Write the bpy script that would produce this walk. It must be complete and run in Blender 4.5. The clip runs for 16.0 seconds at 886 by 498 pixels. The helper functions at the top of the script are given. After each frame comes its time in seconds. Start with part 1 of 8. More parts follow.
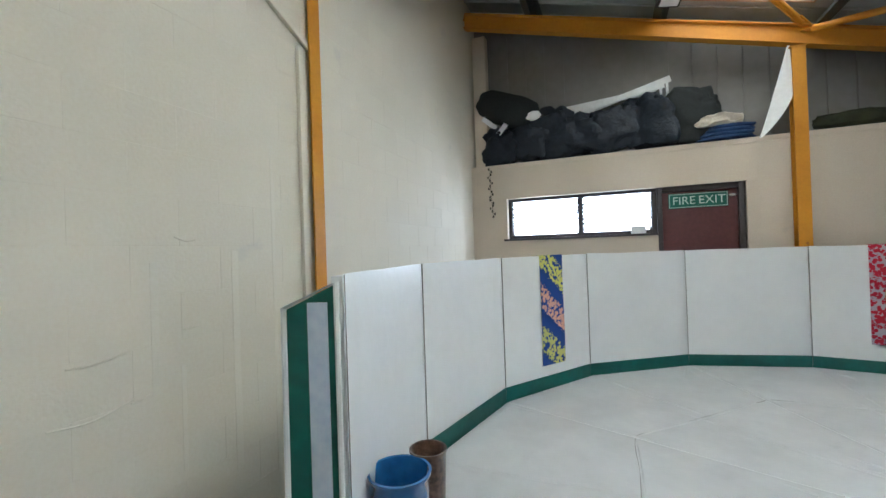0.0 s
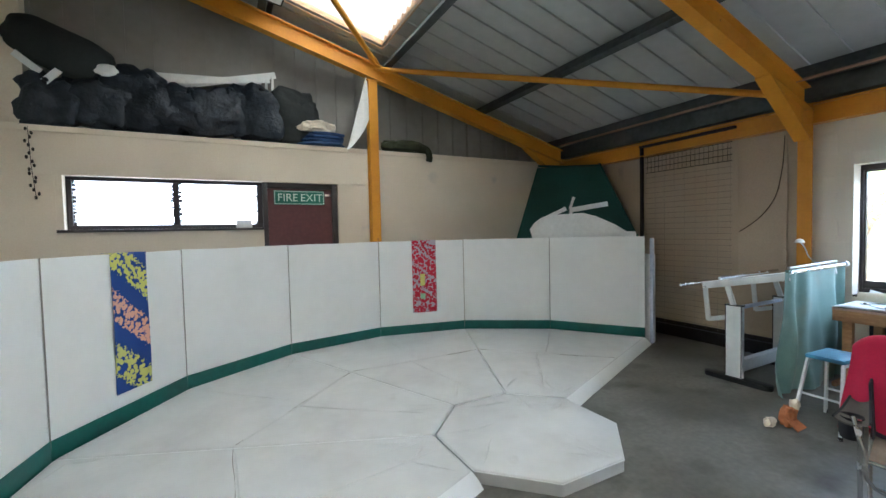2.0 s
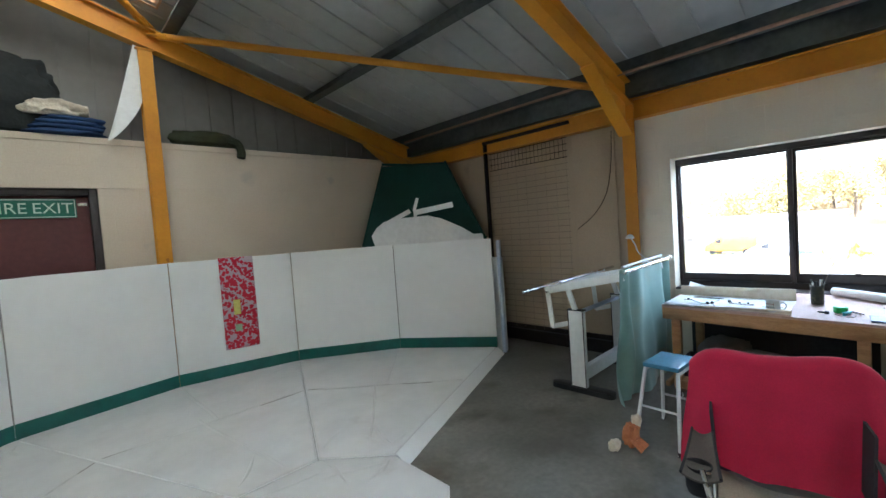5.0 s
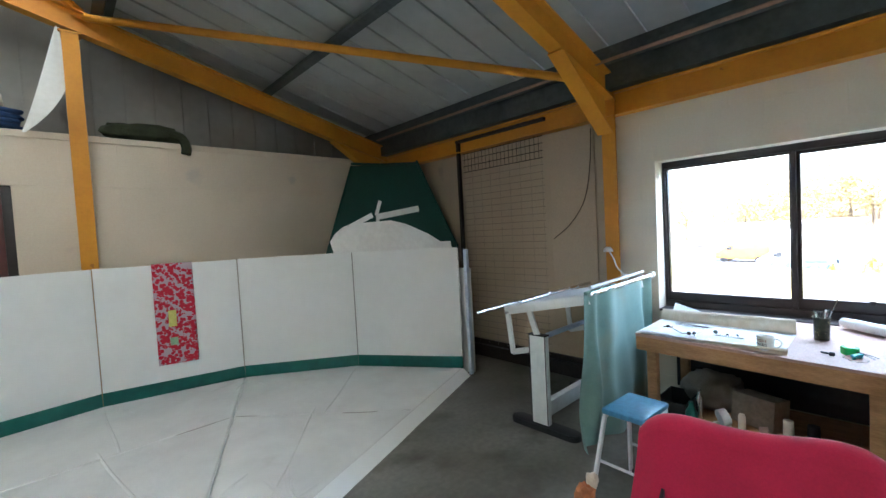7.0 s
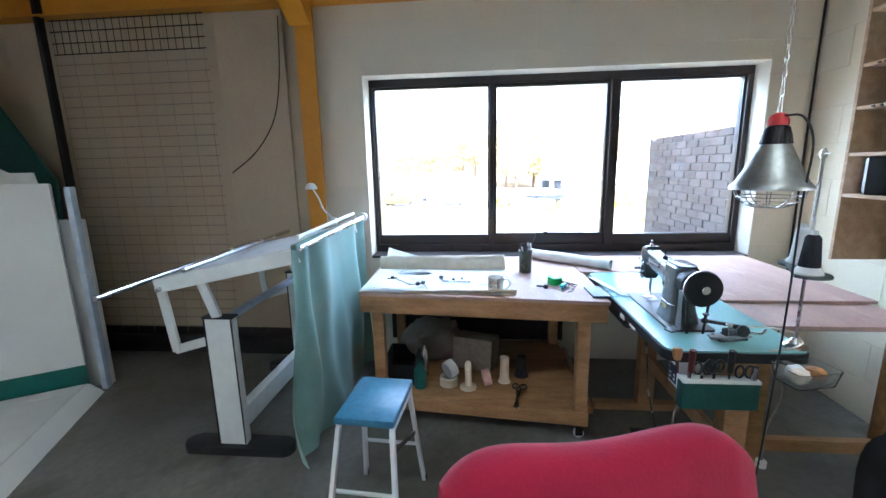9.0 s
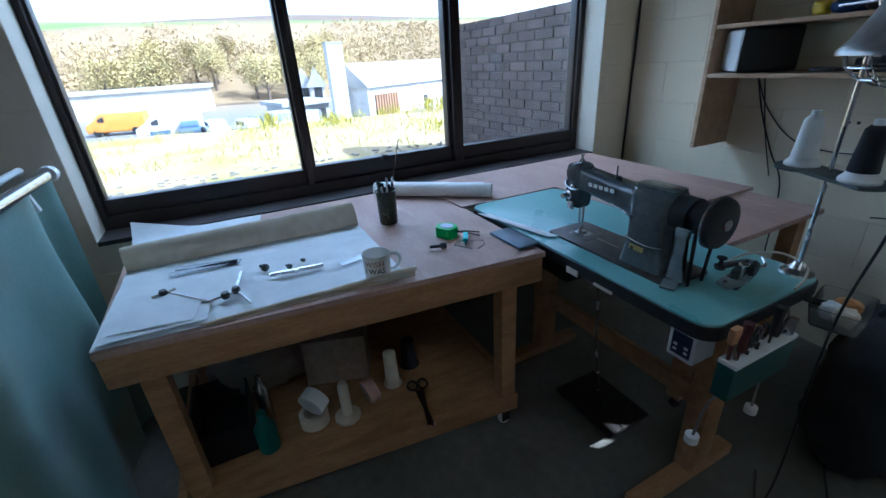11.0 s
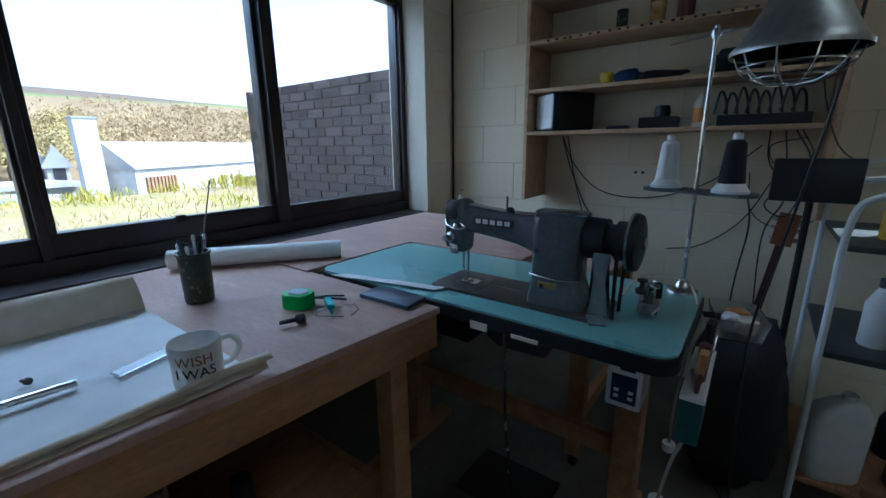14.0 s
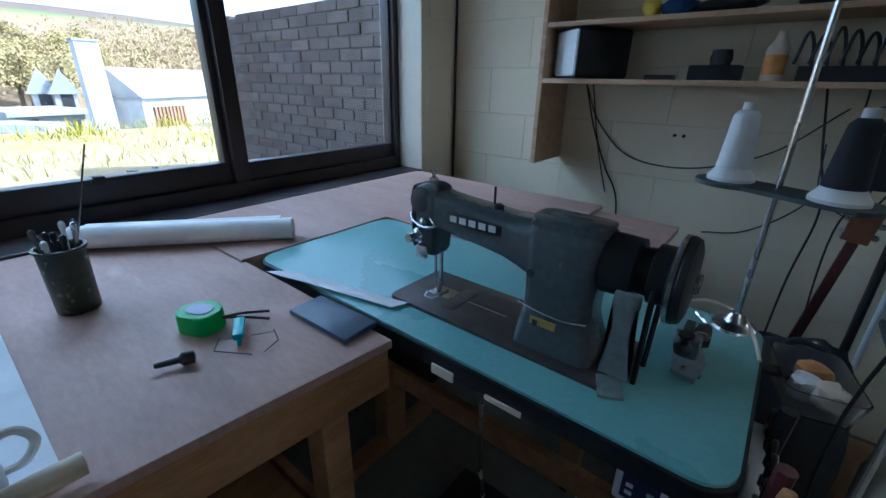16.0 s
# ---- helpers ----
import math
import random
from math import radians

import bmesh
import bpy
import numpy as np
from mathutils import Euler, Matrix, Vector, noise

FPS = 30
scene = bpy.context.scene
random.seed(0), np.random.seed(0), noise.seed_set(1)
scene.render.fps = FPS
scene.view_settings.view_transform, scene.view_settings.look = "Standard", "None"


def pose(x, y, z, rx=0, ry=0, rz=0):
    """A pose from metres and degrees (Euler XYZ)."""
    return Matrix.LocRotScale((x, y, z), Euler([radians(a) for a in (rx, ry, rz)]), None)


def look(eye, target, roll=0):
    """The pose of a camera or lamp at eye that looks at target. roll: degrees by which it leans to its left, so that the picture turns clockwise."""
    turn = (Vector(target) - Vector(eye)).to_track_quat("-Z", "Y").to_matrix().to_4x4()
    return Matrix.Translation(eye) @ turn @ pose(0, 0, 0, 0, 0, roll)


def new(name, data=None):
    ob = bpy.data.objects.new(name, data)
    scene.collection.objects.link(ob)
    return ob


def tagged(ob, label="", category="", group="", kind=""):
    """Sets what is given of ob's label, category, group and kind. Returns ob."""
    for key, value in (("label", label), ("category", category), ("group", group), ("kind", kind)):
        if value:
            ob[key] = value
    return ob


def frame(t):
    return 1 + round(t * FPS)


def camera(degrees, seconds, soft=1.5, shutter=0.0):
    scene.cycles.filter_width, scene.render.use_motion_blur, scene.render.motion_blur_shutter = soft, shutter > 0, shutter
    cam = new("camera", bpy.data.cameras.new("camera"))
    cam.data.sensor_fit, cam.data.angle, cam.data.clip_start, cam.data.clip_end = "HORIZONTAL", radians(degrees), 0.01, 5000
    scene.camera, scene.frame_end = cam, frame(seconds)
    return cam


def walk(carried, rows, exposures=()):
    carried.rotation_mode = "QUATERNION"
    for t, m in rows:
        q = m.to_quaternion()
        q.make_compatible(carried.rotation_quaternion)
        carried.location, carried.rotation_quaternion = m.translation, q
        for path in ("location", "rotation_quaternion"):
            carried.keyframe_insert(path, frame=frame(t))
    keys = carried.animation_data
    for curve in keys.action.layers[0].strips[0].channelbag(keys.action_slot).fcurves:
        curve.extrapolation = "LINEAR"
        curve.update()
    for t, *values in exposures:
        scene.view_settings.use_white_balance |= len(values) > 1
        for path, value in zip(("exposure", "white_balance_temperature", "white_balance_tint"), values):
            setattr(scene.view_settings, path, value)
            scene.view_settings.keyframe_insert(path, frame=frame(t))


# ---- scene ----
cam = camera(93.7, 16.0)
PATH = [
    (0, (-0.023, -0.056, 1.506), (-0.771, 1.799, 1.519), -1.9),
    (0.5, (-0.228, 0.043, 1.531), (-0.617, 2.005, 1.507), -1.3),
    (1, (-0.246, 0.101, 1.531), (-0.039, 2.089, 1.491), -0.8),
    (1.5, (-0.127, 0.128, 1.549), (0.555, 2.007, 1.481), -2.3),
    (2, (0.103, 0.141, 1.538), (1.031, 1.911, 1.46), -1.3),
    (2.5, (0.323, 0.137, 1.557), (1.353, 1.849, 1.471), -1.3),
    (3, (0.481, 0.26, 1.539), (1.744, 1.808, 1.45), -1.4),
    (3.5, (0.648, 0.373, 1.581), (2.058, 1.788, 1.474), -3.8),
    (4, (0.751, 0.425, 1.573), (2.157, 1.842, 1.461), -3.9),
    (6.3, (1.55, 0.598, 1.631), (2.849, 2.118, 1.59), -3.6),
    (6.5, (1.619, 0.574, 1.648), (2.894, 2.114, 1.6), -3.5),
    (7, (1.793, 0.522, 1.614), (3.154, 1.985, 1.53), -3.1),
    (7.5, (1.966, 0.649, 1.575), (3.618, 1.767, 1.43), -2.1),
    (8, (2.112, 0.862, 1.543), (3.973, 1.544, 1.275), -2.7),
    (8.5, (2.375, 0.988, 1.517), (4.301, 1.436, 1.218), -1.8),
    (8.7, (2.486, 1.024, 1.496), (4.43, 1.366, 1.171), -1.3),
    (9.7, (2.965, 1.255, 1.475), (4.87, 1.088, 0.89), -2.6),
    (10.8, (3.543, 1.294, 1.451), (5.252, 0.646, 0.638), -3.9),
    (11, (3.639, 1.321, 1.426), (5.289, 0.545, 0.605), -3.5),
    (11.5, (3.812, 1.316, 1.425), (5.265, 0.257, 0.55), -2.3),
    (12, (3.893, 1.306, 1.419), (5.177, 0.104, 0.468), 0.4),
    (12.5, (3.94, 1.406, 1.44), (5.161, 0.067, 0.593), -3.0),
    (13, (3.935, 1.476, 1.396), (5.155, -0.032, 0.907), -1.8),
    (13.5, (3.958, 1.432, 1.297), (5.163, -0.1, 0.851), -1.4),
    (14, (4.014, 1.287, 1.236), (5.183, -0.262, 0.751), -0.7),
    (14.5, (4.085, 1.069, 1.173), (5.248, -0.431, 0.542), -0.2),
    (15, (4.105, 0.961, 1.164), (5.274, -0.486, 0.429), 0.1),
    (15.5, (4.126, 0.953, 1.191), (5.275, -0.443, 0.337), 0.8),
    (16, (4.152, 0.927, 1.281), (5.315, -0.517, 0.532), 1.1),
]
EXPOSURES = [(0.0, 3.15, 5350, 10), (2.5, 3.2, 5400, 10), (4.0, 2.95, 5400, 9), (7.0, 3.2, 5400, 9), (8.5, 3.45, 5150, 10), (10.0, 2.4, 5100, 9), (11.0, 1.4, 4700, 7), (11.5, 0.5, 4900, 6), (12.0, 0.3, 4900, 6),
             (12.5, 0.65, 4900, 6), (13.0, 1.05, 4900, 6), (14.0, 1.05, 4850, 6), (15.0, 0.85, 4800, 6), (15.5, 1.15, 4700, 6), (16.0, 1.3, 4750, 6)]
walk(cam, [(t, look(eye, target, roll)) for t, eye, target, roll in PATH], EXPOSURES)

# ---- daylight ----
SUN_WAY = Vector((0.55, 0.72, -0.78)).normalized()      # the way the sunlight travels
world = bpy.data.worlds.new("sky")
scene.world = world
world.use_nodes = True
wn = world.node_tree.nodes
wn.clear()
sky = wn.new("ShaderNodeTexSky")
sky.sky_type = "NISHITA"
sky.sun_disc = False
sky.sun_elevation = math.asin(-SUN_WAY.z)
sky.sun_rotation = math.atan2(-SUN_WAY.x, -SUN_WAY.y)
sky.air_density, sky.dust_density, sky.ozone_density = 1.0, 3.0, 1.0
back = wn.new("ShaderNodeBackground")
back.inputs[1].default_value = 0.15
wout = wn.new("ShaderNodeOutputWorld")
veil, veil_map, veil_add = wn.new("ShaderNodeTexNoise"), wn.new("ShaderNodeMapRange"), wn.new("ShaderNodeMixRGB")
veil.inputs["Scale"].default_value, veil.inputs["Detail"].default_value = 2.2, 6
veil_map.inputs[3].default_value, veil_map.inputs[4].default_value = 2.2, 3.4       # thin bright cloud over the whole sky
veil_add.blend_type, veil_add.inputs[0].default_value = "ADD", 1.0
veil_xyz = wn.new("ShaderNodeTexCoord")
world.node_tree.links.new(veil_xyz.outputs["Generated"], veil.inputs[0])
world.node_tree.links.new(veil.outputs[0], veil_map.inputs[0])
world.node_tree.links.new(sky.outputs[0], veil_add.inputs[1])
world.node_tree.links.new(veil_map.outputs[0], veil_add.inputs[2])
world.node_tree.links.new(veil_add.outputs[0], back.inputs[0])
world.node_tree.links.new(back.outputs[0], wout.inputs[0])
sun = new("sun", bpy.data.lights.new("sun", "SUN"))
sun.data.energy, sun.data.angle, sun.data.color = 5.0, radians(0.6), (1.0, 0.95, 0.86)
sun.matrix_world = look((0, 0, 30), Vector((0, 0, 30)) + SUN_WAY)


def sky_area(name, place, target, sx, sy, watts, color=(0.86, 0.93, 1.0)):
    """Area lamp standing in for skylight through an opening."""
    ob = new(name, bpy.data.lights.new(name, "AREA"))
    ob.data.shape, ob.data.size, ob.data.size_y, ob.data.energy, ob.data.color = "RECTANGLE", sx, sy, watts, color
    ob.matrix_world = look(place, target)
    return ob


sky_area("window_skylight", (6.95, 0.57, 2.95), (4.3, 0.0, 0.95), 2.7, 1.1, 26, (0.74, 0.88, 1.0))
sky_area("end_window_skylight", (-0.44, 6.34, 1.95), (-0.44, 0, 1.6), 1.8, 0.5, 2.5)
# lamp added over the rooflight's unseen south end to brighten the mats
sky_area("rooflight_fill", (1.50, 1.15, 4.95), (1.55, 1.7, 0), 1.3, 3.6, 88, (0.93, 0.97, 1.0))


# ---- materials ----
def material(name, colors, rough=0.7, metal=0.0, grain=40.0, blotch=1.5, bump=0.15, dist=0.002, stretch=(1, 1, 1), rough_var=0.1,
             per_object=0.0, spec=0.5, coat=0.0, sheen=0.0, transmission=0.0, wear=None, mottle=0.35):
    """A surface with two scales of variation: a broad blotch between colors[0] and colors[1], and a fine grain that also gives relief."""
    m = bpy.data.materials.new(name)
    m.use_nodes = True
    n, link = m.node_tree.nodes, m.node_tree.links.new
    p = n["Principled BSDF"]
    geo = n.new("ShaderNodeNewGeometry")
    mp = n.new("ShaderNodeMapping")
    mp.inputs["Scale"].default_value = stretch
    link(geo.outputs["Position"], mp.inputs[0])
    big, fine = n.new("ShaderNodeTexNoise"), n.new("ShaderNodeTexNoise")
    big.inputs["Scale"].default_value, big.inputs["Detail"].default_value = blotch, 5
    fine.inputs["Scale"].default_value, fine.inputs["Detail"].default_value = grain, 4
    link(mp.outputs[0], big.inputs[0]), link(mp.outputs[0], fine.inputs[0])
    ramp = n.new("ShaderNodeValToRGB")
    ramp.color_ramp.elements[0].position, ramp.color_ramp.elements[1].position = 0.32, 0.68
    ramp.color_ramp.elements[0].color = (*colors[0], 1)
    ramp.color_ramp.elements[1].color = (*colors[1], 1)
    link(big.outputs[0], ramp.inputs[0])
    mix = n.new("ShaderNodeMixRGB")
    mix.blend_type = "OVERLAY"
    mix.inputs[0].default_value = mottle
    link(ramp.outputs[0], mix.inputs[1]), link(fine.outputs[0], mix.inputs[2])
    col = mix.outputs[0]
    if per_object:
        info, hsv, mr = n.new("ShaderNodeObjectInfo"), n.new("ShaderNodeHueSaturation"), n.new("ShaderNodeMapRange")
        mr.inputs[3].default_value, mr.inputs[4].default_value = 1 - per_object, 1 + per_object
        link(info.outputs["Random"], mr.inputs[0]), link(mr.outputs[0], hsv.inputs["Value"]), link(col, hsv.inputs["Color"])
        col = hsv.outputs[0]
    if wear:
        w_color, w_scale, w_amount = wear
        wn_, wr, wm = n.new("ShaderNodeTexNoise"), n.new("ShaderNodeValToRGB"), n.new("ShaderNodeMixRGB")
        wn_.inputs["Scale"].default_value, wn_.inputs["Detail"].default_value = w_scale, 8
        wr.color_ramp.elements[0].position, wr.color_ramp.elements[1].position = 0.62 - 0.2 * w_amount, 0.75
        wm.inputs[2].default_value = (*w_color, 1)
        link(mp.outputs[0], wn_.inputs[0]), link(wn_.outputs[0], wr.inputs[0]), link(wr.outputs[0], wm.inputs[0]), link(col, wm.inputs[1])
        col = wm.outputs[0]
    link(col, p.inputs["Base Color"])
    rr = n.new("ShaderNodeMapRange")
    rr.inputs[3].default_value, rr.inputs[4].default_value = max(0.02, rough - rough_var), min(1.0, rough + rough_var)
    link(big.outputs[0], rr.inputs[0]), link(rr.outputs[0], p.inputs["Roughness"])
    p.inputs["Metallic"].default_value = metal
    p.inputs["Specular IOR Level"].default_value = spec
    p.inputs["Coat Weight"].default_value = coat
    p.inputs["Sheen Weight"].default_value = sheen
    p.inputs["Transmission Weight"].default_value = transmission
    if bump:
        b, add = n.new("ShaderNodeBump"), n.new("ShaderNodeMath")
        add.inputs[1].default_value = 0.6
        add.operation = "MULTIPLY_ADD"
        link(big.outputs[0], add.inputs[0]), link(fine.outputs[0], add.inputs[2])
        b.inputs["Strength"].default_value, b.inputs["Distance"].default_value = bump, dist
        link(add.outputs[0], b.inputs["Height"]), link(b.outputs[0], p.inputs["Normal"])
    return m


def banner_material(name, ground, bands):
    """Printed cloth: slanting bands of small blossoms on a ground colour. bands: (colour, offset, width)."""
    m = bpy.data.materials.new(name)
    m.use_nodes = True
    n, link = m.node_tree.nodes, m.node_tree.links.new
    p = n["Principled BSDF"]
    tc, sep = n.new("ShaderNodeTexCoord"), n.new("ShaderNodeSeparateXYZ")
    link(tc.outputs["Object"], sep.inputs[0])
    vor = n.new("ShaderNodeTexVoronoi")
    vor.inputs["Scale"].default_value = 32
    link(tc.outputs["Object"], vor.inputs[0])
    petals = n.new("ShaderNodeTexNoise")
    petals.inputs["Scale"].default_value = 34
    link(tc.outputs["Object"], petals.inputs[0])
    slant = n.new("ShaderNodeMath")
    slant.operation, slant.inputs[1].default_value = "MULTIPLY_ADD", -0.85
    link(sep.outputs[0], slant.inputs[0]), link(sep.outputs[2], slant.inputs[2])
    wob = n.new("ShaderNodeMath")
    wob.operation, wob.inputs[1].default_value = "MULTIPLY_ADD", 0.16
    link(petals.outputs[0], wob.inputs[0]), link(slant.outputs[0], wob.inputs[2])
    col = None
    for color, at, wide in bands:
        d, a, lt = n.new("ShaderNodeMath"), n.new("ShaderNodeMath"), n.new("ShaderNodeMath")
        d.operation, d.inputs[1].default_value = "SUBTRACT", at
        a.operation = "ABSOLUTE"
        lt.operation, lt.inputs[1].default_value = "LESS_THAN", wide
        link(wob.outputs[0], d.inputs[0]), link(d.outputs[0], a.inputs[0]), link(a.outputs[0], lt.inputs[0])
        gate, both, mx = n.new("ShaderNodeMath"), n.new("ShaderNodeMath"), n.new("ShaderNodeMixRGB")
        gate.operation, gate.inputs[1].default_value = "LESS_THAN", 0.62
        both.operation = "MULTIPLY"
        link(vor.outputs["Distance"], gate.inputs[0]), link(gate.outputs[0], both.inputs[0]), link(lt.outputs[0], both.inputs[1])
        mx.inputs[1].default_value, mx.inputs[2].default_value = (*ground, 1), (*color, 1)
        if col is not None:
            link(col, mx.inputs[1])
        link(both.outputs[0], mx.inputs[0])
        col = mx.outputs[0]
    link(col, p.inputs["Base Color"])
    p.inputs["Roughness"].default_value = 0.85
    return m


def glass_material(name, tint=(0.95, 0.97, 0.96), rough=0.0):
    m = bpy.data.materials.new(name)
    m.use_nodes = True
    n, link = m.node_tree.nodes, m.node_tree.links.new
    p = n["Principled BSDF"]
    p.inputs["Base Color"].default_value = (*tint, 1)
    p.inputs["Transmission Weight"].default_value = 1
    p.inputs["Roughness"].default_value = rough
    p.inputs["IOR"].default_value = 1.45
    return m


# yellower, brighter cream: warm bounced sunlight is put into the colour
WALL_WARM_LIT = material("warm_lit_cream_block", [(0.74, 0.65, 0.465), (0.81, 0.72, 0.53)], 0.7, grain=60, blotch=0.9, bump=0.35, dist=0.004, per_object=0.02, wear=((0.58, 0.51, 0.38), 1.9, -0.25), mottle=0.12)
WALL = material("painted_block", [(0.61, 0.52, 0.405), (0.69, 0.595, 0.475)], 0.75, grain=60, blotch=0.9, bump=0.35, dist=0.004, wear=((0.54, 0.48, 0.40), 2.3, -0.3), mottle=0.12)
WALL_PALE = material("white_painted_block", [(0.70, 0.64, 0.52), (0.76, 0.70, 0.58)], 0.75, grain=60, blotch=0.9, bump=0.35, dist=0.004, per_object=0.015, wear=((0.60, 0.56, 0.50), 1.7, -0.3), mottle=0.12)
WALL_TAN = material("darker_tan_block", [(0.46, 0.36, 0.255), (0.53, 0.425, 0.31)], 0.8, grain=60, blotch=0.8, bump=0.35, dist=0.004, wear=((0.36, 0.29, 0.22), 2.0, -0.2), mottle=0.12)
TAN_CLOTH = material("tan_canvas", [(0.33, 0.275, 0.21), (0.42, 0.355, 0.28)], 0.9, grain=150, blotch=6, bump=0.4)
PALE_GREY = material("pale_grey_enamel", [(0.17, 0.195, 0.20), (0.22, 0.245, 0.25)], 0.4, grain=60, blotch=8, bump=0.05)
FLOOR = material("worn_concrete", [(0.088, 0.080, 0.064), (0.205, 0.198, 0.172)], 0.5, grain=25, blotch=1.1, bump=0.2, dist=0.003, rough_var=0.2, wear=((0.060, 0.050, 0.036), 2.6, 0.55))
ORANGE = material("orange_steel_paint", [(0.56, 0.225, 0.006), (0.68, 0.295, 0.010)], 0.5, grain=30, blotch=2.0, bump=0.08, wear=((0.42, 0.16, 0.02), 9.0, -0.45), mottle=0.15)
PURLIN = material("dark_galvanised", [(0.055, 0.065, 0.062), (0.10, 0.115, 0.11)], 0.55, metal=0.3, grain=20, blotch=3)
LINER = material("roof_liner", [(0.39, 0.40, 0.385), (0.47, 0.48, 0.455)], 0.5, grain=8, blotch=0.7, bump=0.05, mottle=0.12)
CLAD = material("gable_cladding", [(0.21, 0.20, 0.18), (0.275, 0.265, 0.245)], 0.6, grain=8, blotch=0.9, bump=0.05, mottle=0.15)
VINYL = material("white_vinyl", [(0.76, 0.76, 0.75), (0.80, 0.80, 0.79)], 0.42, grain=9, blotch=1.6, bump=0.25, dist=0.012, rough_var=0.12, mottle=0.12)
MAT_VINYL = material("grey_white_vinyl", [(0.57, 0.56, 0.55), (0.66, 0.65, 0.64)], 0.45, grain=7, blotch=2.2, bump=0.45, dist=0.014, rough_var=0.15, wear=((0.52, 0.50, 0.48), 2.0, -0.2), mottle=0.12)
GREEN = material("green_vinyl", [(0.004, 0.085, 0.070), (0.008, 0.115, 0.095)], 0.45, grain=14, blotch=3, bump=0.2, dist=0.006)
GREEN_DARK = material("dark_green_canvas", [(0.006, 0.055, 0.045), (0.01, 0.075, 0.06)], 0.7, grain=60, blotch=2, bump=0.2)
PALEBLUE = material("pale_blue_vinyl", [(0.50, 0.58, 0.72), (0.56, 0.63, 0.76)], 0.5, grain=20, blotch=3)
MAROON = material("maroon_door_paint", [(0.085, 0.022, 0.022), (0.11, 0.03, 0.028)], 0.45, grain=20, blotch=2, bump=0.1)
FRAME = material("dark_brown_frame", [(0.022, 0.016, 0.016), (0.035, 0.024, 0.022)], 0.4, grain=40, blotch=4, bump=0.1)
PINE = material("pine_timber", [(0.32, 0.17, 0.07), (0.46, 0.26, 0.12)], 0.6, grain=30, blotch=4, stretch=(6, 1.2, 6), bump=0.2)
DARK_BOARD = material("recess_dark_board", [(0.022, 0.022, 0.025), (0.04, 0.038, 0.04)], 0.8, grain=30, blotch=3)
PINE_X = material("shelf_pine", [(0.46, 0.30, 0.17), (0.58, 0.40, 0.25)], 0.6, grain=30, blotch=4, stretch=(1.2, 6, 6), bump=0.2)
PLY = material("pinkish_plywood", [(0.42, 0.27, 0.22), (0.52, 0.35, 0.29)], 0.55, grain=35, blotch=2.5, stretch=(1, 3, 1), bump=0.12, wear=((0.60, 0.45, 0.38), 3.5, 0.0), mottle=0.2)
TEAL = material("teal_laminate", [(0.20, 0.42, 0.42), (0.25, 0.48, 0.47)], 0.3, grain=90, blotch=2, bump=0.03, coat=0.15, mottle=0.12)
BLACK = material("black_plastic", [(0.010, 0.010, 0.011), (0.018, 0.018, 0.02)], 0.45, grain=60, blotch=6, bump=0.1)
MACHINE = material("grey_enamel", [(0.060, 0.074, 0.078), (0.090, 0.108, 0.112)], 0.24, grain=70, blotch=8, bump=0.05, coat=0.3, wear=((0.03, 0.03, 0.03), 16, 0.0))
BEDPLATE = material("worn_bed_plate", [(0.060, 0.050, 0.045), (0.10, 0.085, 0.078)], 0.4, metal=0.4, grain=50, blotch=12, bump=0.1)
STEEL = material("bright_steel", [(0.55, 0.55, 0.56), (0.68, 0.68, 0.68)], 0.25, metal=1.0, grain=60, blotch=12, bump=0.05)
WHITE_STEEL = material("white_coated_steel", [(0.72, 0.74, 0.74), (0.78, 0.80, 0.80)], 0.4, grain=20, blotch=4, bump=0.04)
WHITE = material("white_plastic", [(0.76, 0.76, 0.75), (0.82, 0.82, 0.81)], 0.4, grain=20, blotch=5, bump=0.03)
PAPER = material("pattern_paper", [(0.72, 0.74, 0.76), (0.78, 0.80, 0.82)], 0.75, grain=14, blotch=5, bump=0.35, dist=0.006)
PAPER_CREAM = material("paper_back", [(0.66, 0.58, 0.46), (0.72, 0.64, 0.52)], 0.8, grain=20, blotch=5, bump=0.2)
RED_CLOTH = material("red_fleece", [(0.35, 0.005, 0.038), (0.44, 0.009, 0.052)], 0.95, grain=120, blotch=5, bump=0.4, sheen=0.12, mottle=0.15)
GREY_CLOTH = material("grey_brown_canvas", [(0.22, 0.20, 0.17), (0.30, 0.27, 0.24)], 0.9, grain=150, blotch=6, bump=0.4)
ARM_CLOTH = material("dark_brown_canvas", [(0.085, 0.075, 0.065), (0.13, 0.115, 0.10)], 0.9, grain=150, blotch=6, bump=0.4)
DARK_CLOTH = material("dark_canvas", [(0.02, 0.02, 0.024), (0.035, 0.035, 0.04)], 0.9, grain=150, blotch=6, bump=0.3)
DRAPE = material("pale_green_drape", [(0.16, 0.29, 0.265), (0.23, 0.37, 0.34)], 0.6, grain=90, blotch=4, bump=0.2, sheen=0.15, mottle=0.12, wear=((0.27, 0.28, 0.19), 1.6, 0.25))
BLUE_SEAT = material("blue_vinyl_seat", [(0.045, 0.16, 0.27), (0.06, 0.20, 0.33)], 0.35, grain=40, blotch=6, bump=0.15)
BIN_BAG = material("navy_bag_plastic", [(0.006, 0.010, 0.017), (0.012, 0.018, 0.030)], 0.5, grain=22, blotch=7, bump=0.8, dist=0.02)
GREY_BAG = material("charcoal_cushion_cloth", [(0.010, 0.013, 0.012), (0.018, 0.021, 0.020)], 0.8, grain=30, blotch=5, bump=0.5, dist=0.01)
OLIVE = material("olive_canvas", [(0.020, 0.024, 0.010), (0.04, 0.046, 0.02)], 0.9, grain=60, blotch=7, bump=0.4)
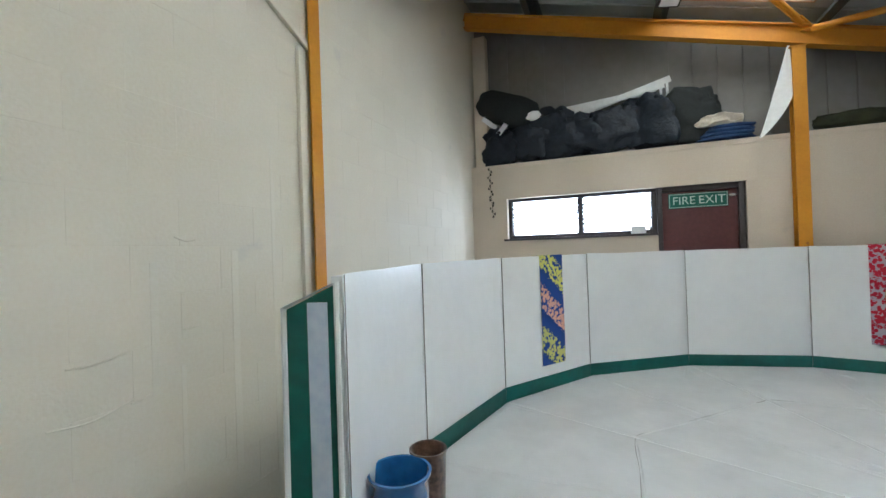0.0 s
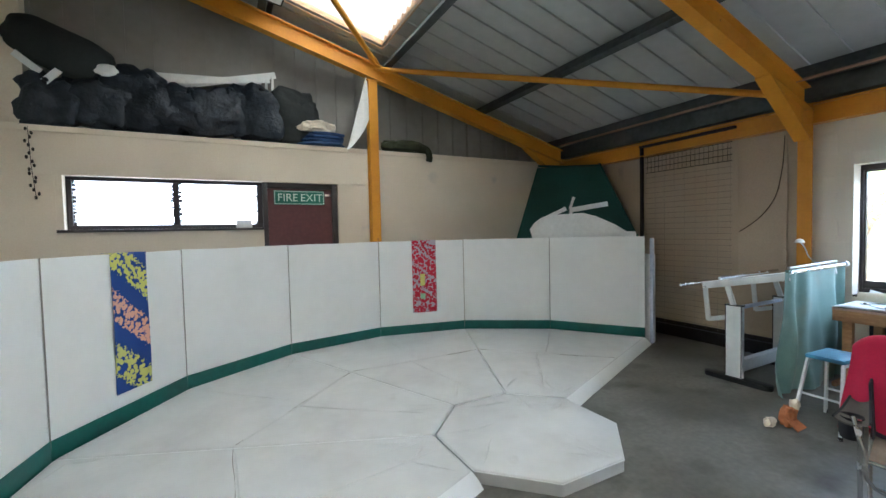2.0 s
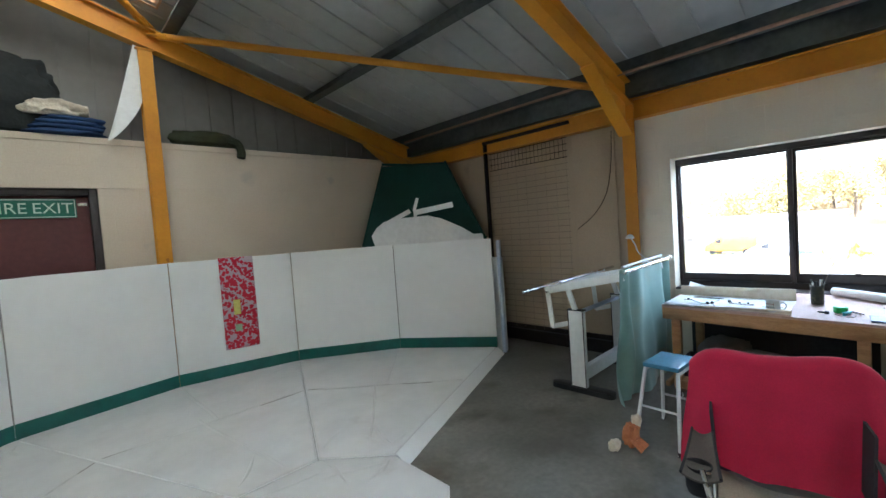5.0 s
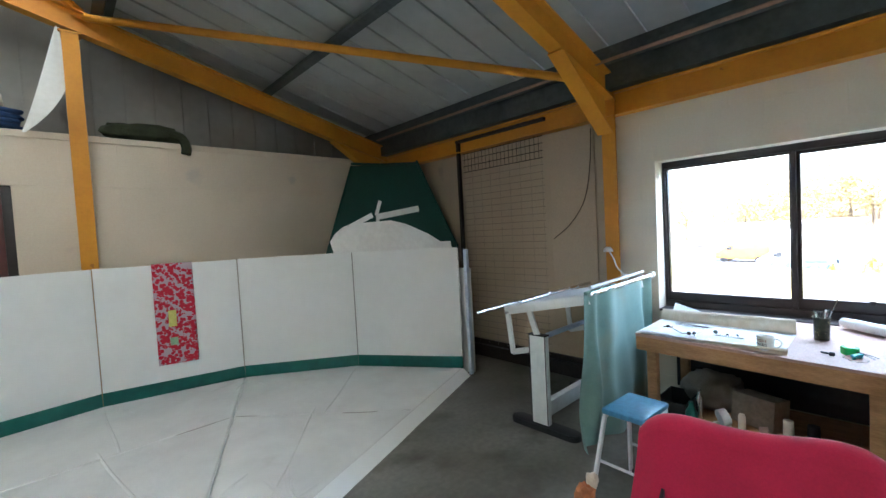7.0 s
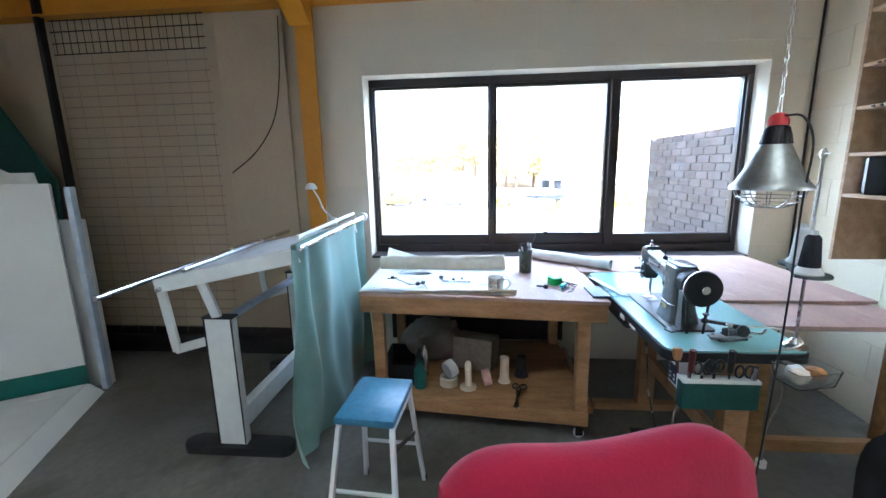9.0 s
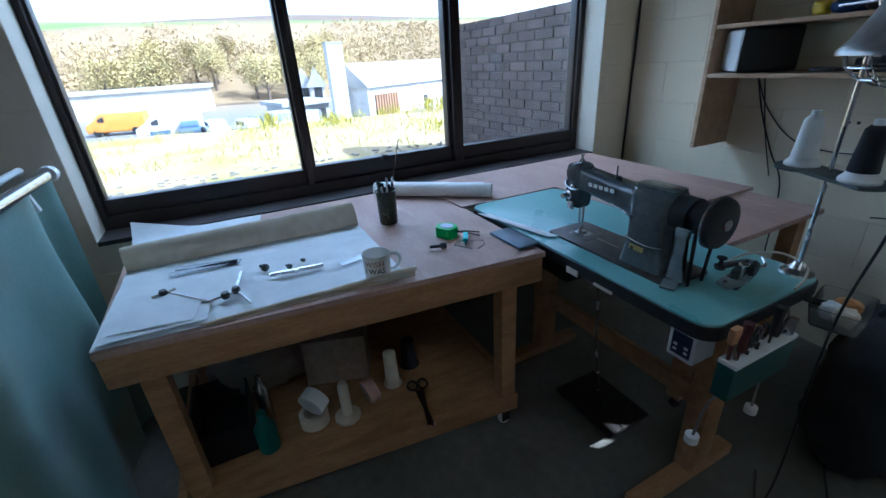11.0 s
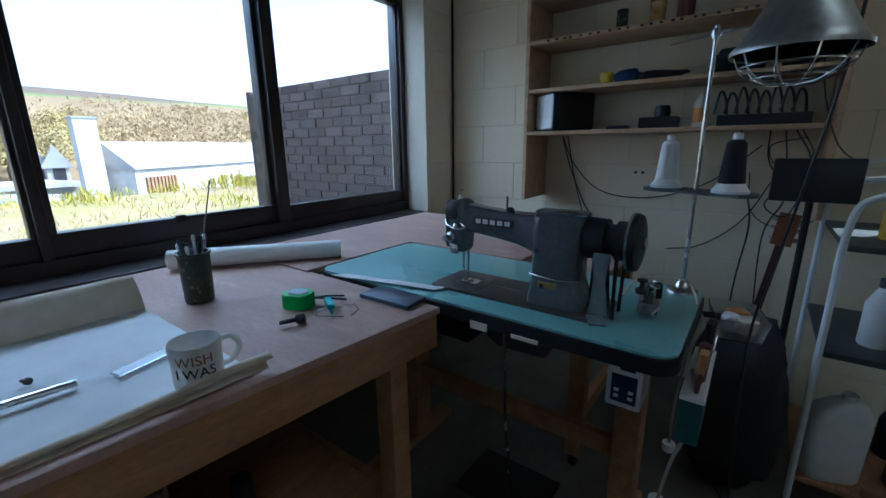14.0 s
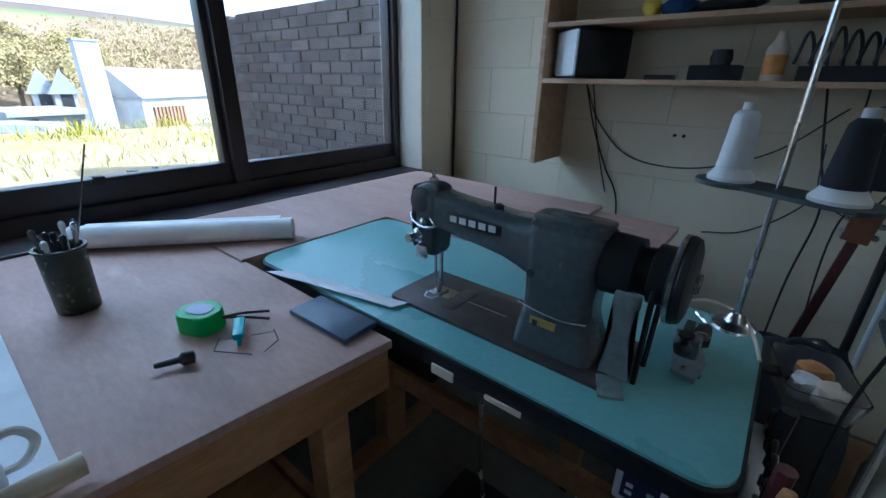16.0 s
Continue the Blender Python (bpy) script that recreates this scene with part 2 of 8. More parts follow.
BLUE_CLOTH = material("blue_cloth", [(0.015, 0.04, 0.11), (0.025, 0.06, 0.16)], 0.9, grain=60, blotch=7, bump=0.4)
CREAM_CLOTH = material("cream_fleece", [(0.62, 0.54, 0.42), (0.72, 0.64, 0.52)], 0.95, grain=60, blotch=7, bump=0.6, dist=0.01, sheen=0.3)
RUST = material("black_angle_iron", [(0.018, 0.014, 0.012), (0.035, 0.026, 0.022)], 0.6, metal=0.3, grain=40, blotch=5)
WIRE = material("galvanised_wire", [(0.24, 0.19, 0.15), (0.32, 0.27, 0.22)], 0.55, metal=0.3, grain=40, blotch=5)
SIGN_GREEN = material("sign_green", [(0.01, 0.12, 0.08), (0.012, 0.135, 0.09)], 0.35, grain=20, blotch=4, bump=0)
SIGN_PALE = material("sign_letters", [(0.58, 0.70, 0.60), (0.64, 0.75, 0.66)], 0.4, grain=20, blotch=4, bump=0)
BRICK = material("weathered_brick", [(0.055, 0.040, 0.036), (0.11, 0.082, 0.076)], 0.9, grain=60, blotch=9, bump=0.5, dist=0.004, per_object=0.25, wear=((0.26, 0.245, 0.23), 6.0, -0.35))
MORTAR = material("mortar", [(0.075, 0.068, 0.062), (0.12, 0.11, 0.10)], 0.95, grain=80, blotch=6, bump=0.4)
CLEAR = glass_material("window_glass")
BANNER_BLUE = banner_material("blue_flower_print", (0.012, 0.05, 0.24), [((0.62, 0.60, 0.14), 0.44, 0.13), ((0.72, 0.38, 0.28), 0.02, 0.12), ((0.60, 0.58, 0.16), -0.40, 0.13)])
BANNER_RED = banner_material("red_leaf_print", (0.42, 0.35, 0.40), [((0.42, 0.006, 0.03), 0.50, 0.115), ((0.46, 0.008, 0.035), 0.24, 0.115), ((0.40, 0.006, 0.03), -0.02, 0.115), ((0.44, 0.008, 0.03), -0.28, 0.115), ((0.42, 0.006, 0.03), -0.5, 0.1)])


# ---- building helpers ----
def box(bm, x0, x1, y0, y1, z0, z1, bevel=0.0, m=None):
    r = bmesh.ops.create_cube(bm, size=1.0)
    vs = r["verts"]
    for v in vs:
        v.co = Vector((x0 + (x1 - x0) * (v.co.x + 0.5), y0 + (y1 - y0) * (v.co.y + 0.5), z0 + (z1 - z0) * (v.co.z + 0.5)))
    if bevel:
        edges = list({e for v in vs for e in v.link_edges})
        out = bmesh.ops.bevel(bm, geom=edges, offset=bevel, segments=2, affect="EDGES", profile=0.6)
        vs = list({v for f in out["faces"] for v in f.verts} | {v for v in vs if v.is_valid})
    if m is not None:
        bmesh.ops.transform(bm, matrix=m, verts=vs)
    return vs


def beam(bm, a, b, w, h, up=(0, 0, 1), bevel=0.0):
    """A bar of width w and height h from a to b."""
    a, b = Vector(a), Vector(b)
    d = (b - a)
    y = d.normalized()
    x = y.cross(Vector(up)).normalized()
    z = x.cross(y)
    m = Matrix.Translation((a + b) / 2) @ Matrix((x, y, z)).transposed().to_4x4()
    box(bm, -w / 2, w / 2, -d.length / 2, d.length / 2, -h / 2, h / 2, bevel, m)


def extrude_profile(bm, outline, a, b, up=(0, 0, 1)):
    """A bar from a to b with a flat outline of (across, upward) points."""
    a, b = Vector(a), Vector(b)
    y = (b - a).normalized()
    x = y.cross(Vector(up)).normalized()
    z = x.cross(y)
    ends = [[bm.verts.new(e + x * u + z * v) for u, v in outline] for e in (a, b)]
    n = len(outline)
    for k in range(n):
        bm.faces.new((ends[0][k], ends[0][(k + 1) % n], ends[1][(k + 1) % n], ends[1][k]))
    for e in ends:
        bmesh.ops.triangulate(bm, faces=[bm.faces.new(e)])


def ibeam(bm, a, b, w, h, up=(0, 0, 1), t=0.014):
    """An I-section from a to b."""
    w, h, q = w / 2, h / 2, t / 2
    extrude_profile(bm, [(-w, -h), (w, -h), (w, -h + t), (q, -h + t), (q, h - t), (w, h - t), (w, h), (-w, h), (-w, h - t), (-q, h - t), (-q, -h + t), (-w, -h + t)], a, b, up)


def tube(bm, pts, r, seg=8, closed=False):
    """A round bar or cable along points. r: a radius or one for each point."""
    pts = [Vector(p) for p in pts]
    rs = r if isinstance(r, (list, tuple)) else [r] * len(pts)
    rings, x = [], None
    for i, p in enumerate(pts):
        d = (pts[min(i + 1, len(pts) - 1)] - pts[max(i - 1, 0)]).normalized()
        if x is None:
            x = d.orthogonal().normalized()
        x = (x - d * x.dot(d)).normalized()
        y = d.cross(x)
        rings.append([bm.verts.new(p + (x * math.cos(2 * math.pi * k / seg) + y * math.sin(2 * math.pi * k / seg)) * rs[i]) for k in range(seg)])
    for a, b in zip(rings, rings[1:]):
        for k in range(seg):
            bm.faces.new((a[k], a[(k + 1) % seg], b[(k + 1) % seg], b[k]))
    bm.faces.new(rings[0][::-1])
    bm.faces.new(rings[-1])


def curve_pts(ctrl, n=8):
    """Catmull-Rom points through control points."""
    c = [Vector(p) for p in ctrl]
    c = [c[0] * 2 - c[1]] + c + [c[-1] * 2 - c[-2]]
    out = []
    for i in range(1, len(c) - 2):
        for k in range(n):
            t = k / n
            out.append(0.5 * ((2 * c[i]) + (c[i + 1] - c[i - 1]) * t + (2 * c[i - 1] - 5 * c[i] + 4 * c[i + 1] - c[i + 2]) * t * t
                              + (3 * c[i] - c[i - 1] - 3 * c[i + 1] + c[i + 2]) * t ** 3))
    return out + [c[-2]]


def lathe(bm, profile, seg=24, at=(0, 0, 0), axis="z"):
    """A turned body from (radius, height) pairs."""
    at = Vector(at)
    rings = []
    for r, h in profile:
        ring = []
        for k in range(seg):
            a = 2 * math.pi * k / seg
            p = Vector((r * math.cos(a), r * math.sin(a), h))
            if axis == "x":
                p = Vector((h, p.x, p.y))
            elif axis == "y":
                p = Vector((p.x, h, p.y))
            ring.append(bm.verts.new(at + p))
        rings.append(ring)
    for a, b in zip(rings, rings[1:]):
        for k in range(seg):
            bm.faces.new((a[k], a[(k + 1) % seg], b[(k + 1) % seg], b[k]))
    if profile[0][0] > 1e-5:
        bm.faces.new(rings[0][::-1])
    if profile[-1][0] > 1e-5:
        bm.faces.new(rings[-1])


def prism(bm, poly, z0, z1, bevel=0.0):
    """An upright prism over a plan polygon."""
    lo = [bm.verts.new((x, y, z0)) for x, y in poly]
    hi = [bm.verts.new((x, y, z1)) for x, y in poly]
    n = len(poly)
    faces = [bm.faces.new(lo[::-1]), bm.faces.new(hi)] + [bm.faces.new((lo[k], lo[(k + 1) % n], hi[(k + 1) % n], hi[k])) for k in range(n)]
    if bevel:
        edges = list({e for v in hi for e in v.link_edges})
        bmesh.ops.bevel(bm, geom=edges, offset=bevel, segments=3, affect="EDGES", profile=0.6)
    return faces


def grid(bm, nx, ny, fn):
    """A sheet of nx by ny cells; fn(u, v) gives the place."""
    vs = [[bm.verts.new(fn(i / nx, j / ny)) for i in range(nx + 1)] for j in range(ny + 1)]
    for j in range(ny):
        for i in range(nx):
            bm.faces.new((vs[j][i], vs[j][i + 1], vs[j + 1][i + 1], vs[j + 1][i]))


def thicken(bm, t):
    bmesh.ops.recalc_face_normals(bm, faces=bm.faces[:])
    bmesh.ops.solidify(bm, geom=bm.faces[:], thickness=t)


def link_mesh(name, bm, mat, smooth=None):
    bmesh.ops.recalc_face_normals(bm, faces=bm.faces[:])
    me = bpy.data.meshes.new(name)
    bm.to_mesh(me)
    bm.free()
    me.materials.append(mat)
    if smooth is not None:
        me.shade_smooth() if smooth >= 180 else me.set_sharp_from_angle(angle=radians(smooth))
    return new(name, me)


def structure(name, bm, mat, label="", category=""):
    return tagged(link_mesh(name, bm, mat), label, category, kind="structure")


def thing(name, label, category, at=(0, 0, 0), rz=0, group=""):
    ob = new(name)
    ob.empty_display_size = 0.05
    ob.matrix_world = pose(*at, 0, 0, rz)
    return tagged(ob, label, category, group)


def part(name, bm, mat, parent, label="", smooth=30):
    """Links a bmesh, built in its thing's own coordinates, as one part."""
    ob = link_mesh(name, bm, mat, smooth)
    ob.parent = parent
    if label:
        ob["label"] = label
    return ob


def B():
    return bmesh.new()


def text_mesh(bm, body, size, m, bend=0.0):
    """Letters of the built-in font, laid by the matrix m; bend: the radius of a cylinder on which they lie."""
    cu = bpy.data.curves.new("letters", "FONT")
    cu.body, cu.size, cu.align_x, cu.align_y, cu.extrude = body, size, "CENTER", "CENTER", 0.0006
    ob = bpy.data.objects.new("letters", cu)
    scene.collection.objects.link(ob)
    me = ob.to_mesh()
    vs = [bm.verts.new((0, 0, 0)) for _ in me.vertices]
    for v, s in zip(vs, me.vertices):
        c = s.co.copy()
        if bend:
            a = c.x / bend
            c = Vector(((bend + c.z) * math.sin(a), c.y, (bend + c.z) * math.cos(a) - bend))
        v.co = m @ c
    for f in me.polygons:
        try:
            bm.faces.new([vs[k] for k in f.vertices])
        except ValueError:
            pass
    ob.to_mesh_clear()
    bpy.data.objects.remove(ob)
    bpy.data.curves.remove(cu)


def lump(bm, at, size, seed, rough=0.25, flat=0.0, seg=3, m=None):
    """An uneven soft body, such as a stuffed bag."""
    r = bmesh.ops.create_icosphere(bm, subdivisions=seg, radius=1.0)
    for v in r["verts"]:
        c = v.co.copy()
        c *= 1 + rough * (noise.noise(c * 1.6 + Vector((seed, 0, 0))) + 0.5 * noise.noise(c * 4 + Vector((0, seed, 0))) + 0.25 * noise.noise(c * 9 + Vector((0, 0, seed))))
        c = Vector((math.copysign(abs(c.x) ** 0.8, c.x), math.copysign(abs(c.y) ** 0.8, c.y), math.copysign(abs(c.z) ** 0.8, c.z)))
        c = Vector((c.x * size[0], c.y * size[1], max(c.z, -1 + flat) * size[2]))
        if m is not None:
            c = m @ c
        v.co = c + Vector(at)


# ---- large structure ----
XL, XR, YS, YN = -1.95, 5.72, -1.1, 6.0       # inner faces of the walls
YC = 6.36                                     # inner face of the gable cladding
T = 0.22


def roof_z(x):
    """Underside of the roof liner."""
    return 4.74 - 0.276 * x


bm = B()
box(bm, XL - T, XR + T + 0.1, YS - T, YC + 0.25, -0.2, 0.0)
structure("floor", bm, FLOOR, "worn grey concrete workshop floor", "floor")
bm = B()
box(bm, XL - T, XL, YS - T, YC + 0.2, 0, 5.6)
structure("wall_west", bm, WALL_PALE, "tall cream-painted blockwork wall", "wall")
# end wall: low blockwork with a window and the fire door, ledge on top
WX0, WX1, WZ0, WZ1, DX0, DX1, DZ = -1.42, 0.56, 1.66, 2.26, 0.56, 1.53, 2.25
bm = B()
for x0, x1, z0, z1 in ((XL, WX0, 0, DZ), (WX0, DX0, 0, WZ0), (DX1, XR + T, 0, DZ), (XL, XR + T, DZ + 0.001, 2.75)):
    box(bm, x0, x1, YN, YN + 0.3, z0, z1)
structure("wall_north", bm, WALL, "cream-painted blockwork end wall with a ledge", "wall")
bm = B()
box(bm, XL, XR, YN + 0.3, YC + 0.05, 2.55, 2.748)
structure("ledge", bm, WALL, "painted ledge on top of the end wall", "ledge")
bm = B()
box(bm, XL, XR, YN - 0.015, YN + 0.02, 2.70, 2.765, 0.004)
structure("trim", bm, WALL, "painted capping board along the ledge", "trim")
# gable cladding with upright ribs
bm = B()
x = XL
while x < XR + T:
    for x0, x1, y in ((x, x + 0.22, YC), (x + 0.22, x + 0.25, YC - 0.022), (x + 0.25, x + 0.28, YC)):
        box(bm, x0, x1, y, YC + 0.03, 2.7, roof_z(x) + 0.15)
    x += 0.28
structure("gable_cladding", bm, CLAD, "grey upright ribbed gable cladding", "cladding")
# window wall
OY0, OY1, OZ0, OZ1 = -0.81, 1.93, 0.80, 2.13
bm = B()
for y0, y1, z0, z1 in ((YS - T, OY0, 0, 2.95), (OY1, 2.29, 0, 2.95), (OY0, OY1, 0, OZ0), (OY0, OY1, OZ1, 2.95)):
    box(bm, XR, XR + 0.30, y0, y1, z0, z1)
structure("wall_east", bm, WALL_PALE, "painted blockwork wall with the long window", "wall")
# this length of the wall is darker and browner than the window length
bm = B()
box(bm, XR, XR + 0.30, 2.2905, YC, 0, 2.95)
structure("wall_east_2", bm, WALL_TAN, "darker tan blockwork wall behind the wire mesh", "wall")
# south wall with two small gaps that let the low sun in
SUN_GAPS = ((2.78, 3.06, 0.0, 0.60), (3.12, 3.44, 1.40, 1.80))
bm = B()
edges = [XL - T] + [q for g in SUN_GAPS for q in g[:2]] + [XR + 0.3]
for x0, x1 in zip(edges[::2], edges[1::2]):
    box(bm, x0, x1, YS - T, YS, 0, 2.25)
for x0, x1, z0, z1 in SUN_GAPS:
    if z0 > 0:
        box(bm, x0, x1, YS - T, YS, 0, z0)
    box(bm, x0, x1, YS - T, YS, z1, 2.25)
for v in box(bm, XL - T, XR + 0.5, YS - T, YS, 2.25, 9.0):
    if v.co.z > 5:
        v.co.z = roof_z(v.co.x) + 0.01
structure("wall_south", bm, WALL, "cream-painted blockwork wall behind the shelves", "wall")

# roof: liner sheets with ribs running down the slope, and a rooflight strip
# the strip's south half is unseen, added to let light down on the mats
RL = (0.75, 2.15, -0.6, 5.75)                  # rooflight x0 x1 y0 y1
bm = B()


def roof_sheet(x0, x1, y0, y1, lift=0.0, t=0.03):
    vs = box(bm, x0, x1, y0, y1, 0, t)
    for v in vs:
        v.co.z += roof_z(v.co.x) + lift


roof_sheet(XL - T, RL[0], YS - T, YC + 0.3)
roof_sheet(RL[1], XR + 0.5, YS - T, YC + 0.3)
roof_sheet(RL[0], RL[1], YS - T, RL[2])
roof_sheet(RL[0], RL[1], RL[3], YC + 0.3)
y = YS
while y < YC:
    for x0, x1 in ((XL, RL[0] - 0.02), (RL[1] + 0.02, XR)) if RL[2] - 0.03 < y < RL[3] else ((XL, XR),):
        roof_sheet(x0, x1, y, y + 0.03, -0.022, 0.024)
    y += 0.333
structure("ceiling", bm, LINER, "pale ribbed roof liner sheets", "ceiling")
# rooflight: translucent corrugated strip
ROOFLIGHT = bpy.data.materials.new("translucent_sheet")
ROOFLIGHT.use_nodes = True
rn, rlk = ROOFLIGHT.node_tree.nodes, ROOFLIGHT.node_tree.links.new
rn.clear()
r_tr, r_df, r_mx, r_out = rn.new("ShaderNodeBsdfTranslucent"), rn.new("ShaderNodeBsdfDiffuse"), rn.new("ShaderNodeMixShader"), rn.new("ShaderNodeOutputMaterial")
r_tr.inputs[0].default_value, r_df.inputs[0].default_value, r_mx.inputs[0].default_value = (0.30, 0.29, 0.24, 1), (0.66, 0.64, 0.55, 1), 0.35
rlk(r_tr.outputs[0], r_mx.inputs[1]), rlk(r_df.outputs[0], r_mx.inputs[2]), rlk(r_mx.outputs[0], r_out.inputs[0])
bm = B()
n = 500
grid(bm, n, 2, lambda u, v: Vector((RL[0] + (RL[1] - RL[0]) * v, RL[2] + (RL[3] - RL[2]) * u, roof_z(RL[0] + (RL[1] - RL[0]) * v) + 0.10 + 0.032 * math.cos(u * 41 * 6.2832))))
ob = structure("rooflight", bm, ROOFLIGHT, "translucent corrugated rooflight strip", "rooflight")
bm = B()
for x0, x1, y0, y1 in ((RL[0], RL[1], RL[2] - 0.03, RL[2]), (RL[0], RL[1], RL[3], RL[3] + 0.03)):
    roof_sheet(x0, x1, y0, y1, -0.01, 0.16)
for x0, x1 in ((RL[0] - 0.02, RL[0]), (RL[1], RL[1] + 0.02)):
    roof_sheet(x0, x1, RL[2] - 0.03, RL[3] + 0.03, -0.01, 0.16)
structure("rooflight_trim", bm, PINE_X, "cream timber upstand round the rooflight", "trim")

# portal frames
def rafter_mid(x):
    return 4.405 - 0.276 * x


for k, y in enumerate((5.88, 2.29)):
    name = "portal_frame"
    fr = thing(name, "orange-painted steel portal frame of the shed", "steel frame", (0, y, 0), group="portal frames")
    bm = B()
    ibeam(bm, (XL, 0, rafter_mid(XL)), (5.68, 0, rafter_mid(5.68)), 0.125, 0.215)
    part("rafter", bm, ORANGE, fr, smooth=None)
    bm = B()
    ibeam(bm, (5.69, 0, 0), (5.69, 0, 2.80), 0.13, 0.16, up=(1, 0, 0))
    part("column", bm, ORANGE, fr, smooth=None)
    bm = B()
    # haunch below the rafter at the eaves
    for yy, w in ((0, 0.014), ):
        vs = [bm.verts.new(p) for p in ((5.55, -w / 2, 2.42), (5.55, -w / 2, 2.80), (4.75, -w / 2, rafter_mid(4.75) - 0.11), (5.55, w / 2, 2.42), (5.55, w / 2, 2.80), (4.75, w / 2, rafter_mid(4.75) - 0.11))]
        for f in ((0, 1, 2), (3, 5, 4), (0, 3, 4, 1), (1, 4, 5, 2), (0, 2, 5, 3)):
            bm.faces.new([vs[q] for q in f])
    beam(bm, (5.55, 0, 2.43), (4.75, 0, rafter_mid(4.75) - 0.12), 0.14, 0.014)
    part("haunch", bm, ORANGE, fr, smooth=None)
    if k:
        bm = B()
        ibeam(bm, (XL - 0.03, 0.03, 0), (XL - 0.03, 0.03, rafter_mid(XL) - 0.1), 0.11, 0.16, up=(1, 0, 0))
        part("column", bm, ORANGE, fr, smooth=None)
gp = thing("gable_post", "orange-painted steel post standing at the end wall", "steel post", (2.03, 5.90, 0))
bm = B()
ibeam(bm, (0, 0, 0), (0, 0, 3.72), 0.13, 0.13, up=(0, 1, 0))
part("post", bm, ORANGE, gp, smooth=None)
bm = B()
box(bm, -0.085, 0.085, -0.075, 0.075, 3.70, 3.715)
part("cap_plate", bm, ORANGE, gp, smooth=None)
cp = thing("corner_post", "pale boxed post in the corner behind the bags", "steel post", (-1.80, 6.14, 2.75))
bm = B()
box(bm, -0.10, 0.10, -0.08, 0.08, 0, 2.02, 0.006)
part("post", bm, WALL, cp)
for a, b in (((2.15, 5.80, 3.86), (5.22, 2.42, 2.90)), ((2.05, 5.80, 3.96), (-0.75, 2.40, 4.66))):
    br = thing("wind_brace", "orange-painted diagonal steel roof brace", "steel brace", a, group="roof braces")
    bm = B()
    tube(bm, [Vector((0, 0, 0)), Vector(b) - Vector(a)], 0.036, 10)
    part("bar", bm, ORANGE, br)
    d = (Vector(b) - Vector(a)).normalized()
    for p in (Vector((0, 0, 0)), Vector(b) - Vector(a)):
        bm = B()
        beam(bm, p - d * 0.10, p + d * 0.12, 0.10, 0.012)
        part("end_plate", bm, ORANGE, br, smooth=None)
eb = thing("eaves_beam", "orange steel beam along the top of the window wall", "steel beam", (5.66, 0, 2.60))
bm = B()
ibeam(bm, (0, YS, 0.10), (0, YC - 0.1, 0.10), 0.12, 0.21)
part("beam", bm, ORANGE, eb, smooth=None)
for x in (-0.95, 0.65, 2.28, 3.91, 5.47):
    pu = thing("purlin", "dark grey galvanised roof purlin", "purlin", (x, 0, rafter_mid(x) + 0.112), group="roof purlins")
    bm = B()
    wide = 0.15 if x > 5 else 0.18
    w2 = wide * 0.5
    extrude_profile(bm, [(0, 0), (-w2, 0), (-w2, 0.05), (-w2 + 0.008, 0.05), (-w2 + 0.008, 0.008), (-0.008, 0.008), (-0.008, 0.178), (0.07, 0.178), (0.07, 0.168), (0, 0.168)], (0, YS, 0), (0, YC - 0.01, 0), (0.266, 0, 0.964))
    part("section", bm, PURLIN, pu, smooth=None)
bm = B()
for v in box(bm, 5.57, 5.73, YS, YC, 2.83, 3.3):
    if v.co.z > 3:
        v.co.z = roof_z(v.co.x) - 0.03
structure("gutter_lining", bm, PURLIN, "dark lining above the eaves beam", "trim")
cn = thing("conduit", "copper-coloured conduit under the eaves", "pipe", (5.40, 0, 3.02))
bm = B()
tube(bm, [(0, YS, 0.0), (0, 5.7, 0.0)], 0.016)
part("pipe", bm, material("old_copper", [(0.30, 0.17, 0.12), (0.38, 0.24, 0.17)], 0.5, metal=0.4), cn)

# long window: dark frames, three lights
win = structure("window_1", (lambda b: (box(b, 5.88, 5.98, OY0, OY1, OZ0, 0.875, 0.004), b)[1])(B()), FRAME, "long dark-framed workshop window with three panes", "window")


def wpart(name, mat, *boxes):
    b = B()
    for q in boxes:
        box(b, *q)
    return part(name, b, mat, win)


wpart("frame", FRAME, (5.88, 5.98, OY0, OY1, 2.075, OZ1, 0.004))
for y0, y1 in ((OY0, -0.772), (1.905, OY1)):
    wpart("frame", FRAME, (5.881, 5.979, y0, y1, 0.875, 2.075, 0.004))
for y0, y1 in ((0.992, 1.022), (0.090, 0.150)):
    wpart("mullion", FRAME, (5.87, 5.975, y0, y1, 0.875, 2.075, 0.004))
for y0, y1, s in ((1.022, 1.905, 0.014), (0.150, 0.992, 0.024), (-0.772, 0.090, 0.014)):
    wpart("sash", FRAME, (5.90, 5.96, y0 + 0.001, y1 - 0.001, 0.876, 0.935 + s, 0.003), (5.90, 5.96, y0 + 0.001, y1 - 0.001, 2.074 - s, 2.074, 0.003),
          (5.90, 5.96, y0 + 0.001, y0 + s, 0.935 + s, 2.074 - s, 0.003), (5.90, 5.96, y1 - s, y1 - 0.001, 0.935 + s, 2.074 - s, 0.003))
    pane = wpart("pane", CLEAR, (5.925, 5.931, y0 + s - 0.005, y1 - s + 0.005, 0.93 + s, 2.08 - s))
    pane.visible_shadow = False
wpart("stay", RUST, (5.86, 5.878, 0.30, 0.62, 0.955, 0.967, 0.003), (5.85, 5.88, 0.58, 0.61, 0.945, 0.975, 0.003))
bm = B()
box(bm, XR - 0.004, 5.88, OY0 + 0.001, OY1 - 0.001, OZ0, 0.82, 0.003)
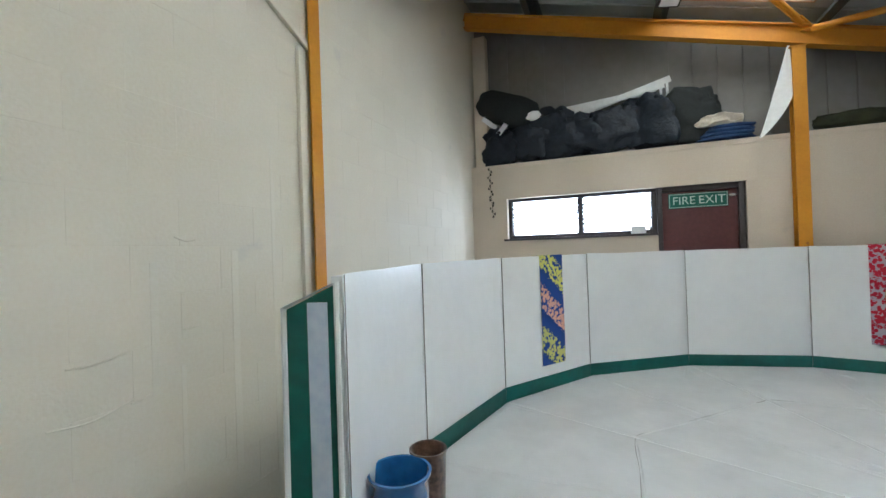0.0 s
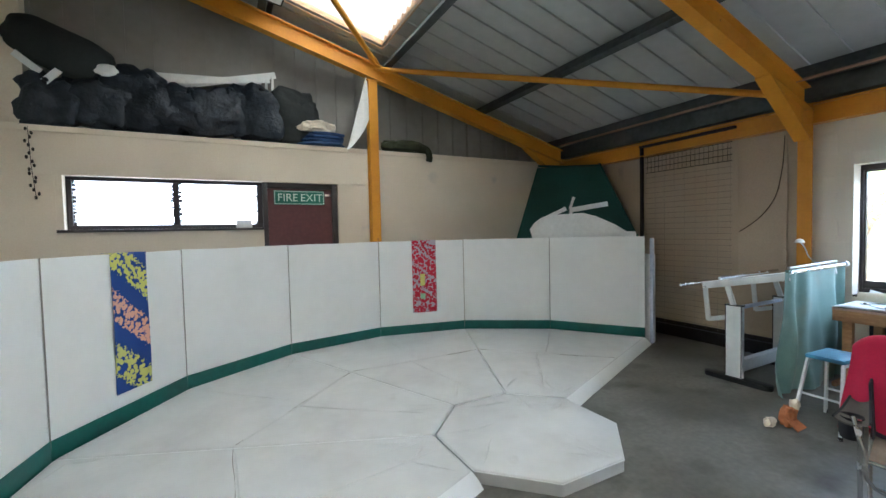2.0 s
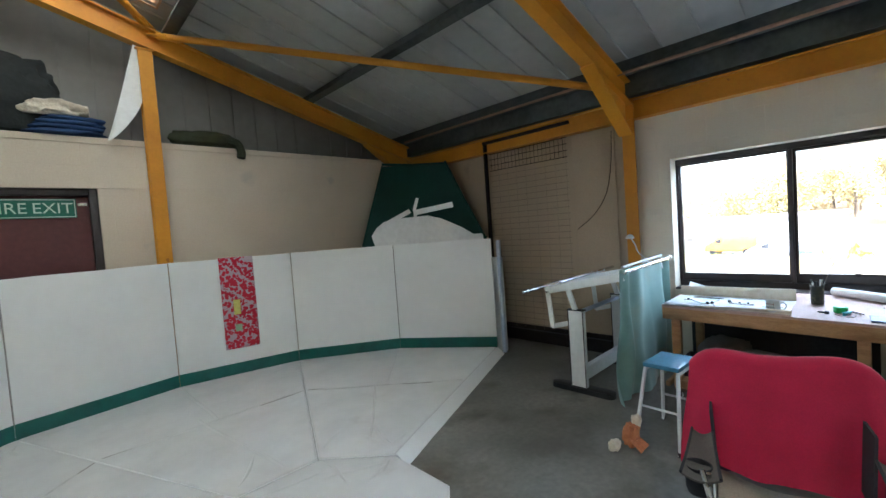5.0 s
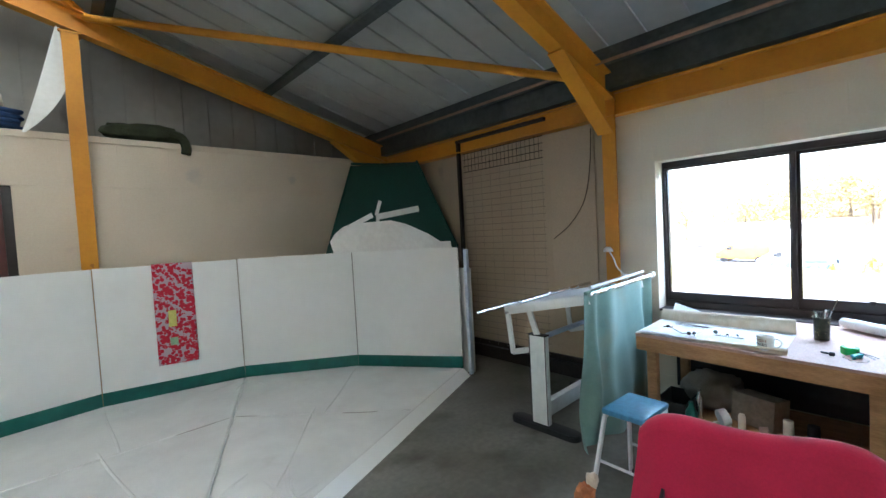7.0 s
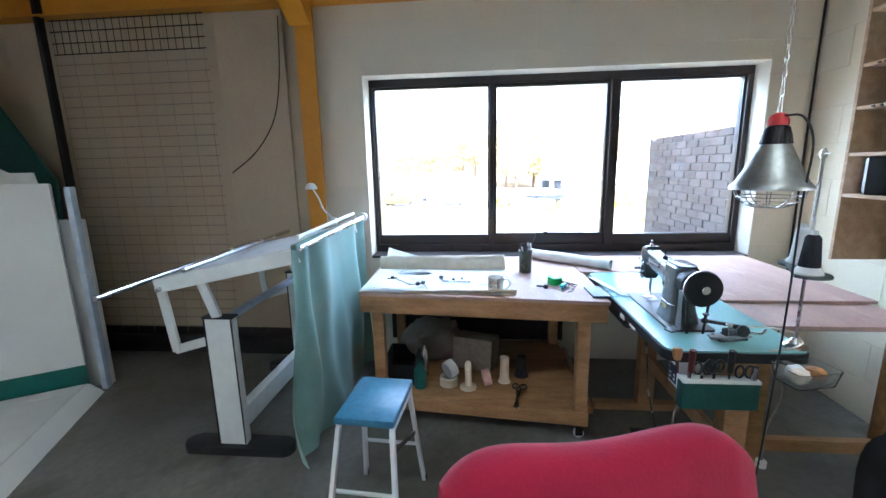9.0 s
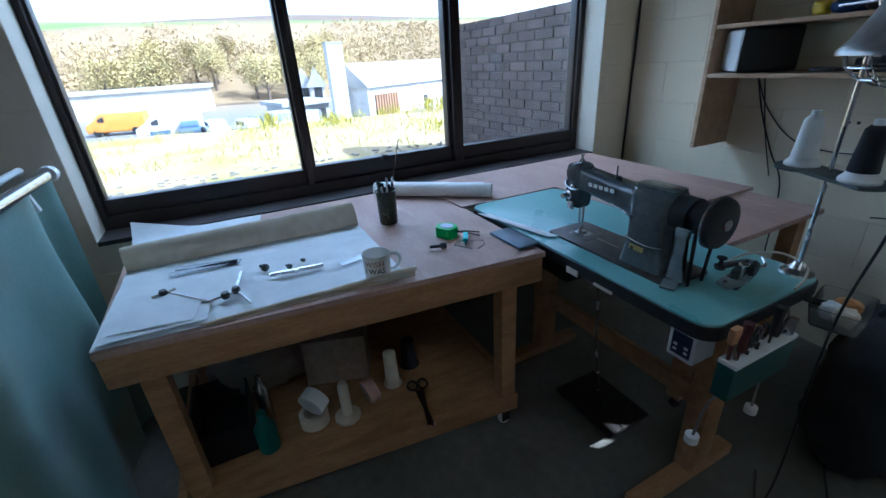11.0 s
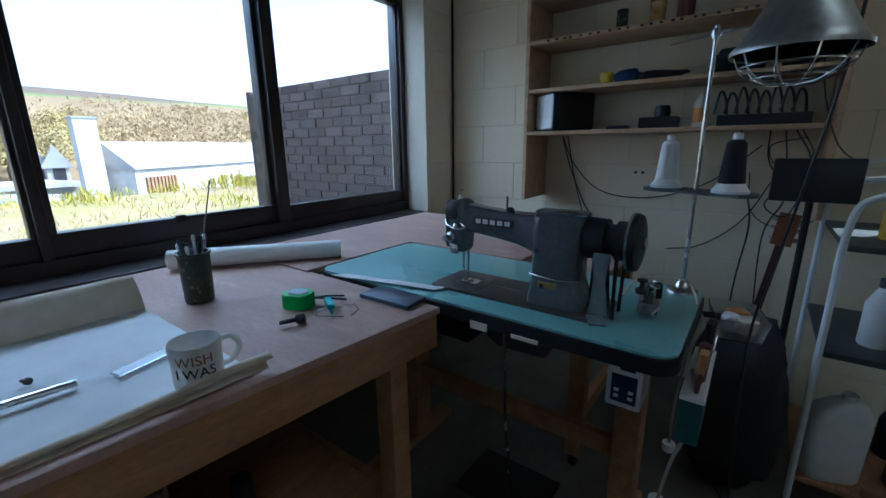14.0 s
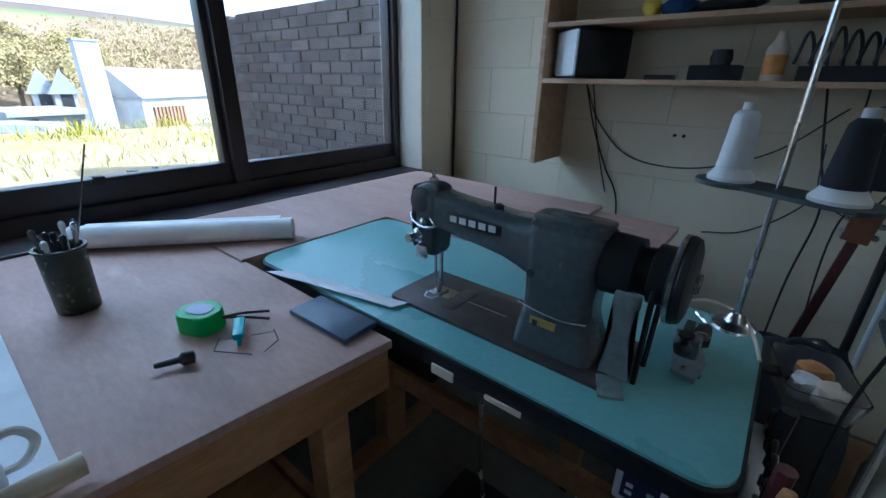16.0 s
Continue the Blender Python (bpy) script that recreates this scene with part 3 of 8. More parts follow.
structure("window_sill", bm, FRAME, "dark stained inner window board", "sill")

# end wall window and fire door
ew = structure("window_2", (lambda b: (box(b, WX0, WX1, YN + 0.10, YN + 0.18, WZ0, WZ0 + 0.05, 0.004), b)[1])(B()), FRAME, "small dark-framed window beside the fire door", "window")
for q in ((WX0, WX1, YN + 0.10, YN + 0.18, WZ1 - 0.05, WZ1, 0.004), (WX0, WX0 + 0.05, YN + 0.101, YN + 0.179, WZ0 + 0.05, WZ1 - 0.05, 0.004),
          (WX1 - 0.06, WX1, YN + 0.101, YN + 0.179, WZ0 + 0.05, WZ1 - 0.05, 0.004), (-0.43, -0.37, YN + 0.101, YN + 0.179, WZ0 + 0.05, WZ1 - 0.05, 0.004)):
    b = B()
    box(b, *q)
    part("frame", b, FRAME, ew)
for x0, x1 in ((WX0 + 0.05, -0.43), (-0.37, WX1 - 0.06)):
    b = B()
    box(b, x0, x1, YN + 0.135, YN + 0.141, WZ0 + 0.05, WZ1 - 0.05)
    part("pane", b, CLEAR, ew).visible_shadow = False
    # torn edges of the film on the glass
    for side in (0, 1):
        b = B()
        xe, sgn = (x0, 1) if side == 0 else (x1, -1)
        zz = WZ0 + 0.05
        while zz < WZ1 - 0.07:
            h = random.uniform(0.015, 0.045)
            w = random.uniform(0.006, 0.035)
            box(b, min(xe, xe + sgn * w), max(xe, xe + sgn * w), YN + 0.128, YN + 0.131, zz, min(zz + h, WZ1 - 0.05))
            zz += h + random.uniform(0, 0.02)
        part("film_remnant", b, FRAME, ew, "torn dark film at the pane's edge", smooth=None)
bm = B()
box(bm, WX0 - 0.06, WX1, YN - 0.03, YN + 0.10, WZ0 - 0.03, WZ0 - 0.001, 0.004)
structure("window_sill_2", bm, FRAME, "dark window board under the small window", "sill")
sb = thing("small_box", "small white box standing on the window board", "box", (0.33, YN + 0.045, WZ0))
bm = B()
box(bm, -0.09, 0.09, -0.04, 0.04, 0, 0.10, 0.006)
part("carton", bm, WHITE, sb)
door = structure("door_1", (lambda b: (box(b, DX0 + 0.06, DX1 - 0.07, YN + 0.10, YN + 0.145, 0.005, DZ - 0.07, 0.003), b)[1])(B()), MAROON, "maroon-painted fire exit door, closed", "door")
for q in ((DX0, DX0 + 0.06, YN + 0.04, YN + 0.16, 0, DZ, 0.004), (DX1 - 0.07, DX1, YN + 0.04, YN + 0.16, 0, DZ, 0.004), (DX0 + 0.06, DX1 - 0.07, YN + 0.041, YN + 0.16, DZ - 0.07, DZ, 0.004)):
    b = B()
    box(b, *q)
    part("door_frame", b, FRAME, door)
b = B()
box(b, DX1 - 0.16, DX1 - 0.08, YN + 0.085, YN + 0.10, 2.08, 2.11, 0.003)
beam(b, (DX1 - 0.12, YN + 0.09, 2.10), (DX1 - 0.12, YN + 0.09, 2.02), 0.012, 0.012)
part("latch", b, STEEL, door)
sg = thing("exit_sign", "green fire exit sign with pale letters above the door", "sign", (1.03, YN + 0.092, 2.06))
b = B()
box(b, -0.33, 0.33, -0.004, 0.004, -0.095, 0.095, 0.002)
part("board", b, SIGN_GREEN, sg)
b = B()
for q in ((-0.322, 0.322, 0.08, 0.087), (-0.322, 0.322, -0.087, -0.08), (-0.322, -0.315, -0.08, 0.08), (0.315, 0.322, -0.08, 0.08)):
    box(b, q[0], q[1], -0.0055, -0.004, q[2], q[3])
part("border", b, SIGN_PALE, sg, smooth=None)
for word, x in (("FIRE", -0.155), ("EXIT", 0.155)):
    b = B()
    text_mesh(b, word, 0.145, pose(x, -0.0055, -0.004, 90, 0, 0))
    part("word", b, SIGN_PALE, sg, smooth=None)

# ---- round padded screen and mats ----
CX, CY, R16, R8, RIN = 2.03, 2.53, 3.26, 2.08, 0.69


def ring(r, deg):
    return Vector((CX + r * math.cos(radians(deg)), CY + r * math.sin(radians(deg)), 0))


TOP = 1.43
panels = []
for k in range(8):
    a0, a1 = 22.5 + 22.5 * k, 45 + 22.5 * k
    p0, p1 = ring(R16, a0), ring(R16, a1)
    mid, d = (p0 + p1) / 2, (p1 - p0)
    ang = math.degrees(math.atan2(d.y, d.x))
    L = d.length
    sc = thing("padded_screen", "white vinyl padded screen panel with a green foot band", "screen", (mid.x, mid.y, 0), ang, "round of padded screens")
    b = B()

    def cushion(u, v, s=k):
        puff = 0.012 * min(1.0, min(u, 1 - u) / 0.06) * min(1.0, min(v, 1 - v) / 0.05)
        wob = 0.004 * noise.noise(Vector((u * 3 + s * 7, v * 3, s)))
        return Vector(((u - 0.5) * (L - 0.006), puff + wob - 0.002, 0.205 + v * (TOP - 0.205 + 0.012 * noise.noise(Vector((u * 2 + s * 3.1, 0, s))))))

    grid(b, 14, 14, cushion)
    part("front_cover", b, VINYL, sc, smooth=60)
    b = B()
    box(b, -L / 2 + 0.006, L / 2 - 0.006, -0.055, -0.006, 0.0, TOP - 0.004, 0.008)
    part("padding", b, VINYL, sc)
    b = B()
    box(b, -L / 2 + 0.002, L / 2 - 0.002, -0.004, 0.006, 0.0, 0.206, 0.002)
    part("foot_band", b, GREEN, sc)
    for sgn in (-1, 1):
        b = B()
        tube(b, [(sgn * (L / 2 - 0.004), 0.004, 0.02), (sgn * (L / 2 - 0.004), 0.005, 0.7), (sgn * (L / 2 - 0.004), 0.004, TOP)], 0.0020, 6)
        part("piping", b, GREY_CLOTH, sc)
    panels.append((sc, mid, ang, L))
# returned panel at the west end: green back with a pale stripe
e0 = ring(R16, 202.5)
rt = thing("folded_screen", "folded padded screen showing its green back with a pale stripe", "screen", (e0.x - 0.01, e0.y - 0.02, 0), 196)
b = B()
prism(b, [(0.0, -0.02), (0.0, 0.02), (0.21, 0.02), (0.21, -0.02)], 0.0, 1.40, 0.008)
for v in b.verts:
    v.co.z -= (0.10 * v.co.x / 0.21) if v.co.z > 1 else 0
part("back", b, GREEN, rt)
b = B()
box(b, 0.035, 0.115, 0.021, 0.026, 0.0, 1.33, 0.002)
part("stripe", b, PALEBLUE, rt)
b = B()
tube(b, [(0.0, 0.02, 0.0), (0.0, 0.02, 1.405), (0.21, 0.02, 1.31), (0.215, 0.02, 0.0)], 0.012, 8)
part("edge_binding", b, VINYL, rt)
# second folded panel at the east end, leaning behind
e1 = ring(R16, 22.5)
r2 = thing("folded_screen", "spare white padded panel standing folded behind the screen", "screen", (e1.x + 0.075, e1.y - 0.01, 0), 100)
b = B()
box(b, -0.045, 0.40, -0.075, -0.02, 0, 1.19, 0.01)
part("padding", b, VINYL, r2)
b = B()
box(b, -0.060, -0.020, -0.016, 0.038, 0, 1.405, 0.008)
part("edge_binding", b, PALEBLUE, r2)

# banners hung over the top of two screens
for idx, mat, off, w, z0, lab in ((5, BANNER_BLUE, -0.03, 0.34, 0.32, "blue cloth banner with flower bands"), (2, BANNER_RED, -0.02, 0.36, 0.38, "red and grey leaf-printed cloth banner")):
    sc, mid, ang, L = panels[idx]
    m = pose(mid.x, mid.y, 0, 0, 0, ang)
    c = m @ Vector((off, 0.022, 0.95))
    bn = thing("banner", lab + " hanging over the screen", "banner", c, ang, "banners")
    b = B()
    grid(b, 8, 24, lambda u, v: Vector(((u - 0.5) * w + 0.02 * (v - 0.5) * 0, 0.004 * math.sin(u * 5 + v * 6), z0 - 0.95 + v * (TOP - z0 + 0.006))))
    grid(b, 8, 2, lambda u, v: Vector(((u - 0.5) * w, -0.10 * v, TOP - 0.95 + 0.006)))
    thicken(b, 0.002)
    part("cloth", b, mat, bn, smooth=60)
    if idx == 2:
        for zc, hh, ww, cc in ((-0.09, 0.085, 0.035, (0.62, 0.62, 0.16)), (-0.33, 0.04, 0.035, (0.30, 0.50, 0.30))):
            b = B()
            box(b, -ww + 0.03, ww + 0.03, 0.007, 0.010, zc - hh, zc + hh, 0.001)
            part("patch", b, material("patch_print", [cc, tuple(q * 0.8 for q in cc)], 0.8, grain=60, blotch=25), bn, smooth=None)

# floor mats: an inner octagon, wedges to the second ring, and an outer ring
MT = 0.085


rng_m = random.Random(41)


def mat_piece(name, label, poly, inset=0.011):
    c = sum((Vector(p) for p in poly), Vector((0, 0))) / len(poly)
    mt = thing(name, label, "floor mat", (c.x, c.y, 0), 0, "padded floor mats")
    pts = []
    for p in poly:
        q = Vector(p) - c
        pts.append(q * (1 - inset / q.length))
    b = B()
    prism(b, [(q.x, q.y) for q in pts], 0.0, MT, 0.018)
    part("pad", b, MAT_VINYL, mt, smooth=50)
    for k in range(9):
        # soft creases in the slack vinyl, running in from a corner
        q = pts[rng_m.randrange(len(pts))] * 0.93
        d = (-q).normalized()
        d.rotate(Matrix.Rotation(rng_m.uniform(-0.9, 0.9), 2))
        ln = rng_m.uniform(0.18, 0.5)
        side = Vector((-d.y, d.x))
        w = rng_m.uniform(0.010, 0.022)
        b = B()
        grid(b, 12, 4, lambda u, v: Vector((*(q + d * ln * u + side * (w * (v - 0.5) * 2 * math.sin(math.pi * min(1, u * 0.95 + 0.04)) + 0.03 * math.sin(u * 3 + k))), MT + 0.0008 + 0.008 * math.sin(math.pi * v) * math.sin(math.pi * u))))
        part("crease", b, MAT_VINYL, mt, smooth=80)
    b = B()
    n = len(pts)
    loop = [Vector((q.x, q.y, MT - 0.012)) * 1 for q in pts]
    for i in range(n):
        a, e = loop[i], loop[(i + 1) % n]
        tube(b, [a, (a + e) / 2 + Vector((0, 0, 0.001)), e], 0.0035, 5)
    part("seam_piping", b, VINYL, mt)
    return mt


mat_piece("floor_mat", "octagonal grey-white padded vinyl floor mat", [tuple(ring(RIN, 22.5 + 45 * k).xy) for k in range(8)])
for k in range(4):
    a0, a1 = 22.5 + 45 * k, 67.5 + 45 * k
    am = (a0 + a1) / 2
    poly = [ring(RIN, a0), ring(R16 - 0.012, a0), ring(R16 - 0.012, am), ring(R16 - 0.012, a1), ring(RIN, a1)]
    mt = mat_piece("floor_mat", "grey-white padded vinyl wedge mat inside the screens", [tuple(p.xy) for p in poly])
    o_ = mt.matrix_world.translation
    # soft folds across the wedge and out to the screen's corner
    for p0, p1 in ((ring(R8, a0 + 0.6), ring(R8, a1 - 0.6)), (ring(R8 * 0.93, am), ring(R16 - 0.06, am)), (ring(RIN + 0.05, a0 + 18), ring(R8, am + 3))):
        b = B()
        d, side = p1 - p0, (p1 - p0).cross(Vector((0, 0, 1))).normalized()
        grid(b, 24, 4, lambda u, v: p0 - o_ + d * u + side * (0.022 * (v - 0.5) + 0.010 * math.sin(u * 5 + k)) + Vector((0, 0, MT + 0.0008 + 0.008 * math.sin(math.pi * v) * min(1, 8 * u, 8 * (1 - u)))))
        part("fold", b, MAT_VINYL, mt, smooth=80)
    # thin dark line along the cross fold, standing in for its shade
    b = B()
    p0, p1 = ring(R8, a0 + 0.8) - o_, ring(R8, a1 - 0.8) - o_
    tube(b, [p0.lerp(p1, q / 12) + Vector((0.006 * math.sin(q * 1.3 + k), 0.006 * math.cos(q + k), MT + 0.001)) for q in range(13)], 0.0030, 5)
    part("fold_shade", b, GREY_CLOTH, mt, "dark line painting the shade along the fold")
    # the open ends of the ring show a bulging side; whiter vinyl paints in window light
    for a_, sgn in ((a0, -1),) if k == 0 else ((a1, 1),) if k == 3 else ():
        q0, q1 = ring(RIN + 0.01, a_), ring(R16 - 0.02, a_)
        nrm = Vector((-math.sin(radians(a_)), math.cos(radians(a_)), 0)) * sgn
        b = B()
        grid(b, 30, 6, lambda u, v: q0.lerp(q1, u) - o_ + nrm * (-0.006 + 0.088 * (1 - v) ** 0.8 + 0.004 * noise.noise(Vector((u * 9, v, k)))) + Vector((0, 0, 0.002 + (MT - 0.006) * v)))
        part("lit_side_band", b, VINYL, mt, "mat side in whiter vinyl for the window light", smooth=80)

# ---- bench, ply boards, sewing table ----
BZ = 0.812
bench = thing("work_bench", "pine work bench on casters with a pinkish plywood top", "work bench", (4.7, 1.1, 0))


def bp(name, mat, fn, label="", parent=None, smooth=30):
    """A bench part given in world places."""
    b = B()
    fn(b)
    par = parent or bench
    bmesh.ops.translate(b, verts=b.verts[:], vec=-par.matrix_world.translation)
    return part(name, b, mat, par, label, smooth)


bp("top", PLY, lambda b: prism(b, [(4.785, 1.765), (4.655, 0.455), (5.225, 0.455), (5.225, 0.47), (5.715, 0.47), (5.715, 1.80)], BZ - 0.018, BZ, 0.002))
bp("apron", PINE, lambda b: beam(b, (4.81, 1.76, 0.745), (4.682, 0.46, 0.745), 0.045, 0.095, bevel=0.003))
bp("apron", PINE, lambda b: beam(b, (4.84, 1.745, 0.745), (5.70, 1.775, 0.745), 0.045, 0.095, bevel=0.003))
bp("apron", PINE, lambda b: beam(b, (4.72, 0.49, 0.745), (5.70, 0.50, 0.745), 0.045, 0.095, bevel=0.003))
for x, y in ((4.87, 1.68), (4.745, 0.56), (5.62, 1.70), (5.62, 0.56)):
    bp("leg", PINE, lambda b: box(b, x - 0.030, x + 0.030, y - 0.032, y + 0.032, 0.10, 0.699, 0.003))
    c = bp("caster", RUST, lambda b: (box(b, x - 0.02, x + 0.02, y - 0.02, y + 0.02, 0.06, 0.10, 0.003), box(b, x - 0.018, x - 0.014, y - 0.02, y + 0.02, 0.02, 0.06), box(b, x + 0.014, x + 0.018, y - 0.02, y + 0.02, 0.02, 0.06)))
    bp("wheel", WHITE, lambda b: lathe(b, [(0.006, -0.012), (0.026, -0.012), (0.028, -0.009), (0.028, 0.009), (0.026, 0.012), (0.006, 0.012)], 16, (x, y, 0.028), "x"), parent=None)
bp("shelf", PINE, lambda b: prism(b, [(4.86, 1.70), (4.73, 0.52), (5.64, 0.52), (5.64, 1.72)], 0.155, 0.173, 0.002), "pine lower shelf")
bp("shelf_rail", PINE, lambda b: beam(b, (4.846, 1.70, 0.13), (4.718, 0.52, 0.13), 0.03, 0.08, bevel=0.003))

# near-black panel added to keep the recess under the bench dark
bp("back_panel", DARK_BOARD, lambda b: box(b, 5.655, 5.675, 0.48, 1.78, 0.175, 0.79, 0.002), "added dark panel behind the bench shelf")
for y0 in (0.47, 1.735):
    bp("end_rail", PINE, lambda b: box(b, 4.80, 5.585, y0, y0 + 0.03, 0.11, 0.15, 0.003))

ply = thing("plywood_board", "pinkish plywood board resting behind the sewing table", "plywood board", (5.0, -0.45, 0))
bp("sheet", PLY, lambda b: prism(b, [(4.68, -0.775), (5.715, -0.775), (5.715, 0.466), (5.229, 0.466), (5.229, -0.075), (4.68, -0.075)], BZ - 0.008, BZ + 0.006, 0.002), parent=ply)
bp("lower_sheet", PLY, lambda b: prism(b, [(4.385, -0.735), (5.70, -0.77), (5.70, -0.078), (4.385, -0.078)], BZ - 0.030, BZ - 0.0095, 0.002), parent=ply)
for x, y in ((4.45, -0.68), (4.45, -0.13), (5.55, -0.68)):
    bp("leg", PINE, lambda b: box(b, x - 0.03, x + 0.03, y - 0.03, y + 0.03, 0.06, BZ - 0.031, 0.003), parent=ply)
    bp("wheel", BLACK, lambda b: lathe(b, [(0.006, -0.012), (0.028, -0.012), (0.030, -0.009), (0.030, 0.009), (0.028, 0.012), (0.006, 0.012)], 16, (x, y, 0.030), "x"), parent=ply)
bp("rail", PINE, lambda b: box(b, 4.435, 4.47, -0.66, -0.15, 0.18, 0.24, 0.003), parent=ply)

TZ = 0.818
st = thing("sewing_table", "teal laminate sewing table with a black edge and timber legs", "sewing table", (4.65, 0.17, 0))


def rounded(x0, x1, y0, y1, r, seg=5):
    out = []
    for cx, cy, a in ((x1 - r, y1 - r, 0), (x0 + r, y1 - r, 90), (x0 + r, y0 + r, 180), (x1 - r, y0 + r, 270)):
        out += [(cx + r * math.cos(radians(a + 90 * k / seg)), cy + r * math.sin(radians(a + 90 * k / seg))) for k in range(seg + 1)]
    return out


bp("top", TEAL, lambda b: prism(b, rounded(4.094, 5.216, -0.066, 0.426, 0.05), TZ - 0.006, TZ, 0.001), parent=st)
bp("edge", BLACK, lambda b: prism(b, rounded(4.088, 5.222, -0.072, 0.432, 0.055), TZ - 0.042, TZ - 0.0065, 0.003), "black worn table edge", parent=st)
for x in (4.22, 5.05):
    bp("leg", PINE, lambda b: box(b, x - 0.035, x + 0.035, 0.06, 0.15, 0.045, TZ - 0.043, 0.004), "timber leg", parent=st)
    bp("foot", PINE, lambda b: box(b, x - 0.03, x + 0.03, -0.10, 0.40, 0.0, 0.044, 0.006), parent=st)
bp("stretcher", PINE, lambda b: box(b, 4.256, 5.014, 0.09, 0.12, 0.30, 0.37, 0.003), parent=st)
bp("drawer", BLACK, lambda b: box(b, 4.6, 4.95, 0.10, 0.40, TZ - 0.12, TZ - 0.043, 0.006), "dark shallow drawer", parent=st)
for x0, x1, z0, z1 in ((4.52, 4.57, 0.05, 0.03), (4.38, 4.45, 0.045, 0.036)):
    bp("peeling_edge", PAPER_CREAM, lambda b: box(b, x0, x1, 0.4325, 0.4365, TZ - z0, TZ - z1), "torn edge strip", parent=st, smooth=None)
bp("motor", MACHINE, lambda b: lathe(b, [(0.05, -0.12), (0.085, -0.10), (0.09, 0.06), (0.07, 0.11), (0.02, 0.12)], 20, (4.62, 0.02, 0.60), "x"), "dark round drive motor", parent=st)
bp("pitman", STEEL, lambda b: tube(b, [(4.52, 0.34, 0.77), (4.53, 0.30, 0.42), (4.54, 0.22, 0.09)], 0.005, 6), "thin treadle rod", parent=st)
bp("treadle", RUST, lambda b: box(b, 4.42, 4.72, 0.08, 0.30, 0.07, 0.085, 0.004), parent=st)
# ---- things on the ledge of the end wall ----
LZ = 2.768
for k, (x, w, h, d) in enumerate(((-1.58, 0.26, 0.27, 0.17), (-1.18, 0.32, 0.33, 0.17), (-0.74, 0.30, 0.37, 0.17), (-0.32, 0.30, 0.32, 0.17), (0.10, 0.30, 0.36, 0.17), (0.52, 0.28, 0.38, 0.17))):
    bg = thing("stuffed_bag", "stuffed dark navy plastic bag lying on the ledge", "bag", (x, 6.165, LZ), (k * 29) % 24 - 12, "bags on the ledge")
    b = B()
    lump(b, (0, 0, h * 0.93), (w * 1.22, d, h * (1.12, 0.88, 1.06, 0.94, 0.86, 1.08)[k]), 3.1 * k + 1, 0.46, 0.12, 4, Matrix.Rotation(radians((-9, 14, -6, 11, -15, 7)[k]), 4, "Y"))
    part("sack", b, BIN_BAG, bg, smooth=60)
    b = B()
    tube(b, curve_pts([(w * 0.3, -d * 0.6, h * 1.6), (w * 0.35, -d * 0.8, h * 1.8), (w * 0.5, -d * 0.9, h * 1.72)], 4), [0.02] * 8 + [0.008], 6)
    part("knot", b, BIN_BAG, bg)
bg = thing("cloth_bag", "dark crumpled canvas bag on the ledge", "bag", (0.95, 6.16, LZ), 0, "bags on the ledge")
b = B()
lump(b, (0, 0, 0.37), (0.36, 0.17, 0.38), 21, 0.35, 0.1, 4)
part("sack", b, GREY_BAG, bg, smooth=60)
cu = thing("cushion", "large charcoal cushion lying tilted on the bags", "cushion", (-1.40, 6.13, LZ + 0.60))
b = B()
m = pose(0, 0, 0.24, 0, 22, 0)
r = bmesh.ops.create_icosphere(b, subdivisions=4, radius=1.0)
for v in r["verts"]:
    c = v.co
    s = 1 + 0.06 * noise.noise(c * 3)
    v.co = m @ Vector((math.copysign(abs(c.x) ** 0.55, c.x) * 0.50 * s, c.y * 0.17, math.copysign(abs(c.z) ** 0.8, c.z) * 0.24 * s))
part("pad", b, GREY_BAG, cu, smooth=60)
b = B()
lump(b, (0.40, -0.10, 0.06), (0.11, 0.05, 0.07), 5, 0.3, 0.0, 3)
part("label_flap", b, WHITE, cu, "white cloth flap")
for x0, x1, z0, z1, y in ((-0.98, 0.62, 3.50, 3.62, 6.30), (-0.40, 0.80, 3.42, 3.74, 6.27), (-0.60, 0.72, 3.44, 3.66, 6.24)):
    wb = thing("white_board", "long white board leaning on the cladding behind the bags", "board", (x0, y, LZ), 0, "white boards")
    b = B()
    beam(b, (0, 0, z0 - LZ), (x1 - x0, 0.02, z1 - LZ), 0.012, 0.085, bevel=0.002)
    part("strip", b, WHITE, wb)
    b = B()
    box(b, 0.02, 0.05, -0.01, 0.01, 0.0, z0 - LZ, 0.002)
    part("prop", b, WHITE, wb)
    b = B()
    box(b, x1 - x0 - 0.06, x1 - x0 - 0.03, -0.01, 0.01, 0.0, z1 - LZ - 0.03, 0.002)
    part("prop", b, WHITE, wb)
for x, z, ang, s in ((-1.66, 3.42, 40, 0.26), (-1.42, 3.36, -50, 0.34), (-1.05, 3.40, 30, 0.18)):
    pp = thing("white_offcut", "white plastic offcut lying among the bags", "offcut", (x, 6.05, z), 0, "offcuts among the bags")
    b = B()
    box(b, -s / 2, s / 2, -0.006, 0.006, -0.035, 0.035, 0.003, pose(0, 0, 0, 15, ang, 8))
    part("strip", b, WHITE, pp)
cf = thing("blue_cloth", "folded blue cloth on the edge of the ledge", "cloth", (1.34, 6.08, LZ))
for k in range(4):
    b = B()
    lump(b, (0.02 * k, 0, 0.03 + 0.045 * k), (0.31 - 0.02 * k, 0.15, 0.035), 40 + k, 0.18, 0.2, 3)
    part("fold", b, BLUE_CLOTH, cf, smooth=60)
cr = thing("cream_fleece", "crumpled cream fleece on the folded blue cloth", "cloth", (1.30, 6.08, LZ + 0.19))
b = B()
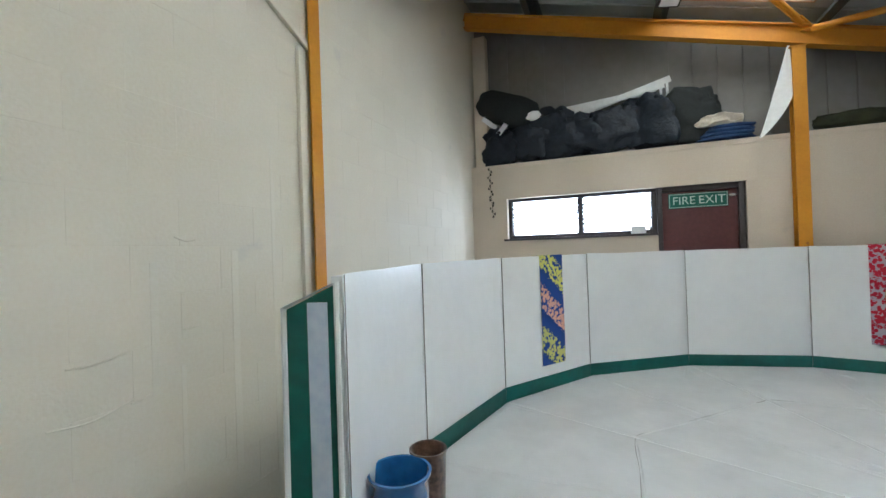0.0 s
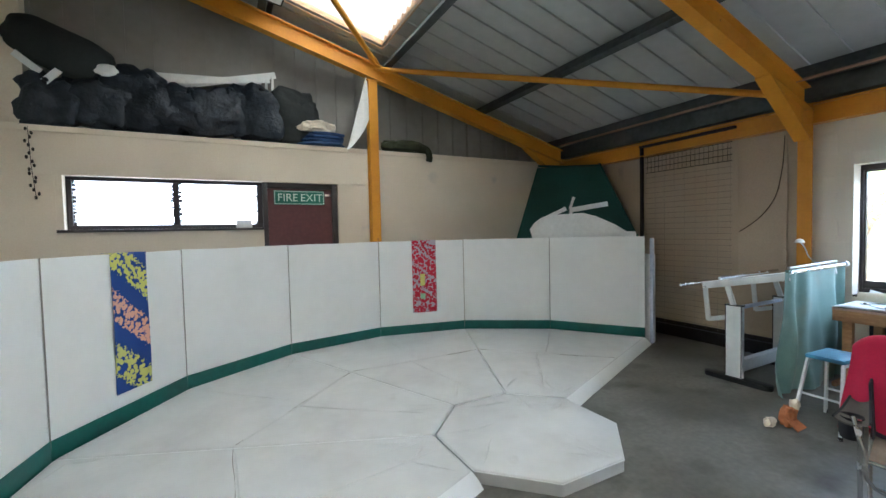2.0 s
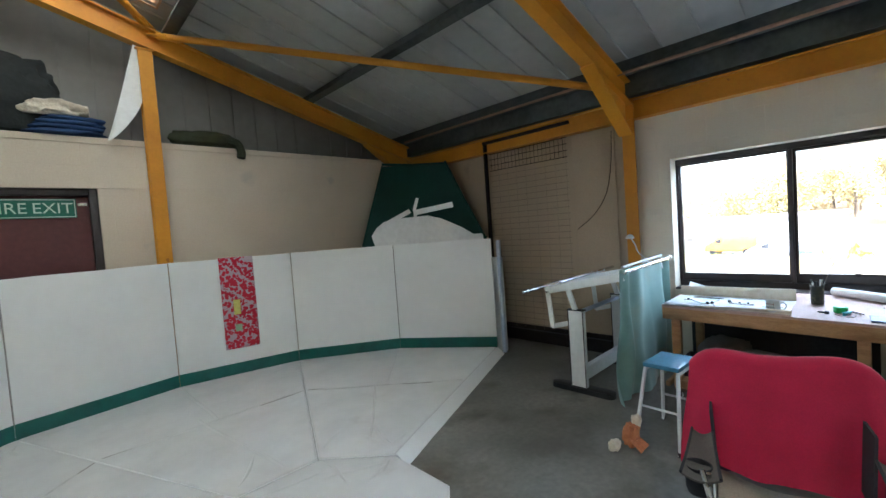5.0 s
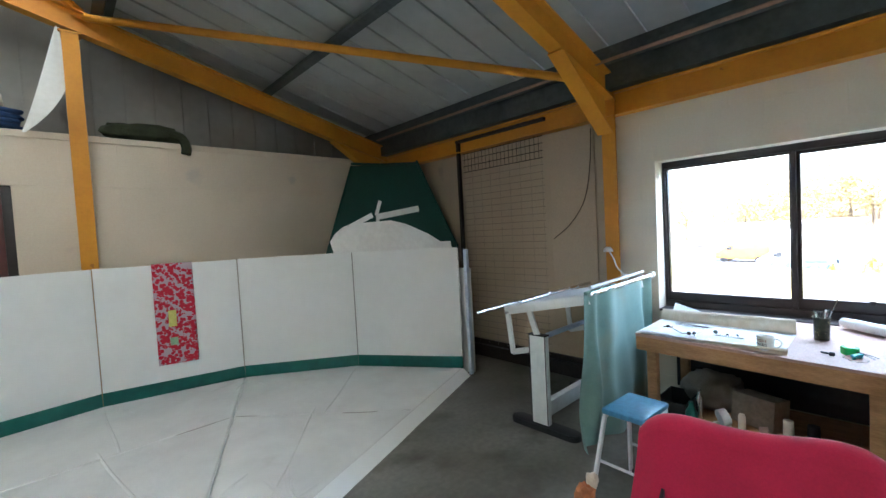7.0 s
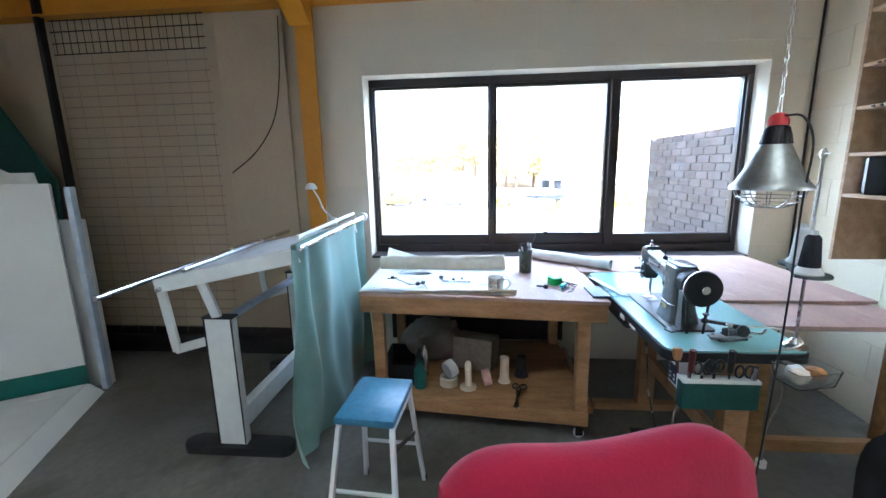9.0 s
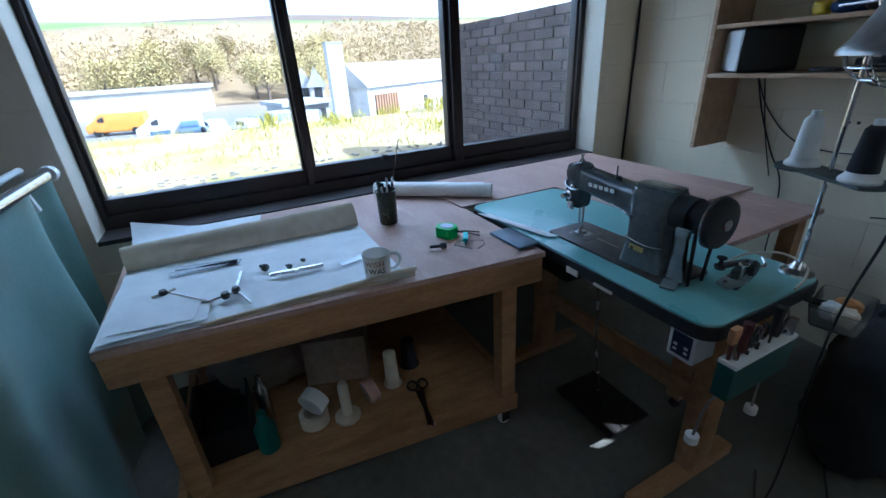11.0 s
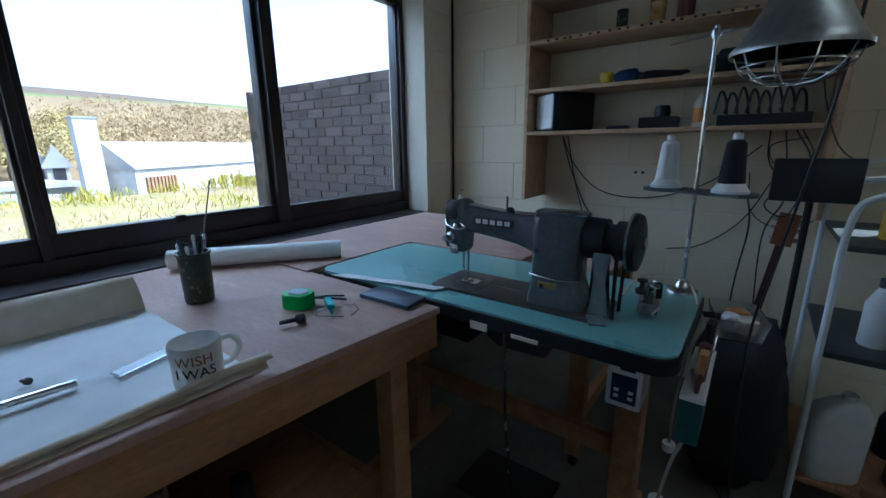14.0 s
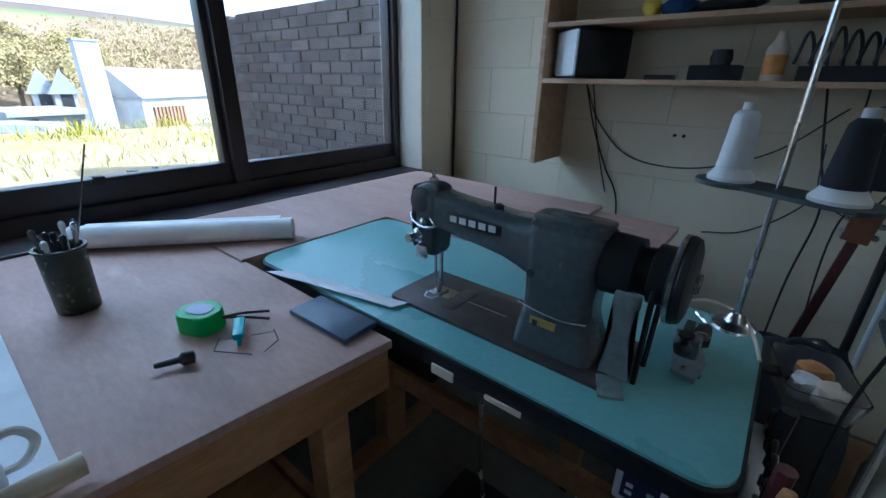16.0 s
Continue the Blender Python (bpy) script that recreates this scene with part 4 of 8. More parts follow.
lump(b, (-0.03, 0, 0.07), (0.24, 0.13, 0.09), 50, 0.45, 0.2, 4)
part("fleece", b, CREAM_CLOTH, cr, smooth=60)
ol = thing("olive_bag", "olive canvas bag lying on the ledge", "bag", (2.58, 6.10, LZ))
b = B()
lump(b, (0, 0, 0.09), (0.36, 0.14, 0.11), 61, 0.3, 0.15, 4)
part("sack", b, OLIVE, ol, smooth=60)
b = B()
tube(b, curve_pts([(0.24, -0.08, 0.10), (0.34, -0.12, 0.06), (0.38, -0.125, -0.04), (0.37, -0.13, -0.12)], 5), 0.05, 8)
part("strap", b, OLIVE, ol)
pn = thing("white_pennant", "white triangular cloth hanging beside the gable post", "pennant", (1.93, 5.86, 2.72))
b = B()
grid(b, 6, 12, lambda u, v: Vector((-0.29 + 0.29 * (v ** 0.9) + (u * (0.30 * min(v * 2.2, 1.0) * (1 - v) + 0.03)), 0.01 * math.sin(u * 4 + v * 5), v * 1.02)))
thicken(b, 0.003)
part("cloth", b, WHITE, pn, smooth=60)
gc = thing("hanging_chain", "thin dark chain with small clips hanging on the wall", "chain", (-1.66, 5.97, 2.0))
b = B()
zz = 0.0
k = 0
while zz < 0.72:
    lump(b, (0.03 * math.sin(k * 1.7) + 0.07 * (0.72 - zz) ** 2, 0, zz), (0.013, 0.010, 0.022), k, 0.3, 0, 1)
    zz += 0.042
    k += 1
part("links", b, RUST, gc)["kind"] = "stuff"
b = B()
tube(b, [(0.036, 0, 0), (0.01, 0, 0.35), (0, 0, 0.74)], 0.003, 5)
part("cord", b, RUST, gc)
fl = thing("floodlight", "small black floodlight under the roof", "floodlight", (0.70, 5.35, 4.36))
b = B()
box(b, -0.13, 0.13, -0.03, 0.03, -0.09, 0.09, 0.01, pose(0, 0, -0.04, 60, 0, 20))
part("housing", b, BLACK, fl)
b = B()
box(b, -0.105, 0.105, -0.036, -0.031, -0.07, 0.07, 0.002, pose(0, 0, -0.04, 60, 0, 20))
part("glass", b, WHITE, fl, "pale front glass")
b = B()
tube(b, [(-0.14, 0, -0.04), (-0.14, 0.02, 0.10), (0.14, 0.02, 0.10), (0.14, 0, -0.04)], 0.008, 6)
part("bracket", b, BLACK, fl)
for a, e in (((XL + 0.02, 2.28, 2.95), (XL + 0.02, 0.4, 3.75)), ((XL + 0.02, 2.19, 2.92), (XL + 0.02, 2.19, 0.3))):
    dc = thing("conduit", "white painted cable conduit on the blockwork", "conduit", a, 0, "wall conduits")
    b = B()
    d = Vector(e) - Vector(a)
    beam(b, (0, 0, 0), d, 0.03 if d.y else 0.04, 0.03, up=(1, 0, 0), bevel=0.003)
    part("trunking", b, WALL_PALE, dc)
sk = thing("wall_socket", "grey surface-mounted wall socket", "socket", (XL + 0.002, 2.10, 0.55))
b = B()
box(b, 0, 0.05, -0.05, 0.05, -0.05, 0.05, 0.006)
part("box", b, PURLIN, sk)

# ---- corner: dark green trapezoid panel, offcuts, wire mesh ----
gt = thing("canvas_panel", "dark green trapezoid canvas panel leaning across the corner", "canvas panel", (5.0, 5.0, 0))
tl, tr = Vector((5.03, 5.86, 2.64)), Vector((5.46, 4.90, 2.56))
bl, br_ = Vector((4.05, 5.92, 0.0)), Vector((5.52, 4.36, 0.0))
b = B()
kink = Vector((5.53, 4.27, 1.42))


def panel_side(v):
    return br_.lerp(kink, v / 0.55) if v < 0.55 else kink.lerp(tr, (v - 0.55) / 0.45)


grid(b, 6, 20, lambda u, v: bl.lerp(tl, v).lerp(panel_side(v), u) - Vector((5, 5, 0)) + Vector((0.04, 0.03, 0)) * math.sin(u * 6.28) * (1 - v))
thicken(b, 0.03)
part("canvas", b, GREEN_DARK, gt, smooth=60)
for p0, p1 in ((bl, tl), (tl, tr), (tr, kink), (kink, br_)):
    b = B()
    tube(b, [p0 - Vector((5, 5, 0)) + Vector((0, 0, 0.03)), (p0 + p1) / 2 - Vector((5, 5, 0)), p1 - Vector((5, 5, 0))], 0.02, 6)
    part("hem", b, GREEN_DARK, gt)
# white offcuts propped on the top of the screen in front of it
OFF = [((4.25, 5.10, 1.40), (5.17, 3.98, 1.40), 0.36, "large white foam sheet"), ((4.36, 5.0, 1.70), (4.62, 4.78, 1.86), 0.06, "narrow white strip"),
       ((4.62, 4.68, 1.83), (4.95, 4.30, 1.90), 0.07, "narrow white strip"), ((4.62, 4.70, 1.85), (4.66, 4.66, 2.02), 0.04, "short white strip")]
for n_, (a, e, h, lab) in enumerate(OFF):
    a, e = Vector(a), Vector(e)
    of = thing("white_offcut", lab + " propped behind the screen", "offcut", a, 0, "foam offcuts")
    d = e - a
    b = B()
    if n_ == 0:
        pts = [(0.0, 0.0), (-0.03, 0.16), (0.02, 0.26), (0.10, 0.34), (0.28, 0.37), (0.50, 0.38), (0.62, 0.33), (0.80, 0.20), (0.90, 0.10), (0.98, 0.10), (0.99, 0.0)]
        lo = [b.verts.new(d * u + Vector((0, 0, z))) for u, z in pts]
        b.faces.new(lo)
        thicken(b, 0.025)
    else:
        beam(b, (0, 0, 0), d, 0.012, h, bevel=0.002)
    part("sheet", b, WHITE, of)
    b = B()
    box(b, 0.0, 0.02, -0.012, 0.012, -a.z, 0.0, 0.002)
    part("prop", b, WHITE, of)
ms = thing("wire_mesh", "rusty wire mesh panel leaning on the wall", "wire mesh", (5.66, 3.63, 0))
for z in [0.25 + 0.075 * i for i in range(32)]:
    b = B()
    tube(b, [(0, -0.60, z), (0, 0.58, z)], 0.0032, 5)
    part("wire", b, WIRE, ms)
for y in [-0.58 + 0.145 * i for i in range(9)]:
    b = B()
    tube(b, [(-0.004, y, 0.2), (-0.004, y, 2.60)], 0.0015, 5)
    part("wire", b, WIRE, ms)
for y in [-0.55 + 0.058 * i for i in range(20)]:
    b = B()
    tube(b, [(-0.007, y, 2.34), (-0.007, y, 2.585)], 0.0026, 5)
    part("wire", b, RUST, ms)
for z in (2.345, 2.42, 2.50, 2.575):
    b = B()
    tube(b, [(-0.010, -0.60, z), (-0.010, 0.58, z)], 0.004, 5)
    part("wire", b, RUST, ms)
ir = thing("iron_frame", "black angle-iron frame standing against the wall", "iron frame", (5.63, 3.63, 0))
for q in (((0, 0.63, 0), (0, 0.63, 2.74)), ((0, 0.66, 2.74), (0, -0.65, 2.74)), ((0, 0.60, 0.16), (0, -1.2, 0.16))):
    b = B()
    beam(b, q[0], q[1], 0.035, 0.05, up=(1, 0, 0), bevel=0.003)
    part("bar", b, RUST, ir)
bm = B()
box(bm, XR - 0.03, XR - 0.001, 2.4, YN, 0.0, 0.22, 0.004)
structure("baseboard", bm, RUST, "dark painted band at the foot of the wall", "baseboard")
wc = thing("wall_cable", "thin dark cable looping down the wall", "cable", (5.684, 2.6, 1.5))
b = B()
tube(b, curve_pts([(0, -0.10, 1.04), (0, -0.08, 0.7), (0, -0.03, 0.42), (0, 0.05, 0.25), (0, 0.18, 0.10), (0, 0.36, -0.03)], 6), 0.0038, 6)
part("cord", b, RUST, wc)
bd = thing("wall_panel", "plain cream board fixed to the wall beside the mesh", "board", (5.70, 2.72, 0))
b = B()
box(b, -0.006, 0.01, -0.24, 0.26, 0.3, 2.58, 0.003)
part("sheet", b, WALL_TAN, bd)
cl = thing("clip_lamp", "small white clip lamp on a bent wire", "lamp", (5.52, 2.24, 1.18))
b = B()
tube(b, curve_pts([(0, -0.10, -0.05), (0, -0.03, 0.02), (0, 0.0, 0.10), (0, 0.04, 0.17)], 5), 0.006, 6)
part("stem", b, WHITE_STEEL, cl)
b = B()
lathe(b, [(0.012, 0.03), (0.03, 0.02), (0.045, -0.01), (0.04, -0.015)], 14, (0, 0.05, 0.18))
part("shade", b, WHITE, cl)
b = B()
box(b, -0.02, 0.02, -0.12, -0.08, -0.09, -0.04, 0.004)
part("clip", b, WHITE, cl)

# ---- white adjustable stand with rails and a drape ----
sd = thing("rail_stand", "white steel stand with folding arms and long rails", "stand", (4.54, 2.42, 0))


def sp(name, mat, fn, label="", parent=None, smooth=30):
    b = B()
    fn(b)
    return part(name, b, mat, parent or sd, label, smooth)


for x in (0.0, 0.92):
    sp("upright", WHITE_STEEL, lambda b: box(b, x - 0.025, x + 0.025, -0.075, 0.075, 0.04, 0.75, 0.006))
    sp("upright_cap", BLACK, lambda b: box(b, x - 0.03, x + 0.03, -0.08, 0.08, 0.751, 0.763, 0.003))
    sp("edge_strip", BLACK, lambda b: (box(b, x - 0.0275, x - 0.0255, -0.076, -0.068, 0.05, 0.75), box(b, x - 0.0275, x - 0.0255, 0.068, 0.076, 0.05, 0.75)), smooth=None)
    sp("foot", BLACK, lambda b: prism(b, rounded(x - 0.06, x + 0.06, -0.33, 0.28, 0.055), 0.0, 0.045, 0.01), "black rounded foot")
    sp("arm", WHITE_STEEL, lambda b: beam(b, (x - 0.05, 0.28, 0.93), (x - 0.05, -0.47, 1.085), 0.022, 0.07, bevel=0.004))
    sp("link_arm", WHITE_STEEL, lambda b: beam(b, (x - 0.045, 0.26, 0.92), (x - 0.02, 0.24, 0.57), 0.02, 0.045, up=(0, 1, 0), bevel=0.004))
    sp("link_arm", WHITE_STEEL, lambda b: beam(b, (x - 0.02, 0.25, 0.58), (x, 0.06, 0.63), 0.02, 0.045, bevel=0.004))
    sp("strut", WHITE_STEEL, lambda b: beam(b, (x - 0.02, 0.0, 0.76), (x - 0.03, 0.06, 0.97), 0.02, 0.05, up=(0, 1, 0), bevel=0.004))
    sp("bolt", STEEL, lambda b: lathe(b, [(0.012, -0.01), (0.012, 0.012), (0.006, 0.016)], 10, (x - 0.075, 0.25, 0.92), "x"))
sp("stretcher", WHITE_STEEL, lambda b: box(b, 0.026, 0.894, -0.03, 0.03, 0.08, 0.20, 0.005))
sp("stretcher", PALEBLUE, lambda b: box(b, 0.026, 0.894, -0.02, 0.02, 0.71, 0.74, 0.004), "pale blue cross bar")
for y, z, x0, x1, r in ((0.36, 0.945, -0.30, 1.05, 0.014), (0.10, 1.02, -0.08, 1.05, 0.014), (-0.47, 1.12, -0.06, 1.06, 0.020), (-0.40, 1.145, 0.10, 1.06, 0.012)):
    sp("rail", STEEL if r > 0.013 else WHITE_STEEL, lambda b: tube(b, [(x0, y, z), (x1, y, z + 0.015)], r, 12))
sp("rail_end", WHITE_STEEL, lambda b: lathe(b, [(0.028, -0.02), (0.03, 0.0), (0.028, 0.02)], 14, (1.07, -0.47, 1.135), "x"))
sp("sheet", PAPER, lambda b: (grid(b, 4, 2, lambda u, v: Vector((0.0 + 0.9 * u, 0.28 - 0.72 * v, 0.965 + 0.15 * v))), thicken(b, 0.003)), "pale stretched cloth between the arms")
dr = thing("drape", "pale green cloth drape hanging from the rail to the floor", "cloth", (4.50, 1.93, 0))
b = B()
grid(b, 60, 16, lambda u, v: Vector((-0.06 + 1.12 * u - 0.05 * (1 - v) * (1 - u), 0.02 + (0.018 + 0.014 * (1 - v)) * math.sin(u * 23 + 2.6 * math.sin(u * 6) + 1.5 * v) + (0.02 + 0.10 * (1 - v)) * noise.noise(Vector((u * 4.2 + 0.9 * v, v * 1.3, 3))), 0.015 + 1.115 * v + 0.02 * (1 - v) * math.sin(u * 7))))
thicken(b, 0.002)
part("cloth", b, DRAPE, dr, smooth=80)
b = B()
box(b, -0.06, 1.06, 0.005, 0.035, 1.118, 1.145, 0.006)
part("top_hem", b, DRAPE, dr)

# ---- folding stool ----
so = thing("folding_stool", "white metal folding stool with a blue vinyl seat", "stool", (4.185, 1.53, 0), -4)
so.scale = (0.86, 0.86, 0.97)
b = B()
box(b, -0.19, 0.19, -0.14, 0.14, 0.53, 0.565, 0.014)
part("seat", b, BLUE_SEAT, so, "blue vinyl padded seat")
b = B()
for q in ((-0.18, 0.18, -0.135, -0.115), (-0.18, 0.18, 0.115, 0.135)):
    box(b, q[0], q[1], q[2], q[3], 0.505, 0.529, 0.003)
part("seat_frame", b, WHITE_STEEL, so)
for sy in (-1, 1):
    for a, e in (((-0.17, 0.125 * sy, 0.515), (-0.31, 0.17 * sy, 0.0)), ((0.15, 0.125 * sy, 0.515), (0.24, 0.17 * sy, 0.0))):
        b = B()
        beam(b, a, e, 0.022, 0.034, up=(1, 0, 0), bevel=0.006)
        leg = part("leg", b, WHITE_STEEL, so)
        b = B()
        tube(b, [Vector(e) + Vector((0, 0, 0.03)), e], 0.017, 8)
        part("rubber_foot", b, BLACK, leg)
for x, z in ((-0.215, 0.25), (0.20, 0.22)):
    b = B()
    tube(b, [(x, -0.15, z), (x, 0.15, z)], 0.009, 8)
    part("cross_bar", b, WHITE_STEEL, so)
b = B()
beam(b, (-0.19, -0.12, 0.42), (0.18, -0.145, 0.30), 0.008, 0.02)
part("hinge_bar", b, STEEL, so)
gl = thing("work_glove", "orange and cream leather work gloves on the floor", "glove", (3.86, 1.70, 0))
b = B()
lump(b, (0.02, 0, 0.07), (0.06, 0.05, 0.09), 70, 0.5, 0.15, 3)
for k in range(4):
    tube(b, curve_pts([(-0.02 + 0.025 * k, -0.01, 0.06), (-0.05 + 0.03 * k, -0.06, 0.04), (-0.06 + 0.035 * k, -0.10, 0.012)], 4), 0.012, 6)
part("palm", b, material("orange_leather", [(0.40, 0.13, 0.05), (0.52, 0.20, 0.08)], 0.8, grain=60, blotch=20), gl, "orange glove")
b = B()
lump(b, (-0.12, 0.06, 0.035), (0.05, 0.035, 0.035), 72, 0.4, 0.1, 3)
part("cuff", b, CREAM_CLOTH, gl, "cream cuff")
b = B()
lump(b, (0.07, -0.02, 0.15), (0.03, 0.03, 0.05), 73, 0.4, 0.1, 3)
part("cuff", b, CREAM_CLOTH, gl, "cream cuff")

# ---- camping chair with a red cloth over its back ----
CH = (3.17, 0.765, 0)
ch = thing("camping_chair", "folding camping chair with grey-brown canvas seat and sling arms", "chair", CH, 103)
# local: y points to the chair's front, x across
b = B()
grid(b, 14, 8, lambda u, v: Vector(((u - 0.5) * 0.50, 0.24 - 0.44 * v, 0.37 - 0.06 * math.sin(u * math.pi) - 0.03 * v)))
thicken(b, 0.006)
part("seat", b, TAN_CLOTH, ch, "tan canvas seat", smooth=80)
b = B()
grid(b, 14, 10, lambda u, v: Vector(((u - 0.5) * (0.52 + 0.04 * v), -0.20 - 0.10 * v - 0.04 * math.sin(u * math.pi), 0.33 + 0.51 * v)))
thicken(b, 0.006)
part("backrest", b, TAN_CLOTH, ch, "tan canvas backrest", smooth=80)
for u0 in (0.0, 0.84):
    b = B()
    grid(b, 4, 10, lambda u, v: Vector(((u0 + 0.16 * u - 0.5) * (0.525 + 0.04 * v), -0.192 - 0.10 * v - 0.04 * math.sin((u0 + 0.16 * u) * math.pi), 0.33 + 0.51 * v)))
    thicken(b, 0.003)
    part("side_panel", b, DARK_CLOTH, ch, "dark mesh side panel", smooth=80)
for sx in (-1, 1):
    b = B()
    grid(b, 6, 14, lambda u, v: Vector((sx * (0.305 + (0.13 - 0.05 * v) * (u - 0.5)), 0.35 - 0.42 * v, 0.585 - 0.022 * math.sin(u * math.pi) - 0.012 * math.sin(v * math.pi) - 0.01 * v)))
    thicken(b, 0.007)
    arm = part("armrest", b, ARM_CLOTH, ch, "dark grey-brown canvas sling armrest", smooth=80)
    for e_ in (-1, 1):
        b = B()
        tube(b, [(sx * (0.305 + e_ * (0.065 - 0.025 * v_)), 0.35 - 0.42 * v_, 0.586 - 0.012 * math.sin(v_ * math.pi) - 0.01 * v_) for v_ in (0, 0.25, 0.5, 0.75, 1)], 0.006, 6)
        part("piping", b, DARK_CLOTH, arm, "dark edge piping")
    if sx > 0:
        b = B()
        lathe(b, [(0.0, 0.0), (0.040, 0.002), (0.046, 0.02), (0.050, 0.115), (0.046, 0.115), (0.040, 0.02), (0.0, 0.01)], 18, (0.315, 0.24, 0.455))
        part("cup_pouch", b, DARK_CLOTH, ch, "dark mesh cup pouch", smooth=60)
    b = B()
    tube(b, curve_pts([(sx * 0.30, 0.33, 0.60), (sx * 0.26, 0.36, 0.45), (sx * 0.20, 0.30, 0.25), (sx * -0.22, -0.24, 0.02)], 6), 0.010, 8)
    part("cross_leg", b, STEEL, ch)
    b = B()
    tube(b, [(sx * 0.285, -0.315, 0.835), (sx * 0.27, -0.20, 0.40), (sx * 0.24, 0.30, 0.02)], 0.010, 8)
    part("back_leg", b, STEEL, ch)
    b = B()
    tube(b, [(sx * 0.28, 0.31, 0.58), (sx * 0.27, 0.31, 0.02)], 0.010, 8)
    leg = part("front_leg", b, STEEL, ch)
    b = B()
    lathe(b, [(0.018, 0.0), (0.02, 0.01), (0.014, 0.035)], 10, (sx * 0.27, 0.31, 0.0))
    part("rubber_foot", b, BLACK, leg)
    b = B()
    grid(b, 4, 8, lambda u, v: Vector((sx * (0.275 - 0.02 * v), -0.24 + 0.17 * u + 0.05 * v, 0.66 - 0.28 * v)))
    thicken(b, 0.01)
    part("side_pocket", b, DARK_CLOTH, ch, "dark mesh side pocket", smooth=80)
b = B()
tube(b, [(-0.25, 0.25, 0.36), (0, 0.255, 0.345), (0.25, 0.25, 0.36)], 0.010, 8)
part("front_bar", b, STEEL, ch)
rc = thing("red_cloth", "crimson fleece blanket draped over the chair's back", "blanket", CH, 103)
b = B()


def blanket(u, v):
    """u across the chair, v from the front hem over the top to the back hem."""
    x = (u - 0.5) * (0.76 + 0.05 * math.cos(v * 6))
    top = 0.878 + 0.010 * math.sin(u * 9) - 0.075 * (2 * abs(u - 0.5)) ** 7
    fold = 0.020 * math.sin(u * 13 + 2 * math.sin(u * 5) + 2.5 * v) + 0.012 * noise.noise(Vector((u * 9 + 4 * v, v * 3, 1)))
    side = max(0.0, abs(u - 0.5) - 0.40) / 0.10
    if v < 0.48:
        s = (0.48 - v) / 0.48
        hem = 0.52 - 0.13 * (u - 0.5) + 0.03 * side + 0.018 * math.sin(u * 11)
        return Vector((x, -0.255 + 0.115 * s + fold * s * 1.2 - 0.02 * side, top - hem * s))
    if v < 0.56:
        s = (v - 0.48) / 0.08
        return Vector((x, -0.255 - 0.09 * s, top + 0.012 * math.sin(s * math.pi)))
    s = (v - 0.56) / 0.44
    return Vector((x, -0.345 - 0.03 * s + fold * s * 1.4, top - (0.42 + 0.05 * math.sin(u * 8)) * s))


grid(b, 70, 40, blanket)
thicken(b, 0.005)
part("blanket", b, RED_CLOTH, rc, smooth=80)

# ---- pots on the mats ----
bpz = material("blue_glaze", [(0.02, 0.09, 0.26), (0.03, 0.13, 0.34)], 0.2, grain=20, blotch=6, coat=0.6)
brz = material("brown_pattern_glaze", [(0.05, 0.028, 0.018), (0.16, 0.09, 0.06)], 0.35, grain=30, blotch=40, coat=0.4)
for name, lab, mt, at, r, h in (("blue_pot", "tall blue glazed pot standing on the mats", bpz, (-0.90, 1.53, MT), 0.137, 0.485), ("brown_pot", "tall brown patterned pot standing on the mats", brz, (-0.86, 1.745, MT), 0.088, 0.49)):
    po = thing(name, lab, "pot", at)
    b = B()
    lathe(b, [(r * 0.72, 0), (r * 0.76, 0.01), (r * 0.93, h * 0.8), (r * 0.97, h - 0.02), (r * 1.02, h - 0.012), (r * 1.02, h), (r * 0.93, h), (r * 0.90, h - 0.03), (r * 0.70, 0.03), (0.0, 0.03)], 32)
    part("body", b, mt, po, smooth=50)

# ---- on the bench ----
PZ = BZ + 0.001
pc = thing("pattern_paper", "large sheet of pale pattern paper with a curled back edge", "paper", (5.0, 1.35, PZ))
b = B()


def sheet(u, v):
    """u from left to right along the bench, v from front to back."""
    fl_, fr_, br2, bl2 = Vector((4.79, 1.765)), Vector((4.735, 0.93)), Vector((5.285, 0.935)), Vector((5.30, 1.762))
    p = fl_.lerp(fr_, u).lerp(bl2.lerp(br2, u), min(v / 0.86, 1.0))
    z = 0.002 + 0.0025 * (1 + noise.noise(Vector((u * 9, v * 7, 0)))) + 0.004 * max(0, noise.noise(Vector((u * 3, v * 16, 5))))
    if v > 0.86:
        a = (v - 0.86) / 0.14
        z += (0.078 + 0.012 * u) * math.sin(a * 1.5)
        p += Vector((0.040 * (1 - math.cos(a * 1.7)), 0.006 * a))
    return Vector((p.x - 5.0, p.y - 1.35, z))


grid(b, 60, 44, lambda u, v: sheet(u, v * 0.862))
part("sheet", b, PAPER, pc, smooth=80)
b = B()
grid(b, 60, 12, lambda u, v: sheet(u, 0.861 + v * 0.139))
thicken(b, 0.0012)
part("back_flap", b, PAPER_CREAM, pc, "cream curled back edge", smooth=80)
b = B()


def front_curl(u, v):
    """The front edge turned up into a loose roll."""
    p = sheet(0.30 + 0.72 * u, 0.0)
    a, r = -1.4 + 4.0 * v, 0.006 + 0.012 * u
    return p + Vector((-0.012 + r * math.cos(a) * 0.9, -0.004 * u, 0.002 + r + r * math.sin(a) + 0.002 * noise.noise(Vector((u * 14, v * 2, 8)))))


